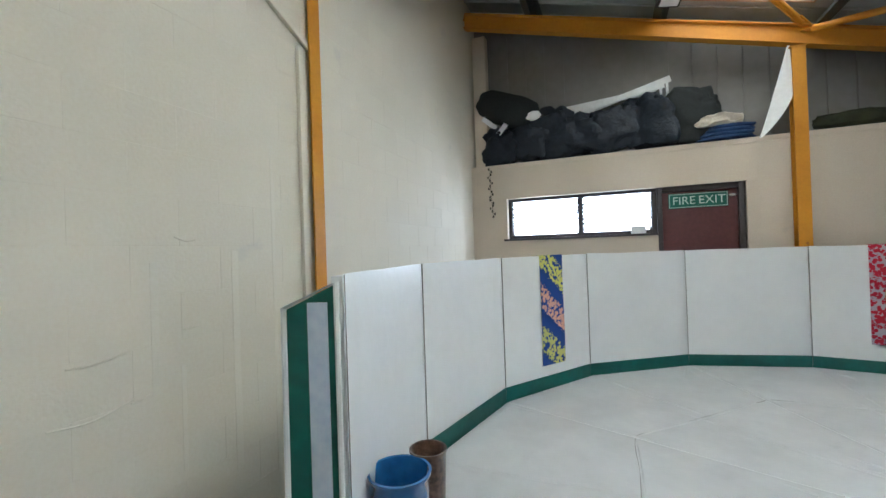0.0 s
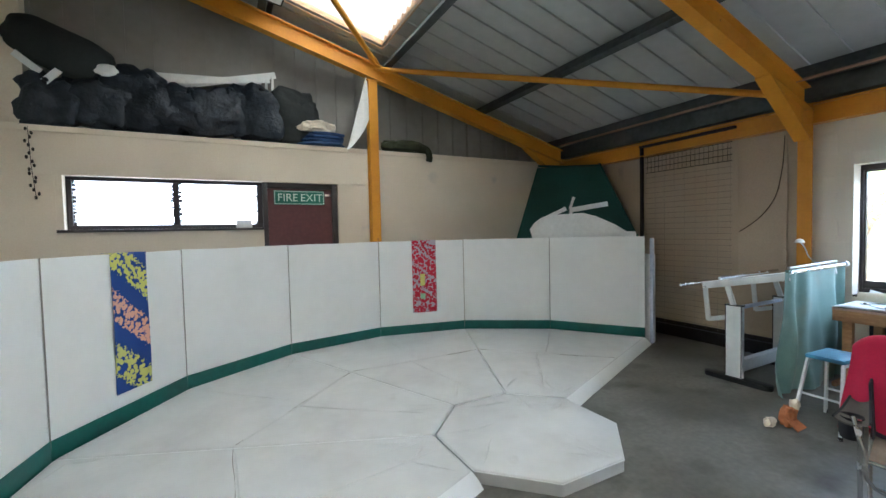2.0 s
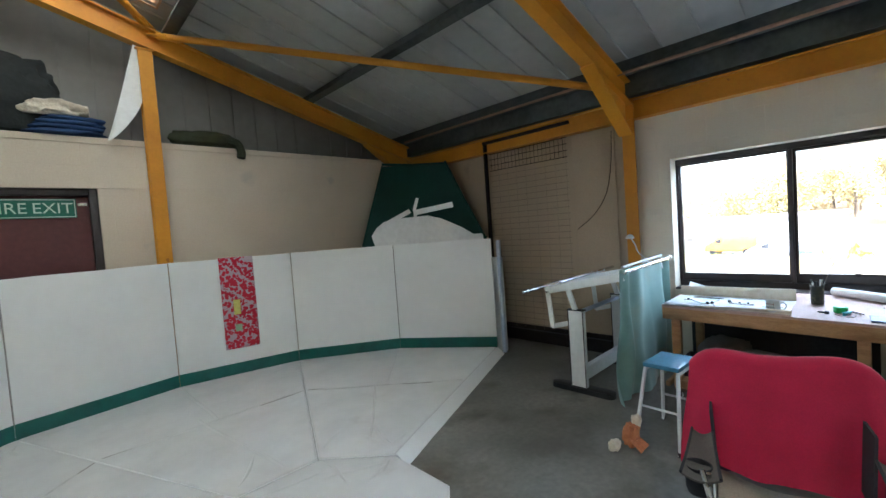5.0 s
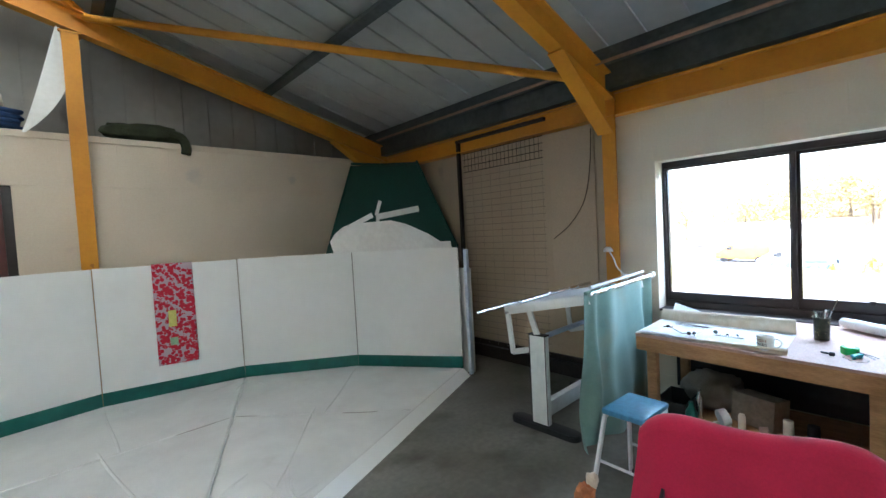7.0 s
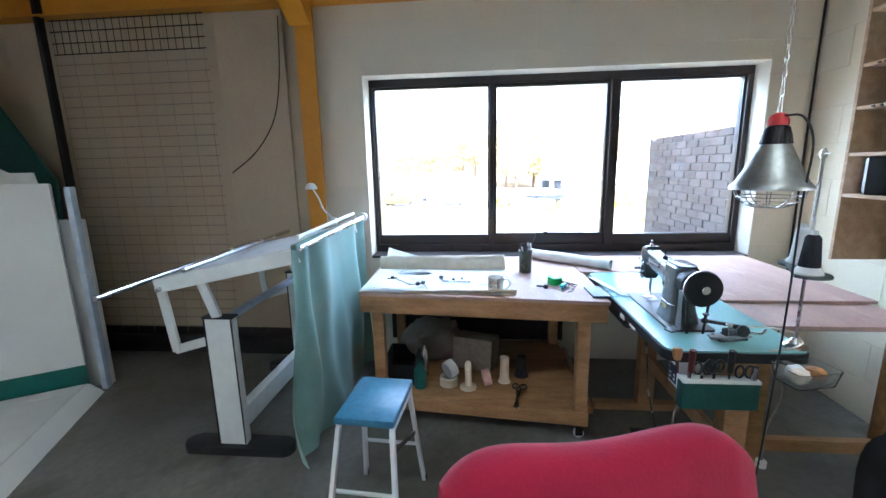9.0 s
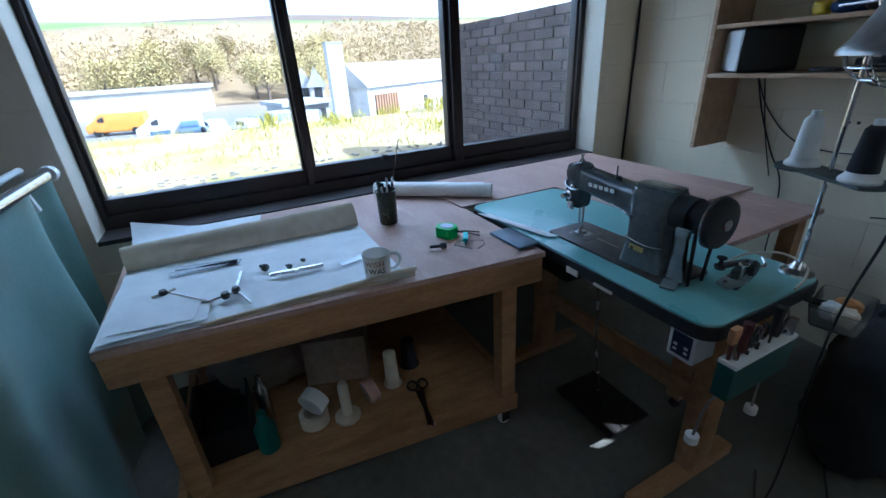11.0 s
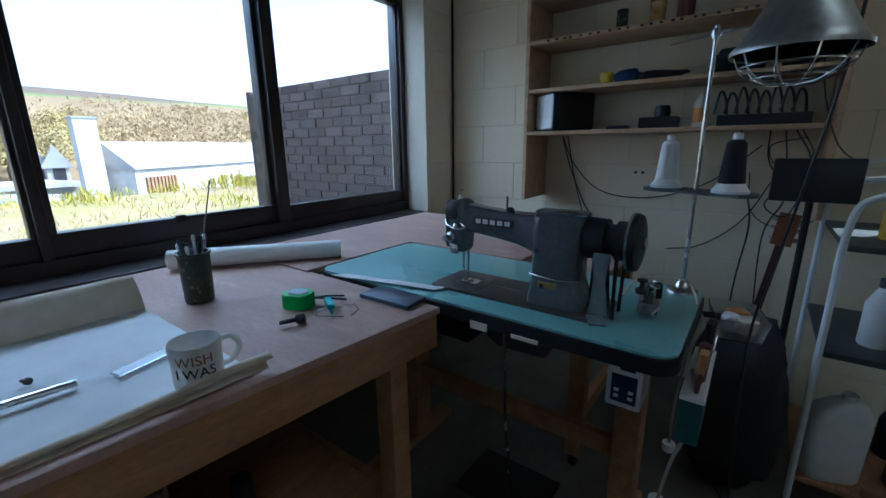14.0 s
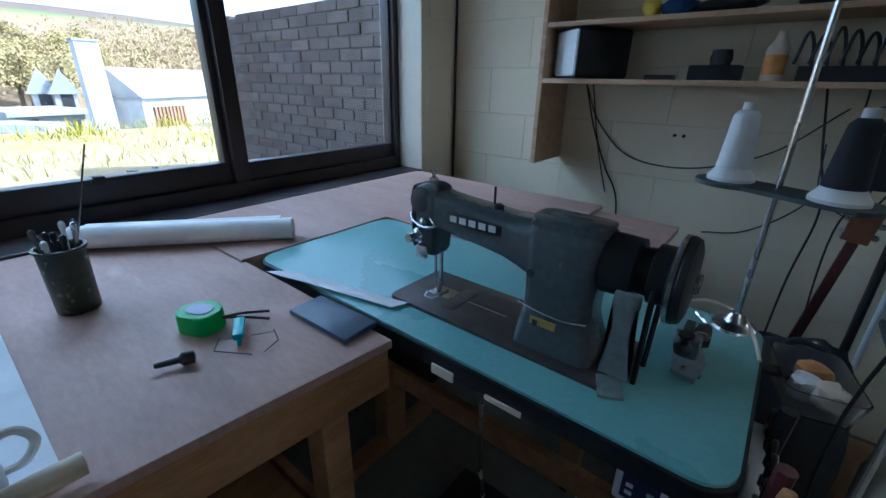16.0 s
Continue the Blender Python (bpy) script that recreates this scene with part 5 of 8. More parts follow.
grid(b, 50, 12, front_curl)
thicken(b, 0.001)
part("front_curl", b, PAPER_CREAM, pc, "cream rolled front edge", smooth=80)
for name, lab, pts, zoff in (("paper_sheet", "pale blue-white pattern sheet near the window", [(5.52, 1.79), (5.50, 1.31), (5.70, 1.29), (5.70, 1.79)], 0.0),
                             ("paper_sheet", "folded pattern pieces stacked at the bench end", [(4.80, 1.75), (4.79, 1.50), (4.95, 1.48), (4.98, 1.74)], 0.009),
                             ("paper_sheet", "cut paper pattern piece on the large sheet", [(4.83, 1.73), (4.80, 1.53), (5.00, 1.50), (5.04, 1.70)], 0.013),
                             ("paper_strip", "white paper strip lying over the table joint", [(4.73, 0.385), (4.715, 0.345), (5.06, 0.425), (5.10, 0.465)], 0.008)):
    c = sum((Vector(p) for p in pts), Vector((0, 0))) / 4
    ps = thing(name, lab, "paper", (c.x, c.y, PZ + zoff), 0, "paper sheets")
    b = B()
    q = [Vector(p) - c for p in pts]
    grid(b, 10, 8, lambda u, v: Vector((*(q[0].lerp(q[1], u).lerp(q[3].lerp(q[2], u), v)), 0.001 + 0.003 * (1 + noise.noise(Vector((u * 4 + c.x * 9, v * 4, 1)))) + (0.07 * max(0, 1 - (u + 1 - v) * 2.2) if zoff == 0.0 else 0))))
    thicken(b, 0.0008)
    part("sheet", b, PAPER, ps, smooth=80)
for a, e, lab in (((5.17, 1.62), (5.16, 1.41), "clear plastic ruler"), ((5.21, 1.60), (5.155, 1.40), "clear plastic ruler"), ((4.96, 0.98), (4.93, 1.10), "clear plastic strip")):
    a, e = Vector((*a, 0)), Vector((*e, 0))
    rl = thing("clear_ruler", lab + " on the pattern paper", "ruler", (a.x, a.y, PZ + 0.010), 0, "rulers")
    b = B()
    beam(b, (0, 0, 0.003), e - a + Vector((0, 0, 0.003)), 0.03, 0.003)
    part("strip", b, glass_material("clear_plastic", (0.9, 0.95, 1.0), 0.1), rl)
# two paper rolls
for k, (a, e, r) in enumerate((((5.655, 0.735), (5.275, 0.275), 0.033), ((5.70, 0.69), (5.36, 0.265), 0.026))):
    a, e = Vector((*a, 0)), Vector((*e, 0))
    tb = thing("paper_roll", "white paper roll lying on the bench", "paper roll", (a.x, a.y, BZ + 0.007), 0, "paper rolls")
    b = B()
    d = (e - a)
    n_ = 20
    ax = d.normalized()
    side = ax.cross(Vector((0, 0, 1)))
    rings = []
    for t_, rr in ((0, r * 0.90), (0, r), (1, r), (1, r * 0.90), (0, r * 0.90)):
        rings.append([b.verts.new(d * t_ + Vector((0, 0, r)) + (side * math.cos(2 * math.pi * q / n_) + Vector((0, 0, 1)) * math.sin(2 * math.pi * q / n_)) * rr) for q in range(n_)])
    for A, C in zip(rings, rings[1:]):
        for q in range(n_):
            b.faces.new((A[q], A[(q + 1) % n_], C[(q + 1) % n_], C[q]))
    part("roll", b, WHITE, tb, smooth=40)
# pen pot
pp = thing("pen_pot", "dark printed tin full of pens and tools", "pen pot", (5.25, 0.81, PZ))
TIN = material("dark_printed_tin", [(0.012, 0.020, 0.015), (0.05, 0.055, 0.03)], 0.4, grain=40, blotch=45, wear=((0.42, 0.38, 0.20), 55, 0.1))
b = B()
lathe(b, [(0.036, 0), (0.038, 0.002), (0.041, 0.135), (0.045, 0.138), (0.045, 0.143), (0.039, 0.143), (0.037, 0.01), (0, 0.01)], 28)
part("tin", b, TIN, pp, smooth=50)
for k in range(9):
    a_ = k * 2.4
    b = B()
    base = Vector((0.012 * math.cos(a_), 0.012 * math.sin(a_), 0.012))
    tip = Vector((0.034 * math.cos(a_), 0.034 * math.sin(a_), random.uniform(0.155, 0.185)))
    tube(b, [base, tip], 0.0045, 7)
    lathe(b, [(0.006, 0), (0.006, 0.012), (0.003, 0.016)], 8, tip - Vector((0, 0, 0.008)))
    part("pen", b, (BLACK, WHITE, PURLIN, STEEL)[k % 4], pp)
b = B()
tube(b, [(0.0, 0.01, 0.01), (0.06, -0.10, 0.33)], 0.0022, 6)
part("knitting_needle", b, STEEL, pp, "long thin steel needle")
# mug with words
MUG_INK = material("rust_ink", [(0.28, 0.09, 0.03), (0.36, 0.13, 0.05)], 0.5)
mg = thing("mug", "white printed mug standing on the paper's edge", "mug", (4.775, 1.015, PZ + 0.012))
b = B()
lathe(b, [(0.036, 0), (0.0405, 0.003), (0.043, 0.079), (0.0415, 0.082), (0.040, 0.079), (0.036, 0.006), (0, 0.006)], 32)
part("cup", b, WHITE, mg, smooth=50)
b = B()
tube(b, curve_pts([(0.0, -0.040, 0.066), (-0.004, -0.062, 0.068), (-0.006, -0.074, 0.046), (-0.004, -0.060, 0.022), (0.0, -0.039, 0.018)], 6), 0.0055, 8)
part("handle", b, WHITE, mg)
for word, z, mt in (("WISH", 0.058, MUG_INK), ("I WAS", 0.035, FRAME)):
    b = B()
    text_mesh(b, word, 0.025, Matrix.Rotation(radians(-27), 4, "Z") @ pose(-0.0, 0, z, 0, 0, 0) @ Matrix(((0, 0, -1, -0.0422), (-1, 0, 0, 0), (0, 1, 0, 0), (0, 0, 0, 1))), 0.0422)
    part("lettering", b, mt, mg, smooth=None)
# tape measure
tm = thing("tape_measure", "bright green tape measure with a black strap", "tape measure", (4.975, 0.672, PZ), 25)
GREENP = material("bright_green_plastic", [(0.02, 0.42, 0.06), (0.03, 0.50, 0.09)], 0.35, grain=30, blotch=12)
b = B()
prism(b, rounded(-0.041, 0.041, -0.034, 0.034, 0.026), 0.0, 0.040, 0.008)
part("case", b, GREENP, tm)
b = B()
prism(b, rounded(-0.027, 0.025, -0.019, 0.019, 0.016), 0.040, 0.0425, 0.001)
part("label", b, PALEBLUE, tm, "pale oval label")
b = B()
box(b, 0.0412, 0.044, -0.012, 0.012, 0.006, 0.024, 0.002)
part("mouth", b, BLACK, tm)
b = B()
tube(b, curve_pts([(-0.038, -0.01, 0.022), (-0.070, -0.035, 0.014), (-0.115, -0.055, 0.006)], 5), 0.003, 6)
tube(b, curve_pts([(-0.038, -0.01, 0.022), (-0.060, -0.045, 0.016), (-0.095, -0.082, 0.006)], 5), 0.003, 6)
part("strap", b, BLACK, tm)
gs = thing("spectacles", "thin wire spectacles folded on the bench", "spectacles", (4.865, 0.635, PZ), 60)
for sx in (-1, 1):
    b = B()
    tube(b, [(sx * 0.026 + 0.020 * math.cos(a_ * math.pi / 10), 0.0 + 0.017 * math.sin(a_ * math.pi / 10), 0.008 + 0.010 * math.sin(a_ * math.pi / 10)) for a_ in range(21)], 0.0011, 5)
    part("rim", b, STEEL, gs)
    b = B()
    tube(b, [(sx * 0.048, 0.0, 0.012), (sx * 0.055, 0.03, 0.006), (sx * 0.01 - 0.02, 0.06, 0.004)], 0.0013, 5)
    part("temple", b, BLACK, gs)
lt = thing("lighter", "turquoise plastic lighter beside the spectacles", "lighter", (4.885, 0.640, PZ), 150)
b = B()
box(b, -0.034, 0.034, -0.010, 0.010, 0.012, 0.026, 0.005)
box(b, -0.034, 0.034, -0.003, 0.003, 0.0, 0.012)
part("case", b, material("turquoise_plastic", [(0.03, 0.42, 0.46), (0.05, 0.5, 0.52)], 0.25, grain=20, blotch=10), lt)
kn = thing("knob_screw", "black plastic knob with a threaded stud", "knob", (4.872, 0.738, PZ), 70)
b = B()
lathe(b, [(0.004, -0.012), (0.011, -0.010), (0.012, 0.008), (0.006, 0.014), (0.005, 0.045), (0.004, 0.05)], 12, (0, 0, 0.012), "x")
part("body", b, BLACK, kn)
ph = thing("phone", "slate blue phone lying at the bench corner", "phone", (4.80, 0.487, PZ), 2)
b = B()
box(b, -0.090, 0.090, -0.042, 0.042, 0.0, 0.012, 0.004)
part("body", b, material("slate_blue_case", [(0.045, 0.075, 0.12), (0.06, 0.095, 0.15)], 0.35, grain=20, blotch=8), ph)
# rod, clamp and bits on the paper
rd = thing("steel_rod", "short steel rod lying on the pattern paper", "rod", (4.954, 1.235, PZ + 0.010), 0)
b = B()
tube(b, [(0.010, 0.083, 0.007), (-0.010, -0.083, 0.007)], 0.007, 10)
part("rod", b, STEEL, rd)
hc = thing("clamp_arm", "jointed steel clamp arm with crocodile clips", "clamp", (4.90, 1.44, PZ + 0.012), 0)
for a, e, r in (((0.10, 0.21, 0.006), (0.125, 0.15, 0.006), 0.006), ((0.115, 0.17, 0.006), (-0.015, 0.055, 0.005), 0.0035), ((-0.015, 0.055, 0.005), (0.0, -0.02, 0.008), 0.0035), ((0.0, -0.02, 0.012), (0.125, -0.04, 0.012), 0.006), ((0.0, -0.02, 0.012), (-0.09, -0.055, 0.004), 0.004)):
    b = B()
    tube(b, [a, e], r, 8)
    part("rod", b, STEEL, hc)
for p in ((0.0, -0.02, 0.014), (0.11, 0.18, 0.010), (-0.01, 0.01, 0.010)):
    b = B()
    lathe(b, [(0.010, -0.010), (0.013, 0.0), (0.010, 0.010)], 10, p)
    part("joint", b, BLACK, hc)
for p, s in (((5.03, 1.33), 0.013), ((5.0, 1.255), 0.009), ((5.03, 1.205), 0.007)):
    sb_ = thing("small_fitting", "small steel fitting on the pattern paper", "fitting", (p[0], p[1], PZ + 0.008), 30, "small fittings")
    b = B()
    lathe(b, [(s * 0.5, -s), (s, -s * 0.8), (s, 0), (s * 0.5, s * 0.3), (s * 0.45, s * 1.6)], 10, (0, 0, s), "x")
    part("body", b, PURLIN, sb_)

# ---- under the bench ----
SZ2 = 0.174
ub = thing("black_crate", "open black plastic crate of oddments on the shelf", "crate", (5.10, 1.60, SZ2))
for q in ((-0.16, 0.16, -0.10, 0.10, 0, 0.008), (-0.16, -0.152, -0.10, 0.10, 0.008, 0.13), (0.152, 0.16, -0.10, 0.10, 0.008, 0.13), (-0.152, 0.152, -0.10, -0.092, 0.008, 0.13), (-0.152, 0.152, 0.092, 0.10, 0.008, 0.13)):
    b = B()
    box(b, *q, 0.002)
    part("panel", b, BLACK, ub)
for name, lab, at, prof, mt in (
        ("spray_can", "slim metal spray can on the bench shelf", (5.08, 1.45), [(0.024, 0), (0.025, 0.16), (0.012, 0.18), (0.012, 0.21), (0, 0.212)], STEEL),
        ("green_bottle", "dark green bottle on the bench shelf", (4.93, 1.46), [(0.036, 0), (0.038, 0.10), (0.016, 0.14), (0.016, 0.17), (0, 0.172)], GREEN),
        ("glue_bottle", "white-capped tube standing on the shelf", (4.93, 1.17), [(0.05, 0), (0.05, 0.012), (0.02, 0.02), (0.021, 0.15), (0.014, 0.17), (0, 0.172)], PAPER_CREAM),
        ("thread_cone", "pale thread cone on the bench shelf", (5.02, 0.95), [(0.04, 0), (0.03, 0.02), (0.026, 0.16), (0.012, 0.165), (0, 0.166)], PAPER_CREAM),
        ("thread_cone", "dark thread cone on the bench shelf", (5.10, 0.84), [(0.045, 0), (0.034, 0.02), (0.03, 0.13), (0.012, 0.135), (0, 0.136)], DARK_CLOTH)):
    o = thing(name, lab, "bottle" if "bottle" in name or "can" in name else "thread cone", (*at, SZ2))
    b = B()
    lathe(b, prof, 20)
    part("body", b, mt, o, smooth=40)
for at, rz, r, w, mt, tilt in (((4.97, 1.29), 20, 0.055, 0.05, PAPER_CREAM, 0), ((4.965, 1.28), 40, 0.052, 0.05, WHITE, 75), ((4.97, 1.06), 10, 0.05, 0.045, material("pink_tape", [(0.55, 0.32, 0.28), (0.62, 0.38, 0.33)], 0.5), 80)):
    o = thing("tape_roll", "roll of tape on the bench shelf", "tape roll", (*at, SZ2 + (0.052 if tilt == 75 else 0.0)), rz, "tape rolls")
    b = B()
    lathe(b, [(r * 0.68, -w / 2), (r, -w / 2), (r, w / 2), (r * 0.68, w / 2), (r * 0.68, -w / 2)], 24)
    bmesh.ops.transform(b, matrix=pose(0, 0, (w / 2 if not tilt else r * 1.0), tilt, 0, 0), verts=b.verts[:])
    part("roll", b, mt, o, smooth=40)
o = thing("cardboard_box", "tilted brown cardboard box on the bench shelf", "box", (5.20, 1.13, SZ2), -18)
b = B()
box(b, -0.09, 0.09, -0.13, 0.13, 0.0, 0.20, 0.004, pose(0, 0, 0.012, 0, 8, 0))
part("carton", b, material("brown_card", [(0.26, 0.20, 0.155), (0.34, 0.27, 0.21)], 0.85, grain=40, blotch=8), o)
o = thing("cloth_bundle", "grey-brown cloth bundle at the back of the shelf", "cloth", (5.35, 1.42, SZ2))
b = B()
lump(b, (0, 0, 0.13), (0.16, 0.20, 0.14), 90, 0.3, 0.15, 4)
part("cloth", b, GREY_CLOTH, o, smooth=60)
o = thing("shears", "black-handled dressmaking shears on the bench shelf", "scissors", (4.86, 0.88, SZ2), 80)
for s in (-1, 1):
    b = B()
    tube(b, [(s * 0.022 + 0.020 * math.cos(a_ * math.pi / 8), -0.09 + 0.028 * math.sin(a_ * math.pi / 8), 0.006) for a_ in range(17)], 0.005, 6)
    part("handle", b, BLACK, o)
    b = B()
    beam(b, (-s * 0.01, -0.06, 0.006 + 0.003 * s), (s * 0.008, 0.14, 0.006 + 0.003 * s), 0.014, 0.003)
    part("blade", b, STEEL, o)
# ---- sewing machine ----
sm = thing("sewing_machine", "old grey enamel industrial sewing machine on the teal table", "sewing machine", (4.47, 0.257, TZ))


def mp_(name, mat, fn, label="", parent=None, smooth=35):
    b = B()
    fn(b)
    return part(name, b, mat, parent or sm, label, smooth)


def loft(b, sections):
    """A body through rounded-rectangle sections: (x, y centre, z centre, half y, half z, corner)."""
    rings = []
    for x, yc, zc, hy, hz, r in sections:
        ring = []
        for cy, cz, a in ((hy - r, hz - r, 0), (-(hy - r), hz - r, 90), (-(hy - r), -(hz - r), 180), (hy - r, -(hz - r), 270)):
            for k in range(5):
                t = radians(a + 90 * k / 4)
                ring.append(b.verts.new((x, yc + cy + r * math.cos(t), zc + cz + r * math.sin(t))))
        rings.append(ring)
    for A, C in zip(rings, rings[1:]):
        n_ = len(A)
        for k in range(n_):
            b.faces.new((A[k], A[(k + 1) % n_], C[(k + 1) % n_], C[k]))
    b.faces.new(rings[0][::-1])
    b.faces.new(rings[-1])


def loft_z(b, sections):
    """The same, upright: (z, x centre, y centre, half x, half y, corner)."""
    rings = []
    for z, xc, yc, hx, hy, r in sections:
        ring = []
        for cx, cy, a in ((hx - r, hy - r, 0), (-(hx - r), hy - r, 90), (-(hx - r), -(hy - r), 180), (hx - r, -(hy - r), 270)):
            for k in range(5):
                t = radians(a + 90 * k / 4)
                ring.append(b.verts.new((xc + cx + r * math.cos(t), yc + cy + r * math.sin(t), z)))
        rings.append(ring)
    for A, C in zip(rings, rings[1:]):
        n_ = len(A)
        for k in range(n_):
            b.faces.new((A[k], A[(k + 1) % n_], C[(k + 1) % n_], C[k]))
    b.faces.new(rings[0][::-1])
    b.faces.new(rings[-1])


def prism_y(b, outline, y0, y1):
    """A flat plate of (x, z) outline between two y."""
    extrude_profile(b, outline, (0, y0, 0), (0, y1, 0), (0, 0, 1))


mp_("bed", BEDPLATE, lambda b: prism(b, rounded(-0.20, 0.305, -0.090, 0.088, 0.012), 0.0, 0.008, 0.002), "dark worn bed plate")
mp_("needle_plate", STEEL, lambda b: (box(b, 0.185, 0.245, -0.022, 0.022, 0.0082, 0.0105, 0.001), box(b, 0.05, 0.185, -0.002, 0.001, 0.0082, 0.0092)), smooth=None)
mp_("slide_plate", BEDPLATE, lambda b: box(b, 0.15, 0.184, -0.05, 0.05, 0.0082, 0.0095, 0.001))
# pillar, rising from a flared foot, and the arm
mp_("pillar", MACHINE, lambda b: loft_z(b, [(0.0085, -0.072, 0.005, 0.074, 0.060, 0.018), (0.03, -0.072, 0.005, 0.073, 0.057, 0.018), (0.060, -0.068, 0.004, 0.066, 0.052, 0.020), (0.080, -0.066, 0.003, 0.063, 0.049, 0.022),
                                         (0.12, -0.065, 0.002, 0.064, 0.049, 0.024), (0.17, -0.066, 0.0, 0.068, 0.050, 0.026), (0.21, -0.067, 0.0, 0.072, 0.051, 0.028), (0.236, -0.067, 0.0, 0.070, 0.046, 0.028), (0.244, -0.067, 0.0, 0.062, 0.036, 0.026)]))
mp_("arm", MACHINE, lambda b: loft(b, [(-0.02, 0, 0.185, 0.048, 0.056, 0.026), (0.02, 0, 0.190, 0.043, 0.047, 0.024), (0.05, 0, 0.194, 0.040, 0.042, 0.021), (0.10, 0, 0.199, 0.037, 0.040, 0.018), (0.16, 0, 0.204, 0.035, 0.039, 0.016), (0.20, 0, 0.208, 0.034, 0.039, 0.016), (0.225, 0, 0.211, 0.034, 0.041, 0.016)]))
mp_("top_cover", MACHINE, lambda b: prism(b, rounded(-0.135, 0.0, -0.036, 0.036, 0.02), 0.2445, 0.250, 0.002), "flat dark cover plate")
mp_("head", MACHINE, lambda b: loft_z(b, [(0.105, 0.248, 0, 0.022, 0.026, 0.010), (0.115, 0.248, 0, 0.027, 0.032, 0.012), (0.18, 0.247, 0, 0.030, 0.036, 0.014), (0.235, 0.246, 0, 0.032, 0.038, 0.016), (0.255, 0.246, 0, 0.026, 0.032, 0.014), (0.262, 0.246, 0, 0.018, 0.024, 0.012)]))
mp_("face_plate", BLACK, lambda b: loft(b, [(0.277, 0, 0.185, 0.030, 0.070, 0.012), (0.283, 0, 0.185, 0.032, 0.072, 0.012), (0.289, 0, 0.185, 0.028, 0.068, 0.012)]))
mp_("take_up_cover", BLACK, lambda b: lathe(b, [(0.010, -0.012), (0.032, -0.010), (0.036, 0.0), (0.032, 0.012), (0.012, 0.018)], 18, (0.255, 0.022, 0.225), "y"), "black round take-up cover")
mp_("tension_disc", STEEL, lambda b: lathe(b, [(0.006, 0.034), (0.015, 0.036), (0.016, 0.042), (0.008, 0.045), (0.007, 0.060), (0.010, 0.062), (0.009, 0.070)], 16, (0.262, 0, 0.150), "y"), "bright tension dial")
mp_("tension_disc", STEEL, lambda b: lathe(b, [(0.005, 0.036), (0.010, 0.038), (0.010, 0.050), (0.004, 0.054)], 14, (0.238, 0, 0.185), "y"))
mp_("thread_guide", STEEL, lambda b: tube(b, curve_pts([(0.225, 0.040, 0.195), (0.20, 0.055, 0.188), (0.225, 0.06, 0.182), (0.26, 0.055, 0.188), (0.275, 0.045, 0.20)], 5), 0.003, 6))
mp_("thread_guide", STEEL, lambda b: box(b, 0.236, 0.264, 0.032, 0.044, 0.10, 0.13, 0.004))
mp_("presser_bar", STEEL, lambda b: (tube(b, [(0.225, 0, 0.11), (0.225, 0, 0.03)], 0.0045, 8), tube(b, [(0.242, 0, 0.11), (0.242, 0, 0.045)], 0.0035, 8)))
mp_("presser_foot", STEEL, lambda b: (box(b, 0.210, 0.236, -0.012, 0.030, 0.012, 0.016, 0.001), beam(b, (0.225, 0, 0.035), (0.222, 0.012, 0.014), 0.008, 0.006), tube(b, [(0.205, 0.032, 0.016), (0.213, 0.05, 0.014), (0.232, 0.05, 0.014), (0.24, 0.032, 0.016)], 0.0015, 5)))
mp_("needle", STEEL, lambda b: tube(b, [(0.238, 0, 0.05), (0.238, 0, 0.012)], [0.0016, 0.0006], 6))
mp_("nose_screw", STEEL, lambda b: lathe(b, [(0.010, 0.262), (0.010, 0.272), (0.004, 0.274), (0.004, 0.285), (0.007, 0.286), (0.007, 0.290)], 10, (0.250, 0.0, 0.0)))
mp_("spool_pin", BLACK, lambda b: (tube(b, [(0.095, 0.0, 0.232), (0.095, 0.0, 0.278)], 0.0025, 6), box(b, 0.075, 0.125, -0.012, 0.012, 0.229, 0.235, 0.002), lathe(b, [(0.010, 0.235), (0.012, 0.244), (0.005, 0.249)], 10, (0.082, 0.005, 0.0))))
# the maker's plate as plain pale bars on black
mp_("name_plate", BLACK, lambda b: box(b, 0.052, 0.182, 0.034, 0.0405, 0.197, 0.219, 0.001), "black name plate")
for k in range(5):
    mp_("name_mark", WHITE, lambda b: box(b, 0.064 + k * 0.023, 0.080 + k * 0.023, 0.0406, 0.0413, 0.2015, 0.2145), smooth=None)
mp_("arm_hole", BLACK, lambda b: lathe(b, [(0.008, 0.0), (0.008, 0.0515), (0.0, 0.052)], 14, (-0.020, 0, 0.150), "y"))
mp_("badge", material("brass_badge", [(0.36, 0.27, 0.07), (0.45, 0.34, 0.10)], 0.5, metal=0.4), lambda b: box(b, -0.080, -0.030, 0.0535, 0.0570, 0.048, 0.070, 0.001), "brass badge", smooth=None)
mp_("badge_mark", BLACK, lambda b: box(b, -0.046, -0.036, 0.0571, 0.0578, 0.053, 0.065), smooth=None)
mp_("base_rib", STEEL, lambda b: tube(b, curve_pts([(0.0, 0.046, 0.085), (-0.04, 0.054, 0.083), (-0.09, 0.055, 0.081), (-0.13, 0.048, 0.085)], 5), 0.003, 6))
wh = mp_("hand_wheel", BLACK, lambda b: lathe(b, [(0.015, -0.262), (0.055, -0.260), (0.066, -0.256), (0.070, -0.246), (0.066, -0.236), (0.054, -0.234), (0.048, -0.230), (0.048, -0.206), (0.040, -0.204), (0.038, -0.185), (0.050, -0.183), (0.052, -0.135), (0.015, -0.132)], 36, (0, 0, 0.190), "x"), "black hand wheel")
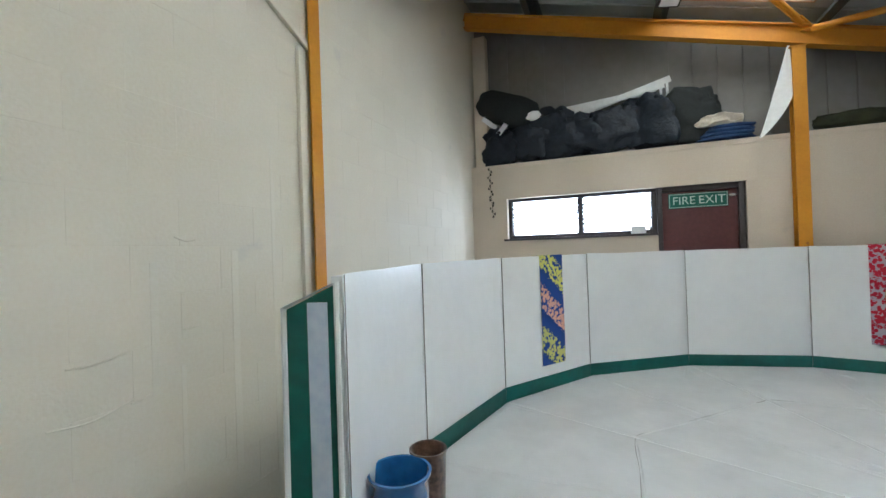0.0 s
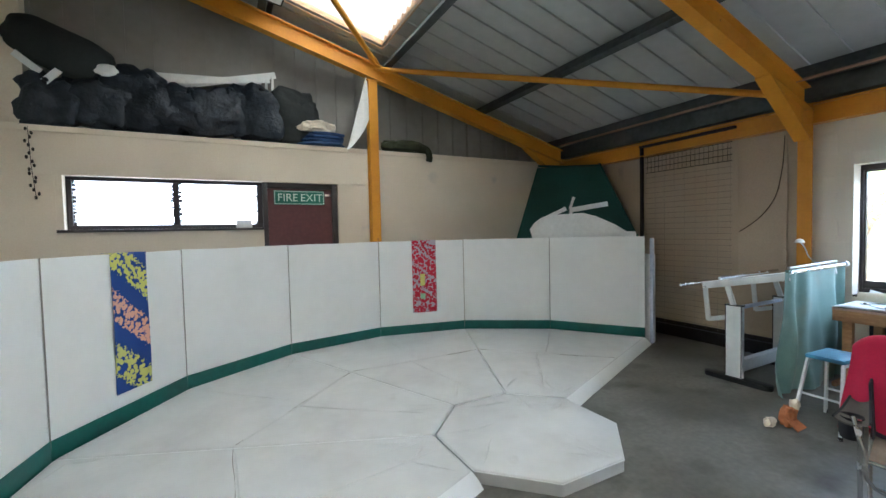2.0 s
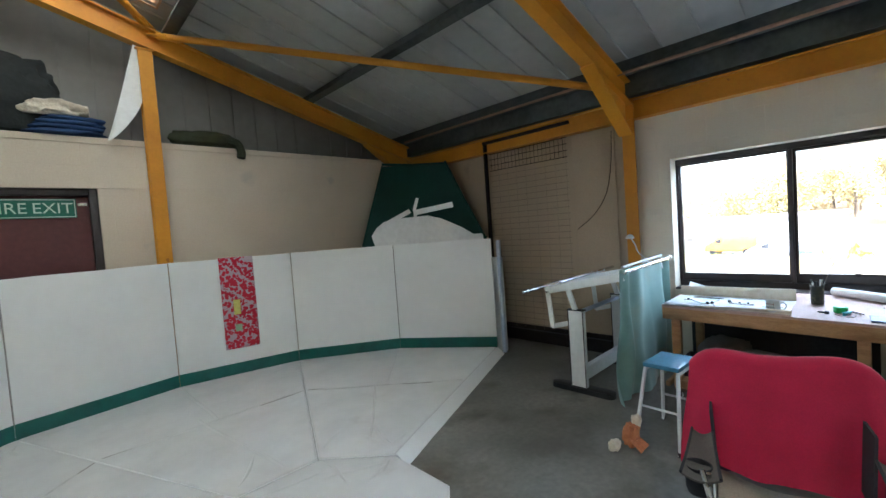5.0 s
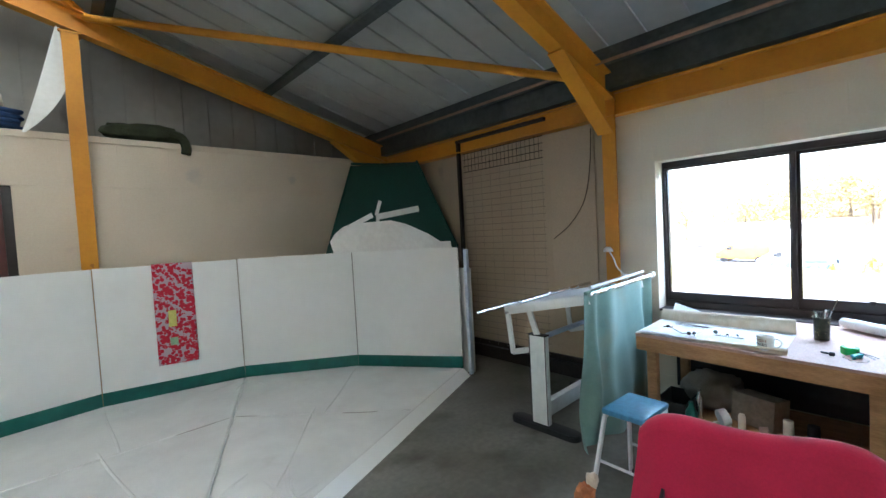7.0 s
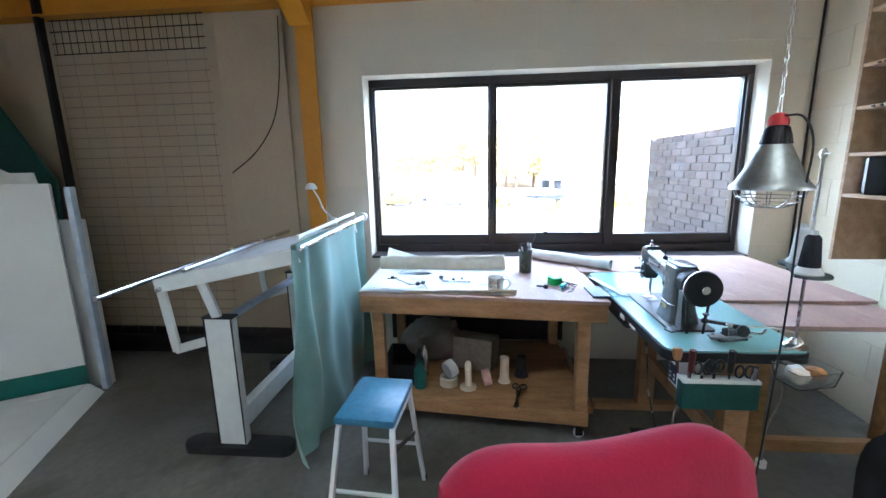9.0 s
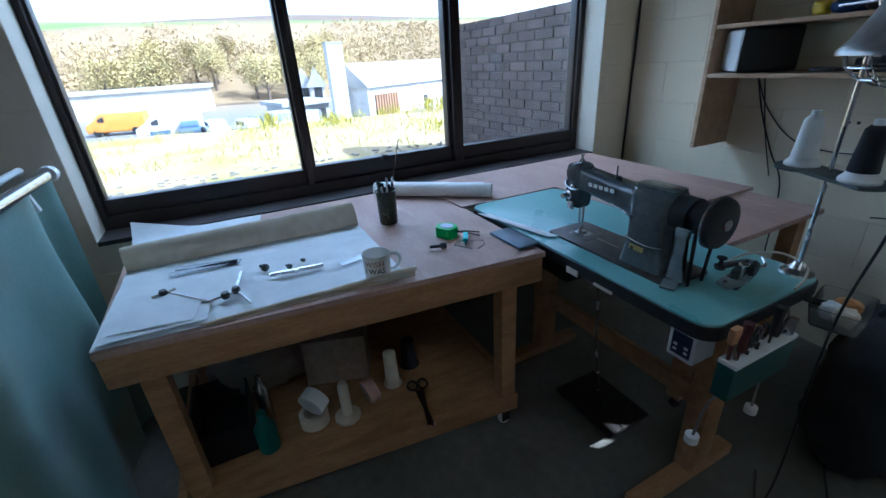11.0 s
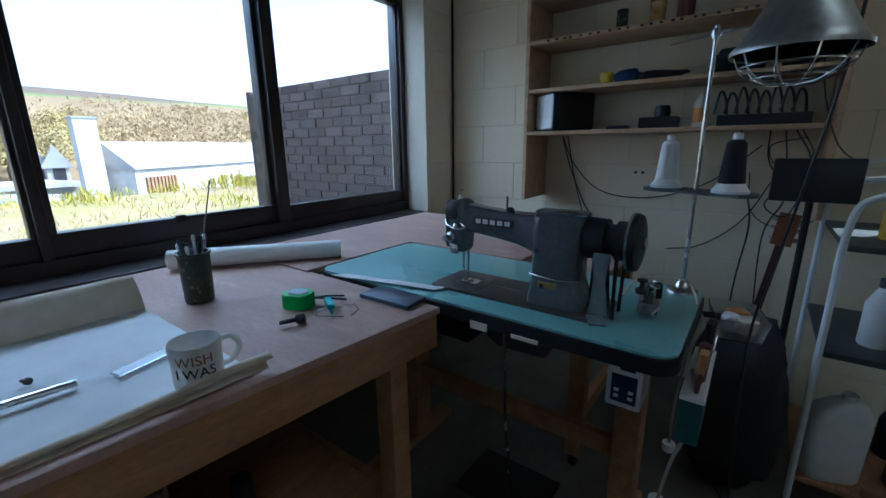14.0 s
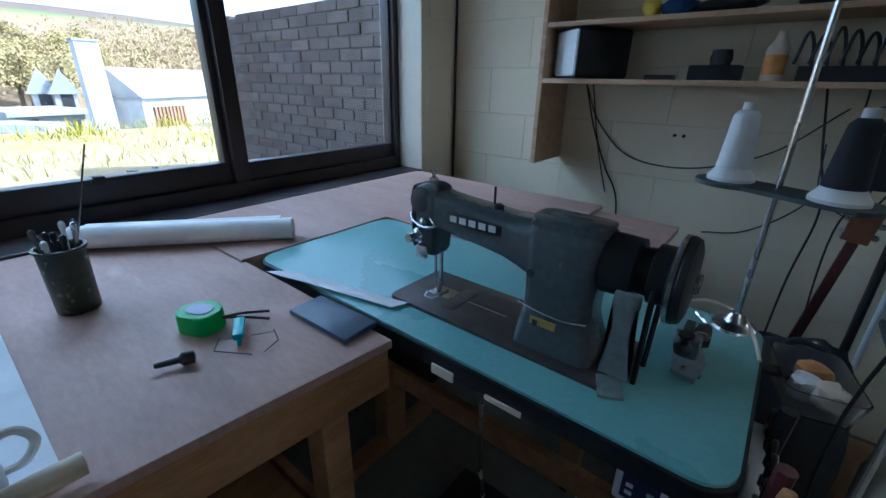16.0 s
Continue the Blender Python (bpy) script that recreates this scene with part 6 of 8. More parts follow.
mp_("wheel_rim", STEEL, lambda b: lathe(b, [(0.066, -0.2335), (0.0705, -0.236), (0.0705, -0.242), (0.068, -0.243)], 36, (0, 0, 0.190), "x"), "bright worn rim", parent=wh)
mp_("wheel_hub", STEEL, lambda b: lathe(b, [(0.014, -0.270), (0.016, -0.268), (0.016, -0.261), (0.0, -0.2605)], 16, (0, 0, 0.190), "x"), parent=wh)
mp_("belt_guard", PALE_GREY, lambda b: (prism_y(b, [(-0.212, 0.012), (-0.162, 0.012), (-0.172, 0.10), (-0.165, 0.160), (-0.202, 0.160), (-0.198, 0.09)], 0.043, 0.051), box(b, -0.205, -0.165, 0.038, 0.052, 0.14, 0.165, 0.004), beam(b, (-0.18, 0.05, 0.008), (-0.20, 0.095, 0.004), 0.04, 0.006, bevel=0.002)), "grey bracket guard")
mp_("belt", BLACK, lambda b: (tube(b, [(-0.218, 0.045, 0.18), (-0.215, 0.03, -0.0)], 0.005, 6), tube(b, [(-0.218, -0.045, 0.18), (-0.215, -0.03, 0.0)], 0.005, 6)))
bw = thing("bobbin_winder", "grey bobbin winder with a chrome arm on the table", "bobbin winder", (4.20, 0.155, TZ), 100)
for q, mt in (((-0.055, 0.055, -0.022, 0.022, 0.0, 0.012), MACHINE), ((-0.05, 0.03, -0.012, 0.012, 0.012, 0.045), MACHINE)):
    b = B()
    box(b, *q, 0.004)
    part("base", b, mt, bw)
b = B()
lathe(b, [(0.02, -0.01), (0.024, 0.0), (0.02, 0.01)], 16, (-0.03, 0.02, 0.04), "y")
part("pulley", b, BLACK, bw)
b = B()
tube(b, curve_pts([(-0.05, 0, 0.03), (-0.09, 0.03, 0.03), (-0.13, 0.01, 0.035)], 5), 0.004, 6)
part("arm", b, STEEL, bw)
b = B()
prism(b, [(-0.075, -0.020), (0.075, -0.026), (0.090, 0.010), (0.030, 0.028), (-0.070, 0.020)], 0.012, 0.020, 0.002)
part("frame_plate", b, PALE_GREY, bw, "pale grey frame plate")
b = B()
beam(b, (-0.06, 0.0, 0.045), (0.10, -0.02, 0.075), 0.016, 0.012, bevel=0.003)
part("lever", b, BLACK, bw, "black lever")
b = B()
lathe(b, [(0.004, 0.0), (0.013, 0.002), (0.015, 0.012), (0.006, 0.018), (0.005, 0.030), (0.012, 0.032), (0.012, 0.036)], 14, (0.095, -0.018, 0.066))
part("knob", b, BLACK, bw)
b = B()
lathe(b, [(0.003, 0.0), (0.003, 0.042), (0.012, 0.043), (0.013, 0.047), (0.003, 0.050)], 12, (0.02, 0.012, 0.02))
part("spindle", b, STEEL, bw)
for k in range(4):
    b = B()
    lathe(b, [(0.005, 0.0), (0.005, 0.004), (0.0, 0.006)], 8, (-0.06 + 0.042 * k, -0.016 + 0.008 * (k % 2), 0.020))
    part("screw", b, STEEL, bw)
lc = thing("table_lead", "pale lead looping round the thread stand's foot", "cable", (4.17, 0.02, TZ))
b = B()
tube(b, curve_pts([(0.10, 0.10, 0.006), (0.09, 0.02, 0.030), (0.04, -0.07, 0.034), (-0.03, -0.075, 0.020), (-0.06, -0.02, 0.008), (-0.075, 0.06, 0.005)], 7), 0.0034, 7)
part("cord", b, PAPER_CREAM, lc)
# control box below the table
cb = thing("motor_controller", "pale grey motor control box under the table", "control box", (4.20, 0.31, 0.628))
cb.scale = (0.79, 0.79, 0.79)
b = B()
box(b, -0.05, 0.05, -0.07, 0.05, 0.0, 0.18, 0.008)
part("case", b, WHITE, cb)
b = B()
box(b, -0.038, 0.034, 0.0505, 0.054, 0.02, 0.11, 0.001)
part("panel", b, material("navy_panel", [(0.012, 0.025, 0.07), (0.018, 0.035, 0.09)], 0.4), cb, "navy button panel", smooth=None)
b = B()
box(b, -0.030, 0.012, 0.0505, 0.0535, 0.125, 0.165, 0.001)
part("display", b, BLACK, cb, smooth=None)
for x, z in ((-0.022, 0.04), (0.018, 0.04), (-0.022, 0.06), (0.018, 0.06)):
    b = B()
    box(b, x - 0.007, x + 0.007, 0.0542, 0.0565, z - 0.005, z + 0.005, 0.001)
    part("button", b, WHITE, cb, smooth=None)
b = B()
box(b, -0.02, 0.02, -0.05, 0.02, 0.18, 0.186)
part("bracket", b, RUST, cb)

# ---- thread stand ----
ts = thing("thread_stand", "steel thread stand with a grey double plate", "thread stand", (4.147, -0.035, TZ))
b = B()
lathe(b, [(0.042, 0), (0.040, 0.006), (0.022, 0.016), (0.014, 0.03), (0.010, 0.034), (0.0, 0.034)], 24)
part("foot", b, STEEL, ts)
b = B()
tube(b, [(0, 0, 0.02), (0, 0, 0.70)], 0.0055, 10)
part("pole", b, STEEL, ts)
b = B()
prism(b, [(0.075 + 0.062 * math.cos(radians(a_)), -0.028 + 0.062 * math.sin(radians(a_))) for a_ in range(-70, 111, 15)] + [(-0.08 + 0.062 * math.cos(radians(a_)), 0.05 + 0.062 * math.sin(radians(a_))) for a_ in range(110, 291, 15)], 0.285, 0.293, 0.002)
part("plate", b, PURLIN, ts, "grey spool plate")
b = B()
tube(b, [(-0.11, 0.06, 0.68), (0.11, -0.06, 0.68)], 0.003, 6)
part("guide_arm", b, STEEL, ts)
b = B()
lathe(b, [(0.010, -0.012), (0.012, 0.0), (0.010, 0.012)], 10, (0, 0, 0.68))
part("clamp", b, STEEL, ts)
for nm, lab, at, mt in (("thread_cone", "cone of white thread on the stand", (4.225, -0.066), WHITE), ("thread_cone", "cone of black thread on the stand", (4.067, 0.017), DARK_CLOTH)):
    cn_ = thing(nm, lab, "thread cone", (*at, TZ + 0.293), 0, "thread cones")
    b = B()
    lathe(b, [(0.041, 0.0), (0.041, 0.006), (0.032, 0.018), (0.030, 0.024), (0.0, 0.024)], 28)
    part("cone_foot", b, WHITE, cn_, "white plastic cone base")
    b = B()
    prof = [(0.0295, 0.0242)]
    for k in range(22):
        prof += [(0.0298 - 0.0004 * k + 0.0006 * (k % 2), 0.026 + 0.0045 * k)]
    prof += [(0.014, 0.130), (0.0, 0.130)]
    lathe(b, prof, 28)
    part("thread", b, mt, cn_, smooth=60)
    b = B()
    lathe(b, [(0.011, 0.1302), (0.0105, 0.144), (0.008, 0.145), (0.008, 0.1302)], 16)
    part("cone_tip", b, WHITE, cn_)
tb_ = thing("plastic_tub", "clear plastic tub of oddments at the table end", "tub", (4.01, 0.02, 0.752), 12)
tb_.scale = (0.68, 0.72, 0.64)
b = B()
loft_z(b, [(0.0, 0, 0, 0.07, 0.10, 0.02), (0.085, 0, 0, 0.085, 0.115, 0.025), (0.0852, 0, 0, 0.081, 0.111, 0.024), (0.004, 0, 0, 0.066, 0.096, 0.018)])
part("tub", b, glass_material("cloudy_plastic", (0.94, 0.96, 0.96), 0.25), tb_, smooth=40)
for k, (x, y, mt) in enumerate(((-0.01, -0.04, material("orange_oddment", [(0.45, 0.20, 0.06), (0.55, 0.26, 0.09)], 0.6)), (0.02, 0.03, WHITE), (-0.02, 0.05, PAPER_CREAM))):
    b = B()
    lump(b, (x, y, 0.05), (0.04, 0.035, 0.035), 120 + k, 0.3, 0, 3)
    part("oddment", b, mt, tb_)
b = B()
box(b, 0.05, 0.11, -0.02, 0.02, 0.05, 0.06)
part("bracket", b, RUST, tb_)
th = thing("tool_rack", "canvas tool pocket with scissors and brushes on the table end", "tool rack", (4.07, 0.25, 0.62))
b = B()
box(b, -0.03, 0.014, -0.12, 0.14, 0.0, 0.10, 0.006)
part("pocket", b, GREEN_DARK, th)
b = B()
box(b, -0.032, 0.014, -0.12, 0.14, 0.10, 0.112, 0.003)
part("hem", b, WHITE, th)
for k, (y, h, mt, nm) in enumerate(((0.11, 0.22, MAROON, "screwdriver"), (0.07, 0.17, BLACK, "scissor_handle"), (0.03, 0.18, BLACK, "scissor_handle"), (-0.02, 0.22, BLACK, "screwdriver"), (-0.07, 0.16, BLACK, "scissor_handle"), (-0.10, 0.16, STEEL, "seam_ripper"))):
    b = B()
    if nm == "scissor_handle":
        for s in (-1, 1):
            tube(b, [(-0.012, y + s * 0.016 + 0.014 * math.cos(a_ * math.pi / 8), h - 0.02 + 0.022 * math.sin(a_ * math.pi / 8)) for a_ in range(17)], 0.004, 6)
        tube(b, [(-0.012, y, h - 0.05), (-0.012, y, 0.02)], 0.005, 6)
    else:
        tube(b, [(-0.012, y, 0.02), (-0.014, y, h - 0.09), (-0.016, y, h - 0.08), (-0.018, y, h)], [0.003, 0.003, 0.010, 0.012], 8)
    part(nm, b, mt, th)
bh = thing("paint_brush", "bristle brush with a red handle hanging at the table end", "brush", (4.055, 0.405, 0.735), 0)
bh.scale = (0.62, 0.62, 0.62)
b = B()
tube(b, [(0, 0, 0.03), (-0.004, 0.01, 0.11)], [0.007, 0.011], 8)
part("handle", b, MAROON, bh, "red handle")
b = B()
loft_z(b, [(0.11, -0.004, 0.01, 0.010, 0.018, 0.006), (0.15, -0.006, 0.012, 0.013, 0.026, 0.008), (0.18, -0.008, 0.015, 0.012, 0.024, 0.008)])
part("bristles", b, material("bristle", [(0.36, 0.18, 0.07), (0.48, 0.26, 0.11)], 0.9, grain=200, blotch=20), bh)
for a, pts in (((4.11, 0.06, 0.776), [(0, 0, 0), (0.0, -0.05, -0.12), (0.01, -0.02, -0.28), (0.01, -0.02, -0.42)]), ((4.07, 0.36, 0.78), [(0, 0, 0), (-0.02, 0.01, -0.10), (0.01, 0.03, -0.2), (0.03, 0.02, -0.34)])):
    wr = thing("hanging_cable", "pale cable hanging from the table end", "cable", a, 0, "hanging cables")
    b = B()
    tube(b, curve_pts(pts, 6), 0.004, 6)
    part("cord", b, GREY_CLOTH, wr)
    b = B()
    lathe(b, [(0.010, -0.015), (0.018, -0.012), (0.018, 0.012), (0.010, 0.015)], 12, pts[-1])
    part("plug", b, WHITE, wr)

# ---- heat lamp on a chain ----
hl = thing("heat_lamp", "hanging heat lamp with a metal shade, red cap and wire guard", "lamp", (3.99, 0.22, 1.3525))
hl.scale = (0.85, 0.85, 0.85)
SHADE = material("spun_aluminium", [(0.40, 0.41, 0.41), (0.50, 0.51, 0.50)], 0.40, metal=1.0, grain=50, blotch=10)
b = B()
lathe(b, [(0.118, 0.052), (0.124, 0.050), (0.124, 0.060), (0.108, 0.078), (0.085, 0.12), (0.062, 0.17), (0.045, 0.205), (0.043, 0.205), (0.060, 0.168), (0.083, 0.118), (0.106, 0.076), (0.118, 0.060), (0.118, 0.052)], 36)
part("shade", b, SHADE, hl, smooth=50)
b = B()
lathe(b, [(0.046, 0.206), (0.044, 0.235), (0.034, 0.262), (0.028, 0.268), (0, 0.268)], 24)
for k in range(16):
    a_ = k * math.pi / 8
    beam(b, (0.046 * math.cos(a_), 0.046 * math.sin(a_), 0.208), (0.033 * math.cos(a_), 0.033 * math.sin(a_), 0.262), 0.005, 0.006)
part("neck", b, BLACK, hl, "black ribbed neck")
b = B()
lathe(b, [(0.031, 0.2685), (0.032, 0.285), (0.024, 0.305), (0.010, 0.312), (0, 0.312)], 20)
part("cap", b, material("red_plastic", [(0.55, 0.02, 0.02), (0.65, 0.03, 0.03)], 0.4), hl, "red plastic cap")
b = B()
lathe(b, [(0.02, 0.20), (0.03, 0.15), (0.05, 0.10), (0.052, 0.08), (0.03, 0.068), (0, 0.066)], 20)
part("bulb", b, material("frosted_bulb", [(0.6, 0.5, 0.3), (0.7, 0.58, 0.36)], 0.3), hl, "amber bulb")
for k in range(10):
    a_ = k * math.pi / 5
    b = B()
    tube(b, curve_pts([(0.112 * math.cos(a_), 0.112 * math.sin(a_), 0.052), (0.095 * math.cos(a_), 0.095 * math.sin(a_), 0.015), (0.05 * math.cos(a_), 0.05 * math.sin(a_), -0.012), (0.015 * math.cos(a_), 0.015 * math.sin(a_), -0.015)], 4), 0.0018, 5)
    part("guard_wire", b, STEEL, hl)
for r, z in ((0.102, 0.025), (0.075, 0.0), (0.02, -0.015)):
    b = B()
    tube(b, [(r * math.cos(a_ * math.pi / 12), r * math.sin(a_ * math.pi / 12), z) for a_ in range(25)], 0.0020, 5)
    part("guard_ring", b, STEEL, hl)
b = B()
zz = 0.312
k = 0
while zz < 2.44:
    for s in (-1, 1):
        tube(b, [(s * 0.006 * (k % 2), s * 0.006 * ((k + 1) % 2), zz), (s * 0.007 * (k % 2), s * 0.007 * ((k + 1) % 2), zz + 0.016), (s * 0.003 * (k % 2), s * 0.003 * ((k + 1) % 2), zz + 0.030)], 0.0016, 4)
    zz += 0.028
    k += 1
part("chain", b, STEEL, hl)["kind"] = "stuff"
b = B()
tube(b, curve_pts([(-0.02, 0, 0.30), (-0.07, -0.03, 0.29), (-0.10, -0.05, 0.20), (-0.09, -0.05, 0.0), (-0.05, -0.08, -0.35), (-0.01, -0.10, -0.70), (-0.03, -0.05, -1.30), (0.02, 0.02, -1.58)], 6), 0.0036, 7)
part("flex", b, BLACK, hl, "black power flex")

# ---- shelf unit on the south wall ----
su = thing("wall_shelves", "pine wall shelves against the painted blocks", "shelves", (4.4, -1.1, 0))


def wp(name, mat, parent, fn, label="", smooth=30):
    b = B()
    fn(b)
    bmesh.ops.translate(b, verts=b.verts[:], vec=-parent.matrix_world.translation)
    return part(name, b, mat, parent, label, smooth)


SY0, SY1 = -1.095, -0.82
for x0, x1 in ((5.035, 5.055), (3.80, 3.82)):
    wp("side", PINE_X, su, lambda b: box(b, x0, x1, SY0, SY1, 0.94, 2.45, 0.002))
for z in (1.30, 1.51, 1.74, 1.945, 2.2):
    wp("shelf", PINE_X, su, lambda b: box(b, 3.821, 5.034, SY0, SY1 - 0.002, z - 0.018, z, 0.002))
for z in (1.94, 1.738):
    for k in range(26):
        x = 4.94 - 0.042 * k + random.uniform(-0.012, 0.012)
        wp("hook", BLACK, su, lambda b: box(b, x - 0.006, x + 0.006, SY1 - 0.0015, SY1 + 0.006, z - 0.012, z - 0.004))
for x, z in ((4.50, 1.086), (4.535, 1.086)):
    o = thing("wall_plug", "dark fixing hole plug in the wall", "wall plug", (x, -1.098, z), 0, "wall plugs")
    b = B()
    lathe(b, [(0.007, 0.0), (0.007, 0.006), (0.0, 0.007)], 10, (0, 0, 0), "y")
    part("plug", b, BLACK, o)
# loudspeaker
o = thing("loudspeaker", "black loudspeaker with a pale side on the shelf", "loudspeaker", (4.88, -0.945, 1.30), 52)
b = B()
loft(b, [(-0.12, 0, 0.095, 0.08, 0.092, 0.02), (0.05, 0, 0.095, 0.10, 0.094, 0.02), (0.118, 0, 0.095, 0.092, 0.092, 0.015)])
part("cabinet", b, BLACK, o)
b = B()
loft(b, [(0.1185, 0, 0.095, 0.085, 0.085, 0.015), (0.124, 0, 0.095, 0.080, 0.080, 0.015)])
part("grille", b, WHITE_STEEL, o, "pale front panel")
for x, w, d, h, lab, mt in ((4.60, 0.10, 0.07, 0.018, "flat black device on the shelf", BLACK), (4.42, 0.16, 0.09, 0.05, "black camera bag on the shelf", DARK_CLOTH)):
    o = thing("device", lab, "device", (x, -0.93, 1.30))
    b = B()
    box(b, -w / 2, w / 2, -d / 2, d / 2, 0, h, 0.006)
    part("case", b, mt, o)
    if h > 0.03:
        b = B()
        lathe(b, [(0.03, 0.0), (0.036, 0.02), (0.03, 0.05), (0, 0.052)], 16, (-0.01, 0, h))
        part("lens", b, BLACK, o)
o = thing("bottle", "orange-labelled clear bottle on the shelf", "bottle", (4.255, -0.93, 1.30))
b = B()
lathe(b, [(0.03, 0), (0.032, 0.01), (0.032, 0.10), (0.014, 0.13), (0.013, 0.15), (0, 0.15)], 20)
part("body", b, PAPER_CREAM, o, smooth=50)
b = B()
lathe(b, [(0.0325, 0.02), (0.0325, 0.08)], 20)
part("label", b, material("orange_label", [(0.60, 0.25, 0.05), (0.68, 0.32, 0.08)], 0.5), o, "orange label")
o = thing("jack_rack", "black rack of plugs and cables on the shelf", "rack", (4.03, -0.93, 1.30))
b = B()
box(b, -0.15, 0.16, -0.05, 0.05, 0, 0.045, 0.004)
part("bar", b, BLACK, o)
for k in range(8):
    b = B()
    x = -0.13 + 0.037 * k
    tube(b, curve_pts([(x, 0, 0.045), (x + 0.01, 0.01, 0.11), (x + 0.03, 0.03, 0.13 + 0.01 * (k % 3)), (x + 0.045, 0.04, 0.05)], 5), 0.005, 6)
    part("plug_lead", b, BLACK, o)
# upper shelf things
AMBER = material("amber_jar", [(0.38, 0.20, 0.07), (0.48, 0.30, 0.13)], 0.25, grain=30, blotch=30, coat=0.4)
for x, z, lab, mt, prof in ((4.62, 1.74, "amber jar with a dark lid on the shelf", TIN, [(0.024, 0), (0.025, 0.07), (0.022, 0.075), (0.024, 0.078), (0.024, 0.09), (0, 0.09)]),
                            (4.47, 1.74, "small amber jar on the shelf", AMBER, [(0.032, 0), (0.033, 0.09), (0.030, 0.095), (0.032, 0.10), (0.032, 0.112), (0, 0.112)]),
                            (4.36, 1.74, "red printed tin on the shelf", MAROON, [(0.034, 0), (0.034, 0.115), (0, 0.116)])):
    o = thing("jar", lab, "jar", (x, -0.92, z), 0, "jars on the shelf")
    b = B()
    lathe(b, prof, 20)
    part("body", b, mt, o, smooth=40)
    b = B()
    lathe(b, [(prof[-2][0] + 0.001, prof[-2][1] - 0.015), (prof[-2][0] + 0.001, prof[-2][1] + 0.002), (0, prof[-2][1] + 0.003)], 20)
    part("lid", b, MAROON if mt is AMBER else BLACK, o)
for x, y, s, mt, lab in ((4.66, -0.89, (0.03, 0.03, 0.03), material("yellow_plastic", [(0.6, 0.45, 0.02), (0.7, 0.52, 0.04)], 0.4), "yellow toy block"), (4.57, -0.90, (0.06, 0.05, 0.03), BLUE_CLOTH, "blue rag"), (4.43, -0.90, (0.10, 0.05, 0.02), BLACK, "black strap"), (4.14, -0.90, (0.11, 0.06, 0.05), GREY_BAG, "dark cable bundle"), (3.95, -0.9, (0.06, 0.05, 0.05), DARK_CLOTH, "dark cloth")):
    o = thing("oddment", lab + " on the shelf", "oddment", (x, y, 1.51), 0, "oddments on the shelf")
    b = B()
    lump(b, (0, 0, s[2] * 0.92), s, x * 7, 0.35, 0.12, 3)
    part("body", b, mt, o, smooth=60)
hd = thing("headphones", "black headphones hanging high on the shelf end", "headphones", (3.93, -0.80, 1.86))
b = B()
tube(b, [(0.085 * math.cos(a_ * math.pi / 10), 0, 0.06 + 0.085 * math.sin(a_ * math.pi / 10)) for a_ in range(21)], 0.010, 8)
part("band", b, BLACK, hd)
for s in (-1, 1):
    b = B()
    lathe(b, [(0.01, -0.02), (0.04, -0.018), (0.042, 0.01), (0.02, 0.02)], 18, (s * 0.08, 0, 0.0), "x")
    part("ear_cup", b, BLACK, hd)
# cables on the wall
for pts, r in (([(4.93, -1.06, 1.28), (4.86, -1.085, 1.12), (4.70, -1.085, 0.98), (4.45, -1.085, 0.96), (4.20, -1.08, 1.05), (4.02, -1.08, 1.22)], 0.005),
               ([(4.93, -1.06, 1.28), (4.88, -1.08, 1.10), (4.80, -1.085, 0.92), (4.72, -1.085, 0.76), (4.70, -1.08, 0.4)], 0.006),
               ([(4.90, -1.06, 1.28), (4.85, -1.085, 1.02), (4.78, -1.085, 0.80)], 0.005),
               ([(4.35, -1.085, 0.70), (4.20, -1.085, 0.74), (4.05, -1.085, 0.88), (3.95, -1.08, 1.10)], 0.005),
               ([(4.05, -1.08, 1.10), (4.02, -1.085, 0.92), (3.90, -1.085, 0.85), (3.80, -1.08, 0.90)], 0.004),
               ([(3.95, -0.95, 1.28), (3.93, -0.90, 1.10), (3.98, -0.88, 0.98), (3.90, -0.86, 0.95), (3.86, -0.88, 1.15), (3.92, -0.9, 1.28)], 0.005),
               ([(4.00, -0.95, 1.28), (3.99, -0.90, 1.16), (3.92, -0.86, 1.02), (3.97, -0.86, 0.85), (3.95, -0.9, 0.45), (3.90, -0.8, 0.02)], 0.005),
               ([(3.90, -0.92, 1.28), (3.86, -0.86, 1.18), (3.96, -0.84, 1.14), (3.99, -0.86, 1.22), (3.88, -0.9, 1.25)], 0.004),
               ([(3.88, -0.95, 1.6), (3.86, -0.84, 1.40), (3.80, -0.80, 1.22), (3.72, -0.82, 1.15)], 0.004),
               ([(4.10, -0.95, 1.28), (4.06, -0.88, 1.08), (4.02, -0.86, 0.90), (4.04, -0.9, 0.60), (4.05, -0.9, 0.01)], 0.006)):
    o = thing("cable", "black cable looping down the wall", "cable", pts[0], 0, "wall cables")
    b = B()
    tube(b, curve_pts([Vector(p) - Vector(pts[0]) for p in pts], 7), r * 0.62, 6)
    part("cord", b, BLACK, o)
# pipe in the room's corner
o = thing("corner_pipe", "dark thin pipe running up the room's corner", "pipe", (XR - 0.02, YS + 0.025, 0))
b = B()
tube(b, [(0, 0, 0), (0, 0, 2.9)], 0.007, 8)
part("pipe", b, RUST, o)

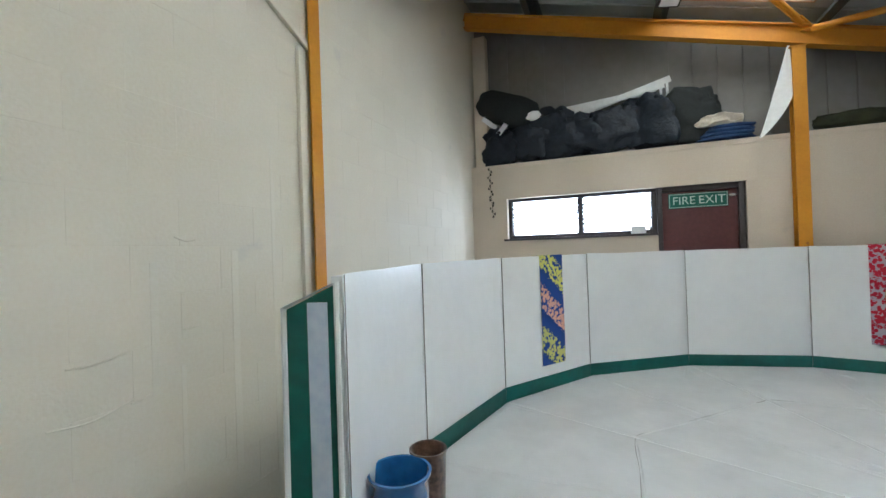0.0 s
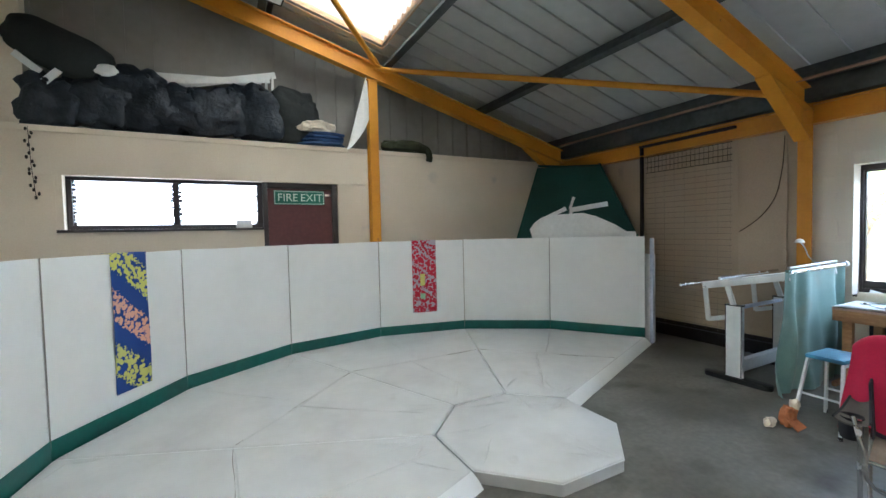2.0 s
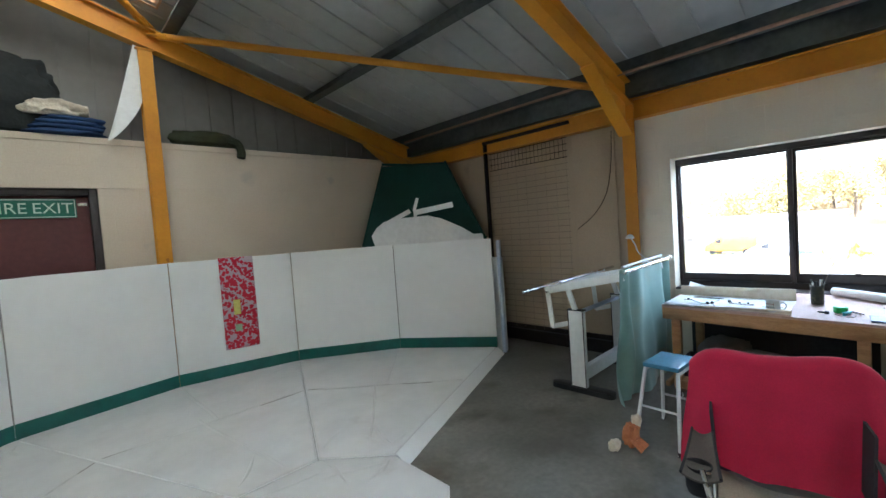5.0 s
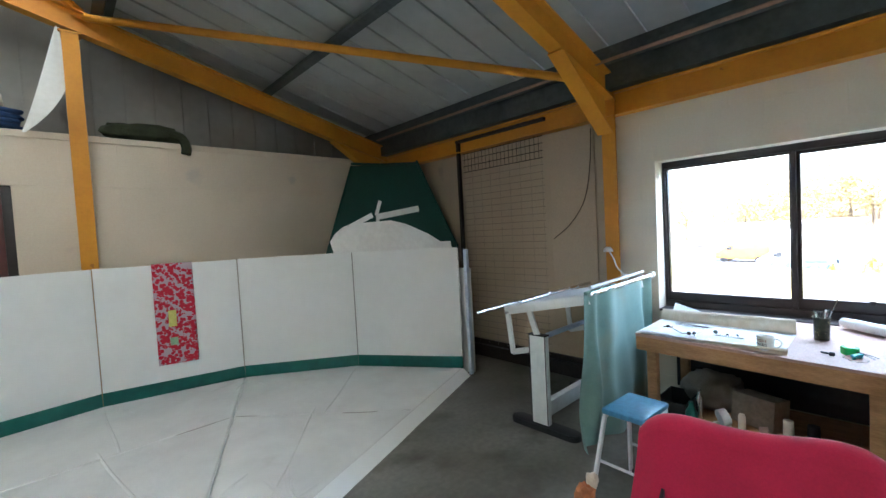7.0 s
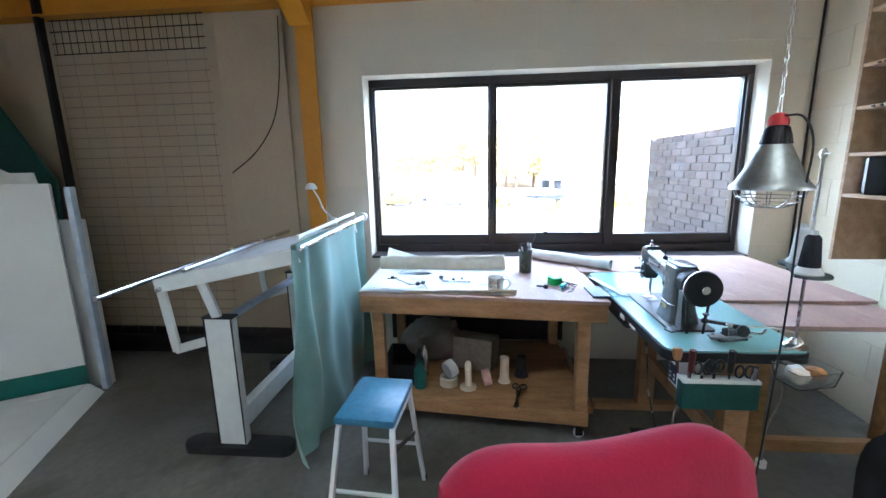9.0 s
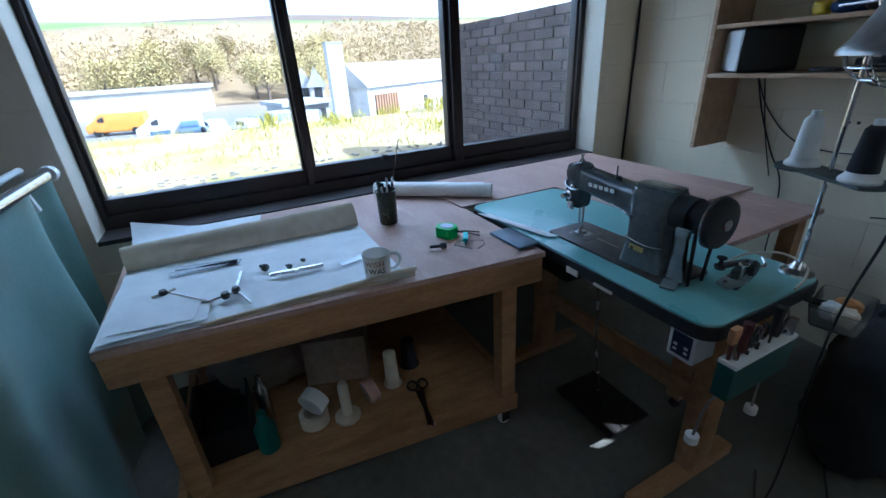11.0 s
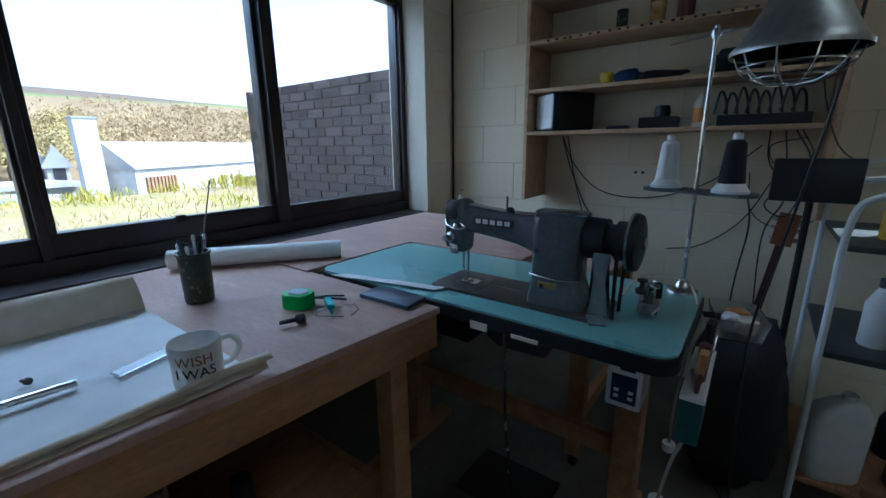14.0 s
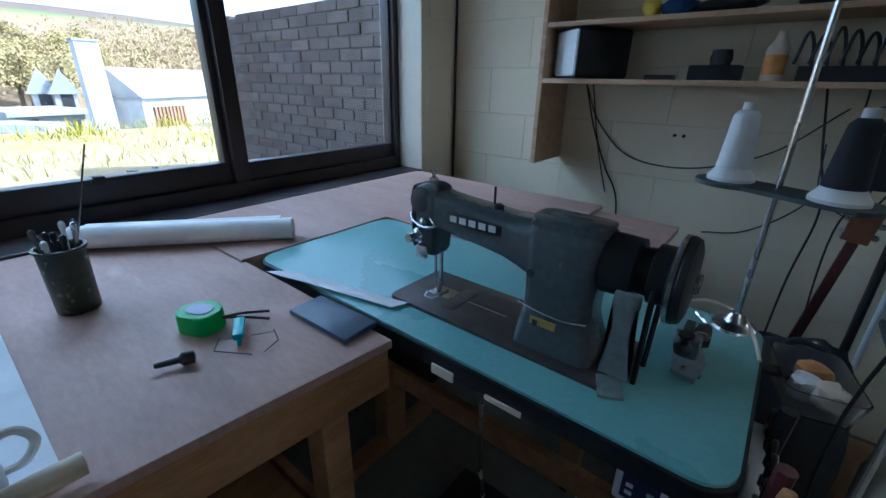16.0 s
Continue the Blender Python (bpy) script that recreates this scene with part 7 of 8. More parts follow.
# ---- corner beside the shelves: screen, guitar, trolley ----
o = thing("monitor", "black flat monitor on a stand beside the shelves", "monitor", (3.85, -0.72, 0))
b = B()
box(b, -0.125, 0.125, -0.02, 0.02, 1.02, 1.175, 0.006, pose(0, 0, 0, 0, 0, 3))
part("panel", b, BLACK, o)
b = B()
tube(b, [(0.0, -0.04, 0.0), (0.0, -0.04, 1.05)], 0.012, 8)
part("stand", b, RUST, o)
b = B()
tube(b, curve_pts([(-0.12, 0, 1.16), (-0.17, 0.01, 1.17), (-0.18, 0.0, 1.12), (-0.13, 0, 1.11)], 5), 0.004, 6)
part("lead", b, WHITE, o)
gt_ = thing("guitar", "dark guitar leaning against the wall, head up", "guitar", (4.05, -0.72, 0))
ga, gb = Vector((-0.09, -0.235, 0.36)), Vector((-0.149, -0.255, 0.80))
b = B()
beam(b, ga, gb, 0.032, 0.022, up=(0, 1, 0), bevel=0.004)
part("neck", b, material("dark_red_wood", [(0.055, 0.014, 0.012), (0.085, 0.022, 0.018)], 0.4, coat=0.4), gt_)
hd_ = B()
beam(hd_, gb, gb + (gb - ga).normalized() * 0.14, 0.075, 0.018, up=(0, 1, 0), bevel=0.004)
hh = part("headstock", hd_, material("warm_headstock", [(0.20, 0.075, 0.035), (0.27, 0.11, 0.05)], 0.4, coat=0.4), gt_)
dn = (gb - ga).normalized()
sdv = dn.cross(Vector((0, 1, 0))).normalized()
for s in (-1, 1):
    for k in range(3):
        b = B()
        c = gb + dn * (0.03 + 0.04 * k) + sdv * s * 0.045
        lathe(b, [(0.005, -0.01), (0.010, -0.006), (0.010, 0.006), (0.004, 0.01)], 10, c)
        part("tuning_peg", b, STEEL, hh)
b = B()
lump(b, (-0.06, -0.22, 0.20), (0.17, 0.05, 0.20), 140, 0.12, 0.05, 4)
part("body", b, BLACK, gt_, "black guitar body", smooth=60)
o = thing("black_bag", "large soft black bag under the table end", "bag", (3.98, -0.42, 0))
b = B()
lump(b, (0, 0, 0.31), (0.15, 0.17, 0.33), 150, 0.22, 0.08, 4)
part("sack", b, DARK_CLOTH, o, smooth=60)
b = B()
tube(b, curve_pts([(-0.05, 0.02, 0.60), (-0.03, 0.03, 0.66), (0.03, 0.03, 0.66), (0.06, 0.02, 0.60)], 8), 0.010, 8)
part("strap", b, BLACK, o)
tr_ = thing("trolley", "white tubular trolley crowded with bottles and jars", "trolley", (3.55, -0.62, 0))
for sy in (0.27, -0.25):
    b = B()
    tube(b, curve_pts([(0.24, sy, 0.05), (0.24, sy, 0.7), (0.235, sy, 1.0), (0.19, sy, 1.08), (0.05, sy, 1.10), (-0.10, sy, 1.10)], 8), 0.0105, 10)
    part("rail", b, WHITE_STEEL, tr_)
    b = B()
    tube(b, [(-0.10, sy, 0.05), (-0.10, sy, 1.10)], 0.013, 10)
    part("post", b, WHITE_STEEL, tr_)
for z in (0.14, 0.60, 0.94):
    b = B()
    box(b, -0.11, 0.235, -0.24, 0.26, z - 0.02, z, 0.004)
    part("shelf", b, PINE if z < 0.5 else PURLIN, tr_)
for x in (-0.10, 0.24):
    for y in (-0.25, 0.27):
        b = B()
        lathe(b, [(0.006, -0.012), (0.024, -0.012), (0.025, 0.012), (0.006, 0.012)], 14, (x, y, 0.025), "x")
        part("caster", b, BLACK, tr_)
for k, (x, y, z, r, h, mt, lab) in enumerate(((0.12, 0.10, 0.94, 0.035, 0.13, material("mustard_jar", [(0.55, 0.36, 0.03), (0.65, 0.44, 0.05)], 0.3), "yellow jar"), (0.04, 0.16, 0.94, 0.03, 0.14, BLACK, "small black bottle"), (-0.045, 0.20, 0.94, 0.05, 0.20, glass_material("jug_glass", (0.8, 0.85, 0.85), 0.05), "glass jug"),
                                              (0.10, 0.12, 0.60, 0.055, 0.22, WHITE, "white plastic bottle"), (0.0, 0.15, 0.60, 0.05, 0.16, glass_material("bag_plastic", (0.75, 0.78, 0.70), 0.2), "clear plastic bag"), (0.13, 0.05, 0.14, 0.05, 0.22, MAROON, "red bottle"), (-0.045, -0.05, 0.60, 0.06, 0.14, GREEN, "green tub"), (-0.04, 0.13, 0.14, 0.06, 0.18, PURLIN, "grey tub"), (-0.04, -0.05, 0.14, 0.06, 0.22, BLACK, "black tub"), (0.0, 0.0, 0.94, 0.05, 0.12, BLACK, "black pot"))):
    o = thing("bottle" if "bottle" in lab else "jar", lab + " on the trolley", "bottle" if "bottle" in lab else "jar", (3.55 + x, -0.62 + y, z), 0, "bottles on the trolley")
    r *= 0.74
    b = B()
    lathe(b, [(r * 0.9, 0), (r, 0.006), (r, h * 0.62), (r * 0.55, h * 0.82), (r * 0.42, h * 0.86), (r * 0.42, h * 0.93), (0, h * 0.93)], 20)
    part("body", b, mt, o, smooth=45)
    b = B()
    lathe(b, [(r * 0.46, h * 0.88), (r * 0.46, h), (0, h)], 16)
    part("cap", b, WHITE if mt is not WHITE else PURLIN, o)
jg = thing("jerrycan", "translucent white plastic container on the low trolley shelf", "container", (3.70, -0.43, 0.14), 20)
b = B()
loft_z(b, [(0.0, 0, 0, 0.07, 0.045, 0.025), (0.015, 0, 0, 0.078, 0.05, 0.03), (0.20, 0, 0, 0.082, 0.052, 0.03), (0.245, -0.008, 0, 0.07, 0.046, 0.026), (0.275, -0.02, 0, 0.045, 0.034, 0.02), (0.285, -0.02, 0, 0.026, 0.026, 0.018)])
part("body", b, WHITE, jg, smooth=50)
b = B()
lathe(b, [(0.02, 0.286), (0.02, 0.305), (0, 0.306)], 16, (-0.02, 0, 0))
part("cap", b, WHITE, jg, "white screw cap")
for a, e, lab in (((3.62, -0.375, 0.154), (3.47, -0.385, 0.154), "pale timber offcut lying on the low trolley shelf"),):
    o = thing("timber_batten", lab, "timber", a, 0, "battens")
    b = B()
    beam(b, (0, 0, 0), Vector(e) - Vector(a), 0.02, 0.028, bevel=0.003)
    part("batten", b, PINE, o)
fc = thing("floor_cable", "thin black cable trailing over the floor", "cable", (4.1, -0.1, 0.004))
b = B()
tube(b, curve_pts([(0, 0, 0), (-0.08, 0.14, 0), (-0.14, 0.10, 0), (-0.20, -0.02, 0), (-0.12, -0.2, 0), (-0.05, -0.35, 0)], 6), 0.004, 6)
part("cord", b, BLACK, fc)

# ---- outside the long window ----
GZ = 0.50


def ground_z(x, y):
    """A gravel shelf outside the window, a bank, the low yard, and the valley side."""
    base = GZ + 0.05 * noise.noise(Vector((x * 0.5, y * 0.5, 0)))
    if x > 12.0:
        s = min(1, (x - 12.0) / 10)
        base = GZ + 0.12 * noise.noise(Vector((x, y, 0))) * (1 - s) - 3.8 * s * s * (3 - 2 * s)
    if x > 95:
        s = (x - 95) / 500
        r = 62 * min(1, s) ** 0.8 + 7 * noise.noise(Vector((y * 0.006, x * 0.006, 2))) * min(1, s * 3)
        base += r
    return base


bm = B()
xs = [6.0 + 0.25 * i for i in range(34)] + [14.6 + 0.9 * i for i in range(22)] + [35 + 6 * i for i in range(11)] + [101 + 18 * i for i in range(29)] + [700, 1200]
ys = [-700, -450, -300, -220, -170, -130, -100, -75, -55, -40, -30, -22, -17, -13, -10, -8, -6.5, -5.5, -4.5, -3.5, -2.5, -1.5, -0.5, 0.5, 1.5, 2.5, 3.5, 4.5, 6, 8, 11, 15, 20, 28, 38, 50, 70, 95, 130, 180, 260, 380, 520, 700]
vs = [[bm.verts.new((x, y, ground_z(x, y))) for x in xs] for y in ys]
for j in range(len(ys) - 1):
    for i in range(len(xs) - 1):
        bm.faces.new((vs[j][i], vs[j][i + 1], vs[j + 1][i + 1], vs[j + 1][i]))
HILL = bpy.data.materials.new("valley_ground")
HILL.use_nodes = True
hn, hlk = HILL.node_tree.nodes, HILL.node_tree.links.new
hp = hn["Principled BSDF"]
hp.inputs["Roughness"].default_value = 0.95
hg, hs = hn.new("ShaderNodeNewGeometry"), hn.new("ShaderNodeSeparateXYZ")
hlk(hg.outputs["Position"], hs.inputs[0])


def h_noise(scale, detail=6):
    q = hn.new("ShaderNodeTexNoise")
    q.inputs["Scale"].default_value, q.inputs["Detail"].default_value = scale, detail
    hlk(hg.outputs["Position"], q.inputs[0])
    return q.outputs[0]


def h_mix(fac, a, c):
    q = hn.new("ShaderNodeMixRGB")
    hlk(fac, q.inputs[0])
    for s, val in ((1, a), (2, c)):
        if isinstance(val, tuple):
            q.inputs[s].default_value = (*val, 1)
        else:
            hlk(val, q.inputs[s])
    return q.outputs[0]


def h_step(val, lo, hi):
    q = hn.new("ShaderNodeMapRange")
    q.inputs[1].default_value, q.inputs[2].default_value = lo, hi
    hlk(val, q.inputs[0])
    return q.outputs[0]


near = h_mix(h_step(h_noise(1.1), 0.47, 0.66), (0.30, 0.235, 0.135), (0.22, 0.215, 0.03))
near = h_mix(h_step(h_noise(9.0), 0.35, 0.75), near, (0.34, 0.265, 0.125))
yard = h_mix(h_noise(0.3), (0.13, 0.125, 0.12), (0.19, 0.185, 0.175))
bracken = h_mix(h_step(h_noise(0.05), 0.35, 0.75), (0.21, 0.145, 0.075), (0.28, 0.20, 0.105))
pasture = h_mix(h_step(h_noise(0.010, 2), 0.44, 0.50), (0.19, 0.14, 0.075), (0.12, 0.185, 0.035))
moor = h_mix(h_noise(0.03), (0.10, 0.068, 0.05), (0.15, 0.105, 0.07))
field = h_mix(h_step(hs.outputs[0], 230, 250), bracken, pasture)
field = h_mix(h_step(hs.outputs[0], 440, 470), field, moor)
col = h_mix(h_step(hs.outputs[0], 12.5, 15.0), near, yard)
col = h_mix(h_step(hs.outputs[0], 60, 95), col, field)
hlk(col, hp.inputs["Base Color"])
hb = hn.new("ShaderNodeBump")
hb.inputs["Strength"].default_value, hb.inputs["Distance"].default_value = 0.6, 0.03
hlk(h_noise(18), hb.inputs["Height"]), hlk(hb.outputs[0], hp.inputs["Normal"])
structure("ground", bm, HILL, "gravelly grass bank, yard and valley side", "ground")
bm = B()
box(bm, -60, 5.99, -60, 70, -0.35, -0.21)
structure("outer_ground", bm, FLOOR, "plain concrete ground round the shed", "ground")

# weeds and grass on the bank
BLADE = material("spring_grass", [(0.26, 0.25, 0.02), (0.40, 0.34, 0.045)], 0.8, grain=3, blotch=0.8, bump=0)
bm = B()
rnd = random.Random(5)


def blade(x, y, z, h, w):
    a = rnd.uniform(0, math.tau)
    lx, ly = rnd.gauss(0, 0.45) * h, rnd.gauss(0, 0.45) * h
    p = [bm.verts.new((x - w * math.cos(a), y - w * math.sin(a), z)), bm.verts.new((x + w * math.cos(a), y + w * math.sin(a), z)), bm.verts.new((x + lx, y + ly, z + h))]
    bm.faces.new(p)


for _ in range(9000):
    x, y = rnd.uniform(7.2, 13.5), rnd.uniform(-9, 5)
    if noise.noise(Vector((x * 0.8, y * 0.8, 9))) + 0.12 * (x - 10.5) > -0.05:
        blade(x, y, ground_z(x, y) - 0.01, rnd.uniform(0.03, 0.13), 0.006)
for cx, cy, n_, hh_ in ((11.3, -3.3, 420, 0.62), (11.9, -2.5, 200, 0.36), (10.6, -3.5, 260, 0.36), (11.6, -0.4, 160, 0.34), (12.2, -1.7, 120, 0.26), (11.9, 0.7, 220, 0.36), (11.4, -4.2, 520, 0.85), (12.3, -3.0, 160, 0.4), (9.6, -1.5, 120, 0.16)):
    for _ in range(n_):
        r, a = abs(rnd.gauss(0, 0.35)), rnd.uniform(0, math.tau)
        x, y = cx + r * math.cos(a), cy + r * math.sin(a)
        blade(x, y, ground_z(x, y) + rnd.uniform(0, hh_ * 0.6) * max(0, 1 - r), rnd.uniform(0.06, 0.04 + hh_ * 0.42), 0.010)
tagged(link_mesh("grass", bm, BLADE), "yellow-green rough grass and weeds on the bank", "grass", kind="stuff")
bm = B()
for _ in range(1200):
    x, y = rnd.uniform(6.3, 8.6), rnd.uniform(-6, 4.5)
    s = rnd.uniform(0.008, 0.03)
    box(bm, x - s, x + s, y - s, y + s * 0.8, ground_z(x, y) - s * 0.4, ground_z(x, y) + s * 0.7)
tagged(link_mesh("gravel", bm, material("pale_gravel", [(0.20, 0.18, 0.145), (0.30, 0.265, 0.215)], 0.9)), "pale scattered gravel and stones", "gravel", kind="stuff")
o = thing("concrete_slab", "pale concrete slab lying outside the window", "slab", (6.75, -0.25, GZ - 0.02))
b = B()
box(b, -0.45, 0.45, -0.65, 0.45, 0.0, 0.12, 0.01)
part("slab", b, material("pale_concrete", [(0.40, 0.38, 0.35), (0.5, 0.48, 0.45)], 0.9), o)

# far buildings
RENDER = material("white_render", [(0.44, 0.43, 0.41), (0.52, 0.51, 0.49)], 0.9, grain=2, blotch=0.3, bump=0)
SLATE = material("pale_sheet_roof", [(0.30, 0.30, 0.30), (0.37, 0.37, 0.36)], 0.7, grain=1, blotch=0.3, bump=0)
DARKOP = material("dark_opening", [(0.02, 0.02, 0.022), (0.035, 0.035, 0.04)], 0.6)
TIMBER = material("brown_slats", [(0.20, 0.11, 0.06), (0.28, 0.16, 0.09)], 0.8, blotch=2)
YZ = -3.3


def far_building(name, label, at, rz, w, d, eave, ridge, doors, flat=False):
    """w along x, d along y, both local; the front is at -x."""
    o = thing(name, label, "building", (at[0], at[1], YZ), rz)
    b = B()
    box(b, 0, w, -d / 2, d / 2, 0, eave)
    part("wall", b, RENDER, o, smooth=None)
    b = B()
    if flat:
        box(b, -0.4, w + 0.4, -d / 2 - 0.4, d / 2 + 0.4, eave, ridge)
    else:
        pts = [(-0.3, -d / 2 - 0.2, eave), (w + 0.3, -d / 2 - 0.2, eave), (w + 0.3, d / 2 + 0.2, eave), (-0.3, d / 2 + 0.2, eave), (w / 2, -d / 2 - 0.2, ridge), (w / 2, d / 2 + 0.2, ridge)]
        q = [b.verts.new(p) for p in pts]
        for f in ((0, 4, 5, 3), (1, 2, 5, 4), (0, 1, 4), (2, 3, 5), (0, 3, 2, 1)):
            b.faces.new([q[i] for i in f])
    part("roof", b, SLATE, o, smooth=None)
    for kind, y0, y1, z0, z1 in doors:
        if kind == "slat":
            n_ = 9
            for k in range(n_):
                b = B()
                ya = y0 + (y1 - y0) * k / n_
                box(b, -0.10, -0.02, ya + 0.04, ya + (y1 - y0) / n_ - 0.06, z0, z1)
                part("slat", b, TIMBER, o, smooth=None)
            b = B()
            box(b, -0.015, 0.05, y0, y1, z0, z1)
            part("opening", b, DARKOP, o, smooth=None)
        else:
            b = B()
            box(b, -0.06, 0.05, y0, y1, z0, z1)
            part(kind, b, DARKOP, o, smooth=None)
    return o


E_ = Vector((3.9, 1.4))


def at_az(az, dist):
    return (E_.x + dist * math.cos(radians(az)), E_.y + dist * math.sin(radians(az)))


far_building("white_shed", "long white industrial shed with a pale sheet roof", (41.4, -18.5), 31, 3.6, 24, 3.3, 5.0, [("slat", 8.5, 11.3, 0.35, 2.75), ("door", 4.4, 4.9, 0.1, 2.2), ("window", -2.0, 1.6, 0.2, 2.0)])
far_building("low_building", "low white building with a flat roof and dark openings", at_az(-9.4, 38), 12, 5, 3.7, 2.1, 2.4, [("opening", -1.5, -0.5, 0.1, 1.7), ("opening", 0.7, 1.7, 0.1, 1.9)], True)
for az, dist in ((-10.1, 47), (-11.6, 46.5)):
    gh = far_building("gabled_house", "pale gabled house with a steep roof", at_az(az, dist), 80, 1.3, 6, 3.2, 4.9, [])
    b = B()
    box(b, 0.22, 0.95, 3.0, 3.05, 2.2, 3.5)
    part("glazing", b, DARKOP, gh, smooth=None)
o = thing("tower", "tall plain white tower beside the shed", "tower", (*at_az(-13.5, 33.2), YZ))
b = B()
box(b, -0.5, 0.5, -0.55, 0.55, 0, 6.3)
part("wall", b, RENDER, o, smooth=None)
b = B()
box(b, -0.56, 0.56, -0.61, 0.61, 6.3, 6.4)
part("roof", b, SLATE, o, smooth=None)
o = thing("far_building", "long grey building beyond the yard", "building", (*at_az(8, 75), YZ))
b = B()
box(b, 0, 8, -9, 9, 0, 3.2)
part("wall", b, RENDER, o, smooth=None)
b = B()
box(b, -0.4, 8.4, -9.4, 9.4, 3.2, 3.7)
part("roof", b, SLATE, o, smooth=None)
CARS = [material("car_paint_" + n_, [c, c], 0.3, coat=0.6, bump=0) for n_, c in (("white", (0.55, 0.56, 0.57)), ("blue", (0.06, 0.10, 0.16)), ("silver", (0.30, 0.31, 0.33)))]
first_car = {}
for k, (az, dist, rz) in enumerate(((-2.0, 38, 20), (-3.4, 40, 25), (-4.6, 37, 30), (1.5, 40, 10), (4.0, 42, 0), (-21.8, 33, 80), (-5.4, 33, 60), (7.0, 44, 5))):
    p = at_az(az, dist)
    o = thing("car", ("white", "dark blue", "silver")[k % 3] + " car parked in the yard", "car", (*p, YZ + 0.02), rz, "parked cars")
    b = B()
    loft(b, [(-2.0, 0, 0.55, 0.72, 0.22, 0.1), (-1.7, 0, 0.62, 0.80, 0.32, 0.12), (1.6, 0, 0.62, 0.80, 0.32, 0.12), (2.0, 0, 0.52, 0.70, 0.20, 0.1)])
    loft(b, [(-1.5, 0, 1.0, 0.66, 0.10, 0.05), (-0.9, 0, 1.12, 0.66, 0.30, 0.1), (0.5, 0, 1.12, 0.66, 0.30, 0.1), (1.1, 0, 0.98, 0.64, 0.10, 0.05)])
    part("body", b, CARS[k % 3], o)
    b = B()
    loft(b, [(-0.95, 0, 1.15, 0.672, 0.16, 0.05), (0.55, 0, 1.15, 0.672, 0.16, 0.05)])
    part("window", b, DARKOP, o)
    for x in (-1.25, 1.25):
        for y in (-0.72, 0.72):
            b = B()
            lathe(b, [(0.1, -0.1), (0.31, -0.1), (0.32, 0.1), (0.1, 0.1)], 14, (x, y, 0.31), "y")
            part("wheel", b, BLACK, o)
ORANGE_VAN = material("orange_van_paint", [(0.62, 0.24, 0.03), (0.70, 0.30, 0.05)], 0.35, coat=0.5, bump=0)
for az, dist, rz, paint, lab in ((6.0, 43, 95, CARS[0], "white"), (10.6, 52, 80, ORANGE_VAN, "orange"), (-6.8, 34.5, 40, CARS[0], "white")):
    o = thing("van", lab + " van parked in the yard", "van", (*at_az(az, dist), YZ + 0.02), rz, "parked vans")
    b = B()
    loft(b, [(-2.5, 0, 1.15, 0.88, 0.85, 0.15), (1.1, 0, 1.17, 0.92, 0.88, 0.2), (1.75, 0, 0.85, 0.9, 0.55, 0.15), (2.45, 0, 0.65, 0.82, 0.36, 0.12)])
    part("body", b, paint, o)
    b = B()
    loft(b, [(0.75, 0, 1.5, 0.93, 0.28, 0.05), (1.30, 0, 1.4, 0.915, 0.20, 0.05)])
    part("window", b, DARKOP, o)
    for x in (-1.6, 1.6):
        for y in (-0.8, 0.8):
            b = B()
            lathe(b, [(0.1, -0.1), (0.33, -0.1), (0.34, 0.1), (0.1, 0.1)], 14, (x, y, 0.33), "y")
            part("wheel", b, BLACK, o)
for az, dist, mt, lab in ((-13.6, 29, material("yellow_sheeting", [(0.72, 0.60, 0.03), (0.78, 0.66, 0.05)], 0.6), "yellow"), (-12.4, 30, GREEN, "green"), (-11.2, 28.5, WHITE, "white"), (-15.0, 28.5, WHITE, "white")):
    x, y = at_az(az, dist)
    o = thing("yard_sack", lab + " builder's sack heaped in the yard", "sack", (x, y, ground_z(x, y)), 0, "yard sacks")
    b = B()
    lump(b, (0, 0, 0.28), (0.7, 0.5, 0.34), az, 0.4, 0.15, 3)
    part("sack", b, mt, o)
fence = thing("picket_fence", "white picket fence along the yard", "fence", (*at_az(2.5, 27), YZ + 0.2), 92)
for k in range(40):
    b = B()
    box(b, -3.4 + 0.17 * k, -3.32 + 0.17 * k, -0.02, 0.02, 0, 0.9)
    part("picket", b, WHITE, fence, smooth=None)
for z in (0.25, 0.65):
    b = B()
    box(b, -3.45, 3.4, 0.021, 0.05, z, z + 0.08)
    part("rail", b, WHITE, fence, smooth=None)

# trees: bare spring crowns
BARK = material("bark", [(0.10, 0.075, 0.055), (0.16, 0.12, 0.09)], 0.95, grain=4, blotch=1)
LEAF = material("spring_leaf", [(0.28, 0.22, 0.09), (0.38, 0.31, 0.13)], 0.9, grain=1, blotch=0.4, bump=0)


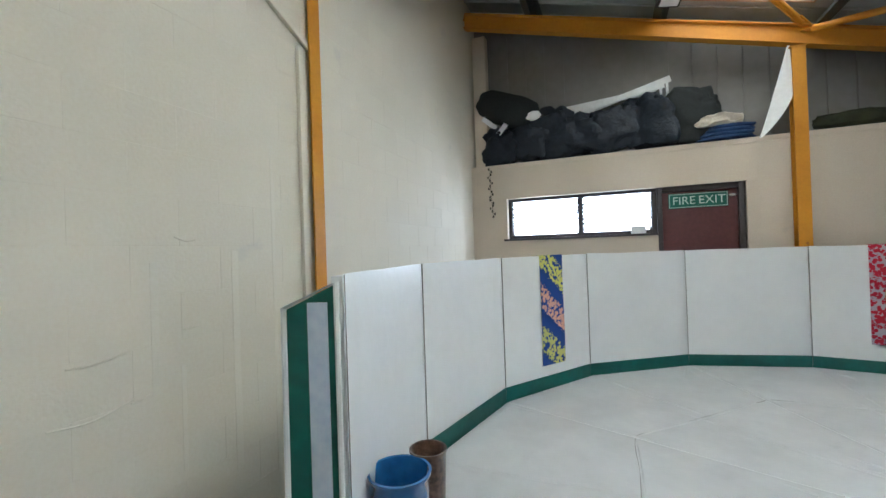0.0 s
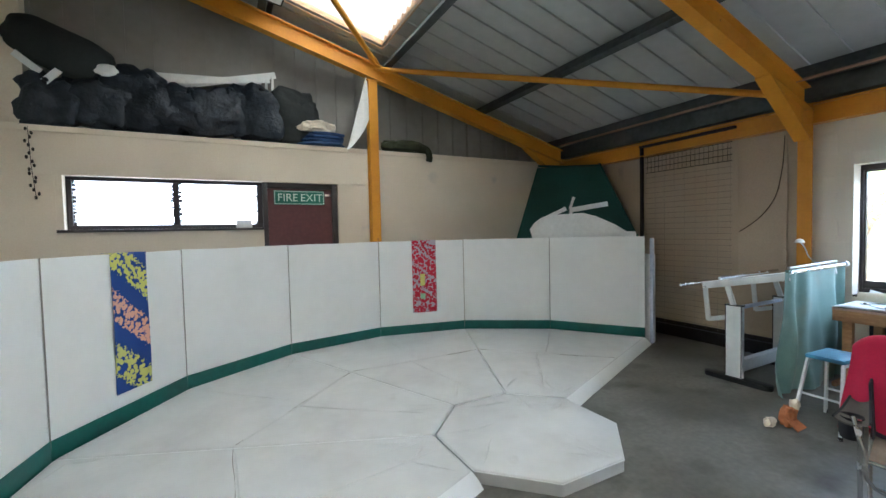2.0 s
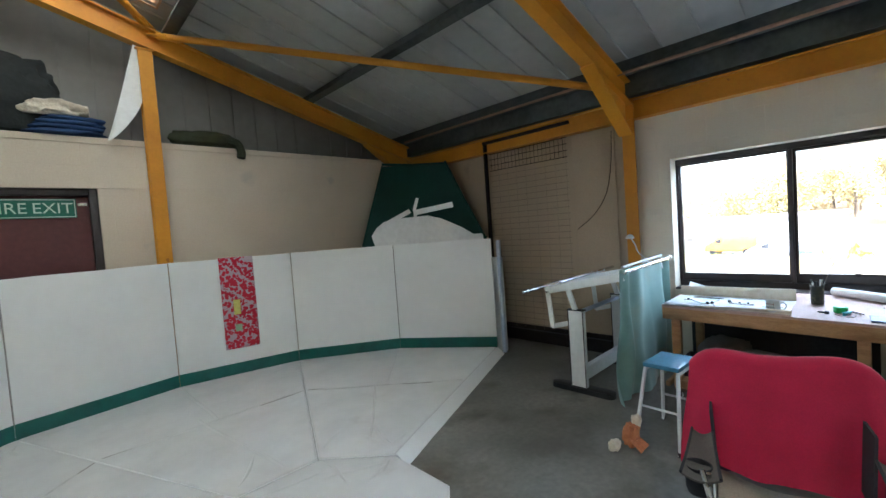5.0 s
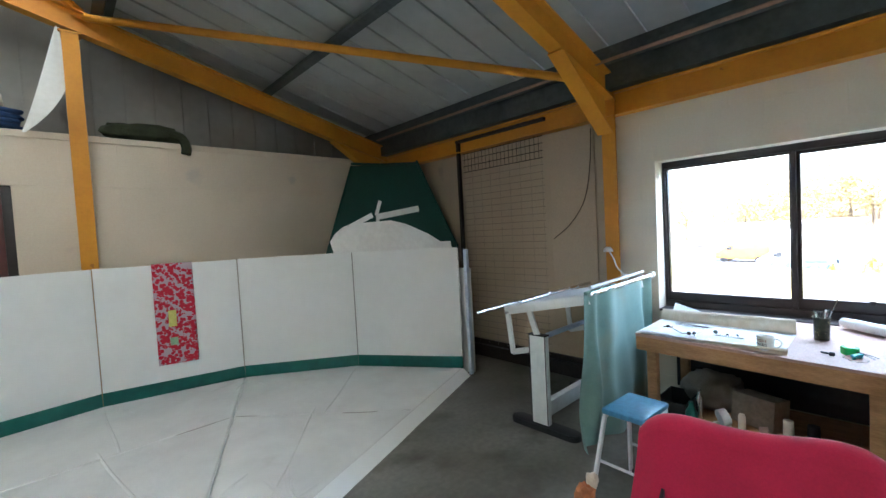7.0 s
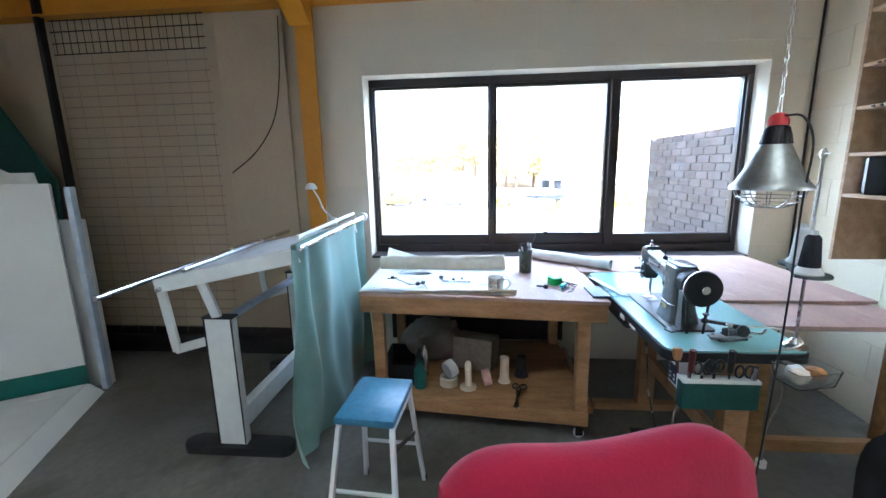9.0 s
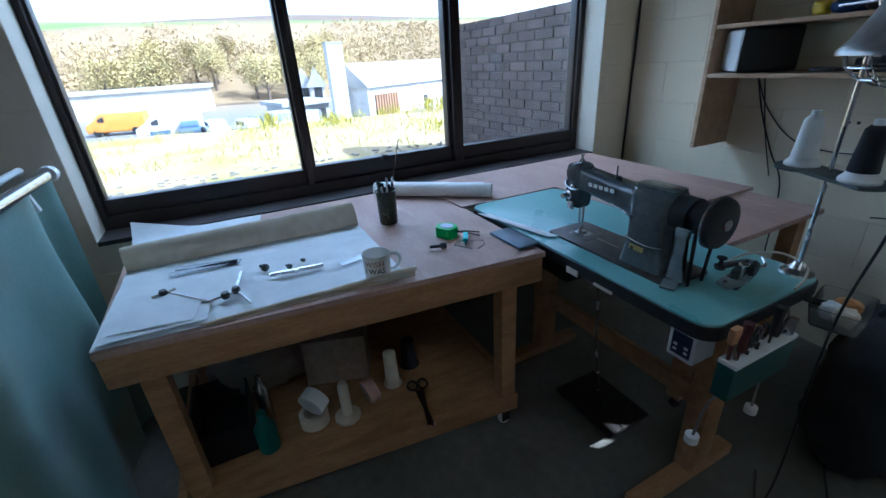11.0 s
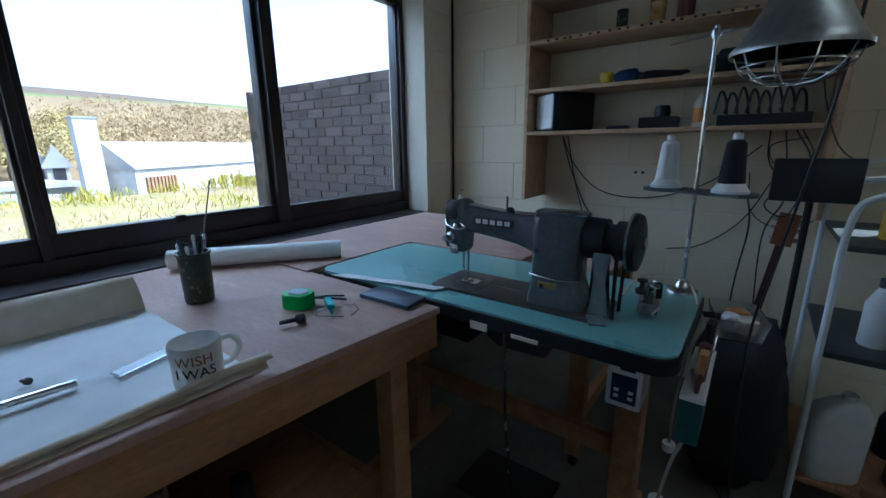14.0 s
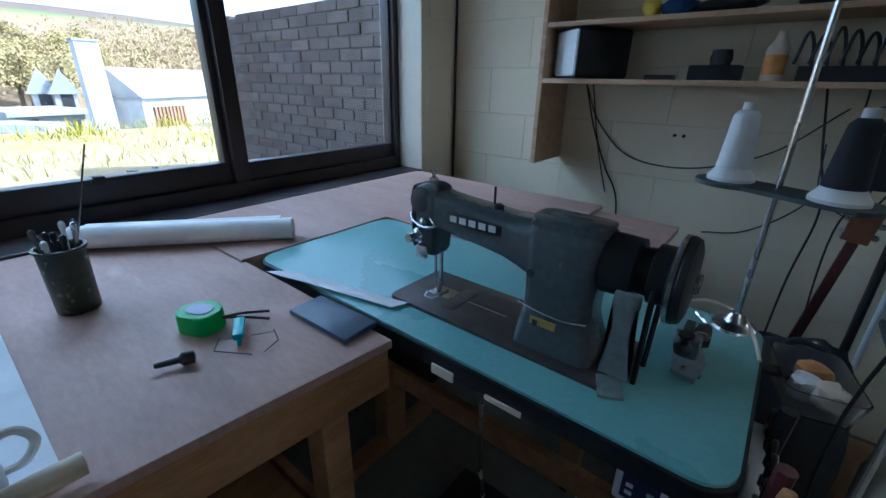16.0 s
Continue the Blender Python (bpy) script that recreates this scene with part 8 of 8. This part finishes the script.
def tree_meshes(seed):
    r = random.Random(seed)
    b = B()
    tube(b, [(0, 0, 0), (0.1, 0, 2), (0.0, 0.1, 4.5), (0.1, 0.1, 7)], [0.32, 0.25, 0.17, 0.05], 7)
    tips = []
    for k in range(11):
        a, z = k * 2.4, 1.8 + 0.42 * k
        e = Vector((math.cos(a), math.sin(a), 0.75)) * (3.0 - 0.15 * k)
        s = Vector((0, 0, z))
        tube(b, [s, s + e * 0.5 + Vector((0, 0, 0.2)), s + e], [0.10, 0.06, 0.02], 5)
        tips += [s + e * q for q in (0.45, 0.7, 1.0)]
    trunk = bpy.data.meshes.new("trunk")
    b.to_mesh(trunk)
    trunk.materials.append(BARK)
    b = B()
    for t in tips + [Vector((0, 0, 7))]:
        for _ in range(34):
            c = t + Vector((r.gauss(0, 0.6), r.gauss(0, 0.6), r.gauss(0.1, 0.55)))
            d = Vector((r.uniform(-1, 1), r.uniform(-1, 1), r.uniform(-1, 1))).normalized() * r.uniform(0.07, 0.20)
            o2 = d.orthogonal() * r.uniform(0.5, 1.1)
            b.faces.new([b.verts.new(c + d), b.verts.new(c + o2), b.verts.new(c - d), b.verts.new(c - o2)])
    crown = bpy.data.meshes.new("crown")
    b.to_mesh(crown)
    crown.materials.append(LEAF)
    return trunk, crown


kinds = [tree_meshes(s) for s in (1, 2, 3)]
rt_ = random.Random(11)
for k in range(34):
    az, dist = rt_.uniform(-14, 17), rt_.uniform(78, 125)
    x, y = at_az(az, dist)
    o = thing("tree", "bare brown spring tree at the foot of the hill", "tree", (x, y, ground_z(x, y) - 0.1), rt_.uniform(0, 360), "trees beyond the yard")
    tm_, cm_ = kinds[k % 3]
    for nm, me in (("trunk", tm_), ("crown", cm_)):
        p = new(nm, me)
        p.parent = o
bm = B()
for _ in range(7500):
    x, y = rt_.uniform(108, 235), rt_.uniform(-190, 140)
    if 0.5 * noise.noise(Vector((x * 0.02, y * 0.02, 4))) + (178 - x) * 0.010 + rt_.gauss(0, 0.18) > 0:
        s_ = rt_.uniform(0.6, 2.2)
        for _k in range(30):
            # one spray of twigs: a thin uneven triangle
            d_ = Vector((rt_.gauss(0, 0.45), rt_.gauss(0, 0.45), abs(rt_.gauss(0.5, 0.5)))) * s_
            c_ = Vector((x, y, ground_z(x, y) + 0.1)) + d_
            r_ = s_ * rt_.uniform(0.06, 0.19)
            bm.faces.new([bm.verts.new(c_ + Vector((rt_.gauss(0, r_), rt_.gauss(0, r_), rt_.gauss(0, r_ * 1.3)))) for _q in range(3)])
tagged(link_mesh("far_woods", bm, material("far_wood", [(0.30, 0.22, 0.115), (0.38, 0.295, 0.155)], 0.95, grain=0.6, blotch=0.05, bump=0)), "brown leafless woods on the valley side", "woods", kind="stuff")

# ---- brick wall outside, piece by piece ----
bwl = tagged(new("brick_wall"), "dark weathered brick wall beside the window", "wall", kind="structure")
bm = B()
box(bm, 6.06, 8.14, -1.215, -1.006, -0.3, 1.735)
mo = link_mesh("mortar_core", bm, MORTAR)
mo.parent = bwl
bm = B()
box(bm, -0.1065, 0.1065, -0.05, 0.004, -0.0325, 0.0325, 0.004)
brick_mesh = bpy.data.meshes.new("brick")
bm.to_mesh(brick_mesh)
bm.free()
brick_mesh.materials.append(BRICK)
rb = random.Random(3)
for r_ in range(18):
    z = 0.42 + 0.075 * r_ + 0.0325
    off = 0.1125 if r_ % 2 else 0.0
    x = 6.17 + off
    while x < 8.14 - 0.08:
        o = new("brick", brick_mesh)
        o.parent = bwl
        o.matrix_world = pose(x + rb.uniform(-0.002, 0.002), -1.003 + rb.uniform(-0.003, 0.004), z, 0, rb.uniform(-0.5, 0.5), rb.uniform(-0.5, 0.5))
        x += 0.225
# end of the wall, and the brick-on-edge capping
for r_ in range(18):
    z = 0.42 + 0.075 * r_ + 0.0325
    o = new("brick", brick_mesh)
    o.parent = bwl
    o.matrix_world = pose(8.135, -1.11, z, 0, 0, -90)
# ---- old paint runs on the west wall ----
STREAK = material("pale_paint_run", [(0.72, 0.665, 0.55), (0.77, 0.715, 0.60)], 0.7, grain=60, blotch=3, bump=0.2, mottle=0.12)
for pts in (((0.80, 0.894), (0.95, 0.88), (1.10, 0.916)), ((0.862, 1.105), (0.955, 1.10), (1.08, 1.118)), ((1.325, 1.177), (1.37, 1.172), (1.42, 1.178)), ((1.09, 0.90), (1.13, 0.897), (1.17, 0.912)), ((1.30, 1.62), (1.36, 1.60), (1.41, 1.61))):
    b = B()
    tube(b, curve_pts([(XL + 0.002, y_, z_) for y_, z_ in pts], 5), 0.004, 6)
    o = link_mesh("paint_ridge", b, WALL_PALE, 60)
    o.parent = bpy.data.objects["wall_west"]
for y_, z0, z1, w in ((1.64, 0.35, 1.55, 0.022), (1.93, 0.2, 2.2, 0.014), (1.20, 0.9, 1.5, 0.018), (1.33, 0.5, 1.0, 0.012)):
    b = B()
    box(b, XL - 0.004, XL + 0.0026, y_ - w, y_ + w, z0, z1, 0.001)
    o = link_mesh("paint_run", b, STREAK)
    o.parent = bpy.data.objects["wall_west"]
# ---- blocks of the window and shelf walls ----
def block_wall(parent_name, place, cells, proud=0.003):
    """Painted blocks 440 x 215 mm, a few millimetres proud of the wall; cells: (u, v, width) along the wall and up."""
    par = bpy.data.objects[parent_name]
    made = {}
    for u0, u1, v0, v1 in cells:
        key = (round(u1 - u0, 3), round(v1 - v0, 3))
        if key not in made:
            b = B()
            box(b, -key[0] / 2 + 0.0012, key[0] / 2 - 0.0012, -0.02, proud, -key[1] / 2 + 0.0012, key[1] / 2 - 0.0012, proud * 0.75)
            me = bpy.data.meshes.new("block")
            b.to_mesh(me)
            b.free()
            me.materials.append({"wall_north": WALL, "wall_east_2": WALL_TAN, "wall_south": WALL_WARM_LIT}.get(parent_name, WALL_PALE))
            made[key] = me
        o = new("block", made[key])
        o.parent = par
        o.matrix_world = place((u0 + u1) / 2, (v0 + v1) / 2)


def courses(u_lo, u_hi, v_hi, holes=()):
    out = []
    r_ = 0
    while r_ * 0.225 < v_hi - 0.01:
        v0, v1 = r_ * 0.225, min((r_ + 1) * 0.225, v_hi)
        u = u_lo - (0.225 if r_ % 2 else 0)
        while u < u_hi - 0.01:
            spans = [(max(u, u_lo), min(u + 0.45, u_hi))]
            for h0, h1, hv0, hv1 in holes:
                if v0 < hv1 - 0.005 and v1 > hv0 + 0.005:
                    spans = [s for a, c in spans for s in ((a, min(c, h0)), (max(a, h1), c)) if s[1] - s[0] > 0.02]
            out += [(a, c, v0, v1) for a, c in spans if c - a > 0.02]
            u += 0.45
        r_ += 1
    return out


block_wall("wall_south", lambda u, v: pose(u, YS, v, 0, 0, 0), courses(3.45, XR, 3.0))
block_wall("wall_east", lambda u, v: pose(XR, u, v, 0, 0, 90), courses(YS, 2.29, 2.60, [(OY0, OY1, OZ0, OZ1)]))
block_wall("wall_east_2", lambda u, v: pose(XR, u, v, 0, 0, 90), courses(2.29, 5.2, 2.60), 0.0015)
block_wall("wall_west", lambda u, v: pose(XL, u, v, 0, 0, -90), courses(0.2, YC, 3.6), 0.0012)
block_wall("wall_north", lambda u, v: pose(u, YN, v, 0, 0, 180), courses(XL, XR, 2.70, [(WX0 - 0.06, DX1, 1.6, DZ), (DX0, DX1, 0, DZ)]), 0.0015)
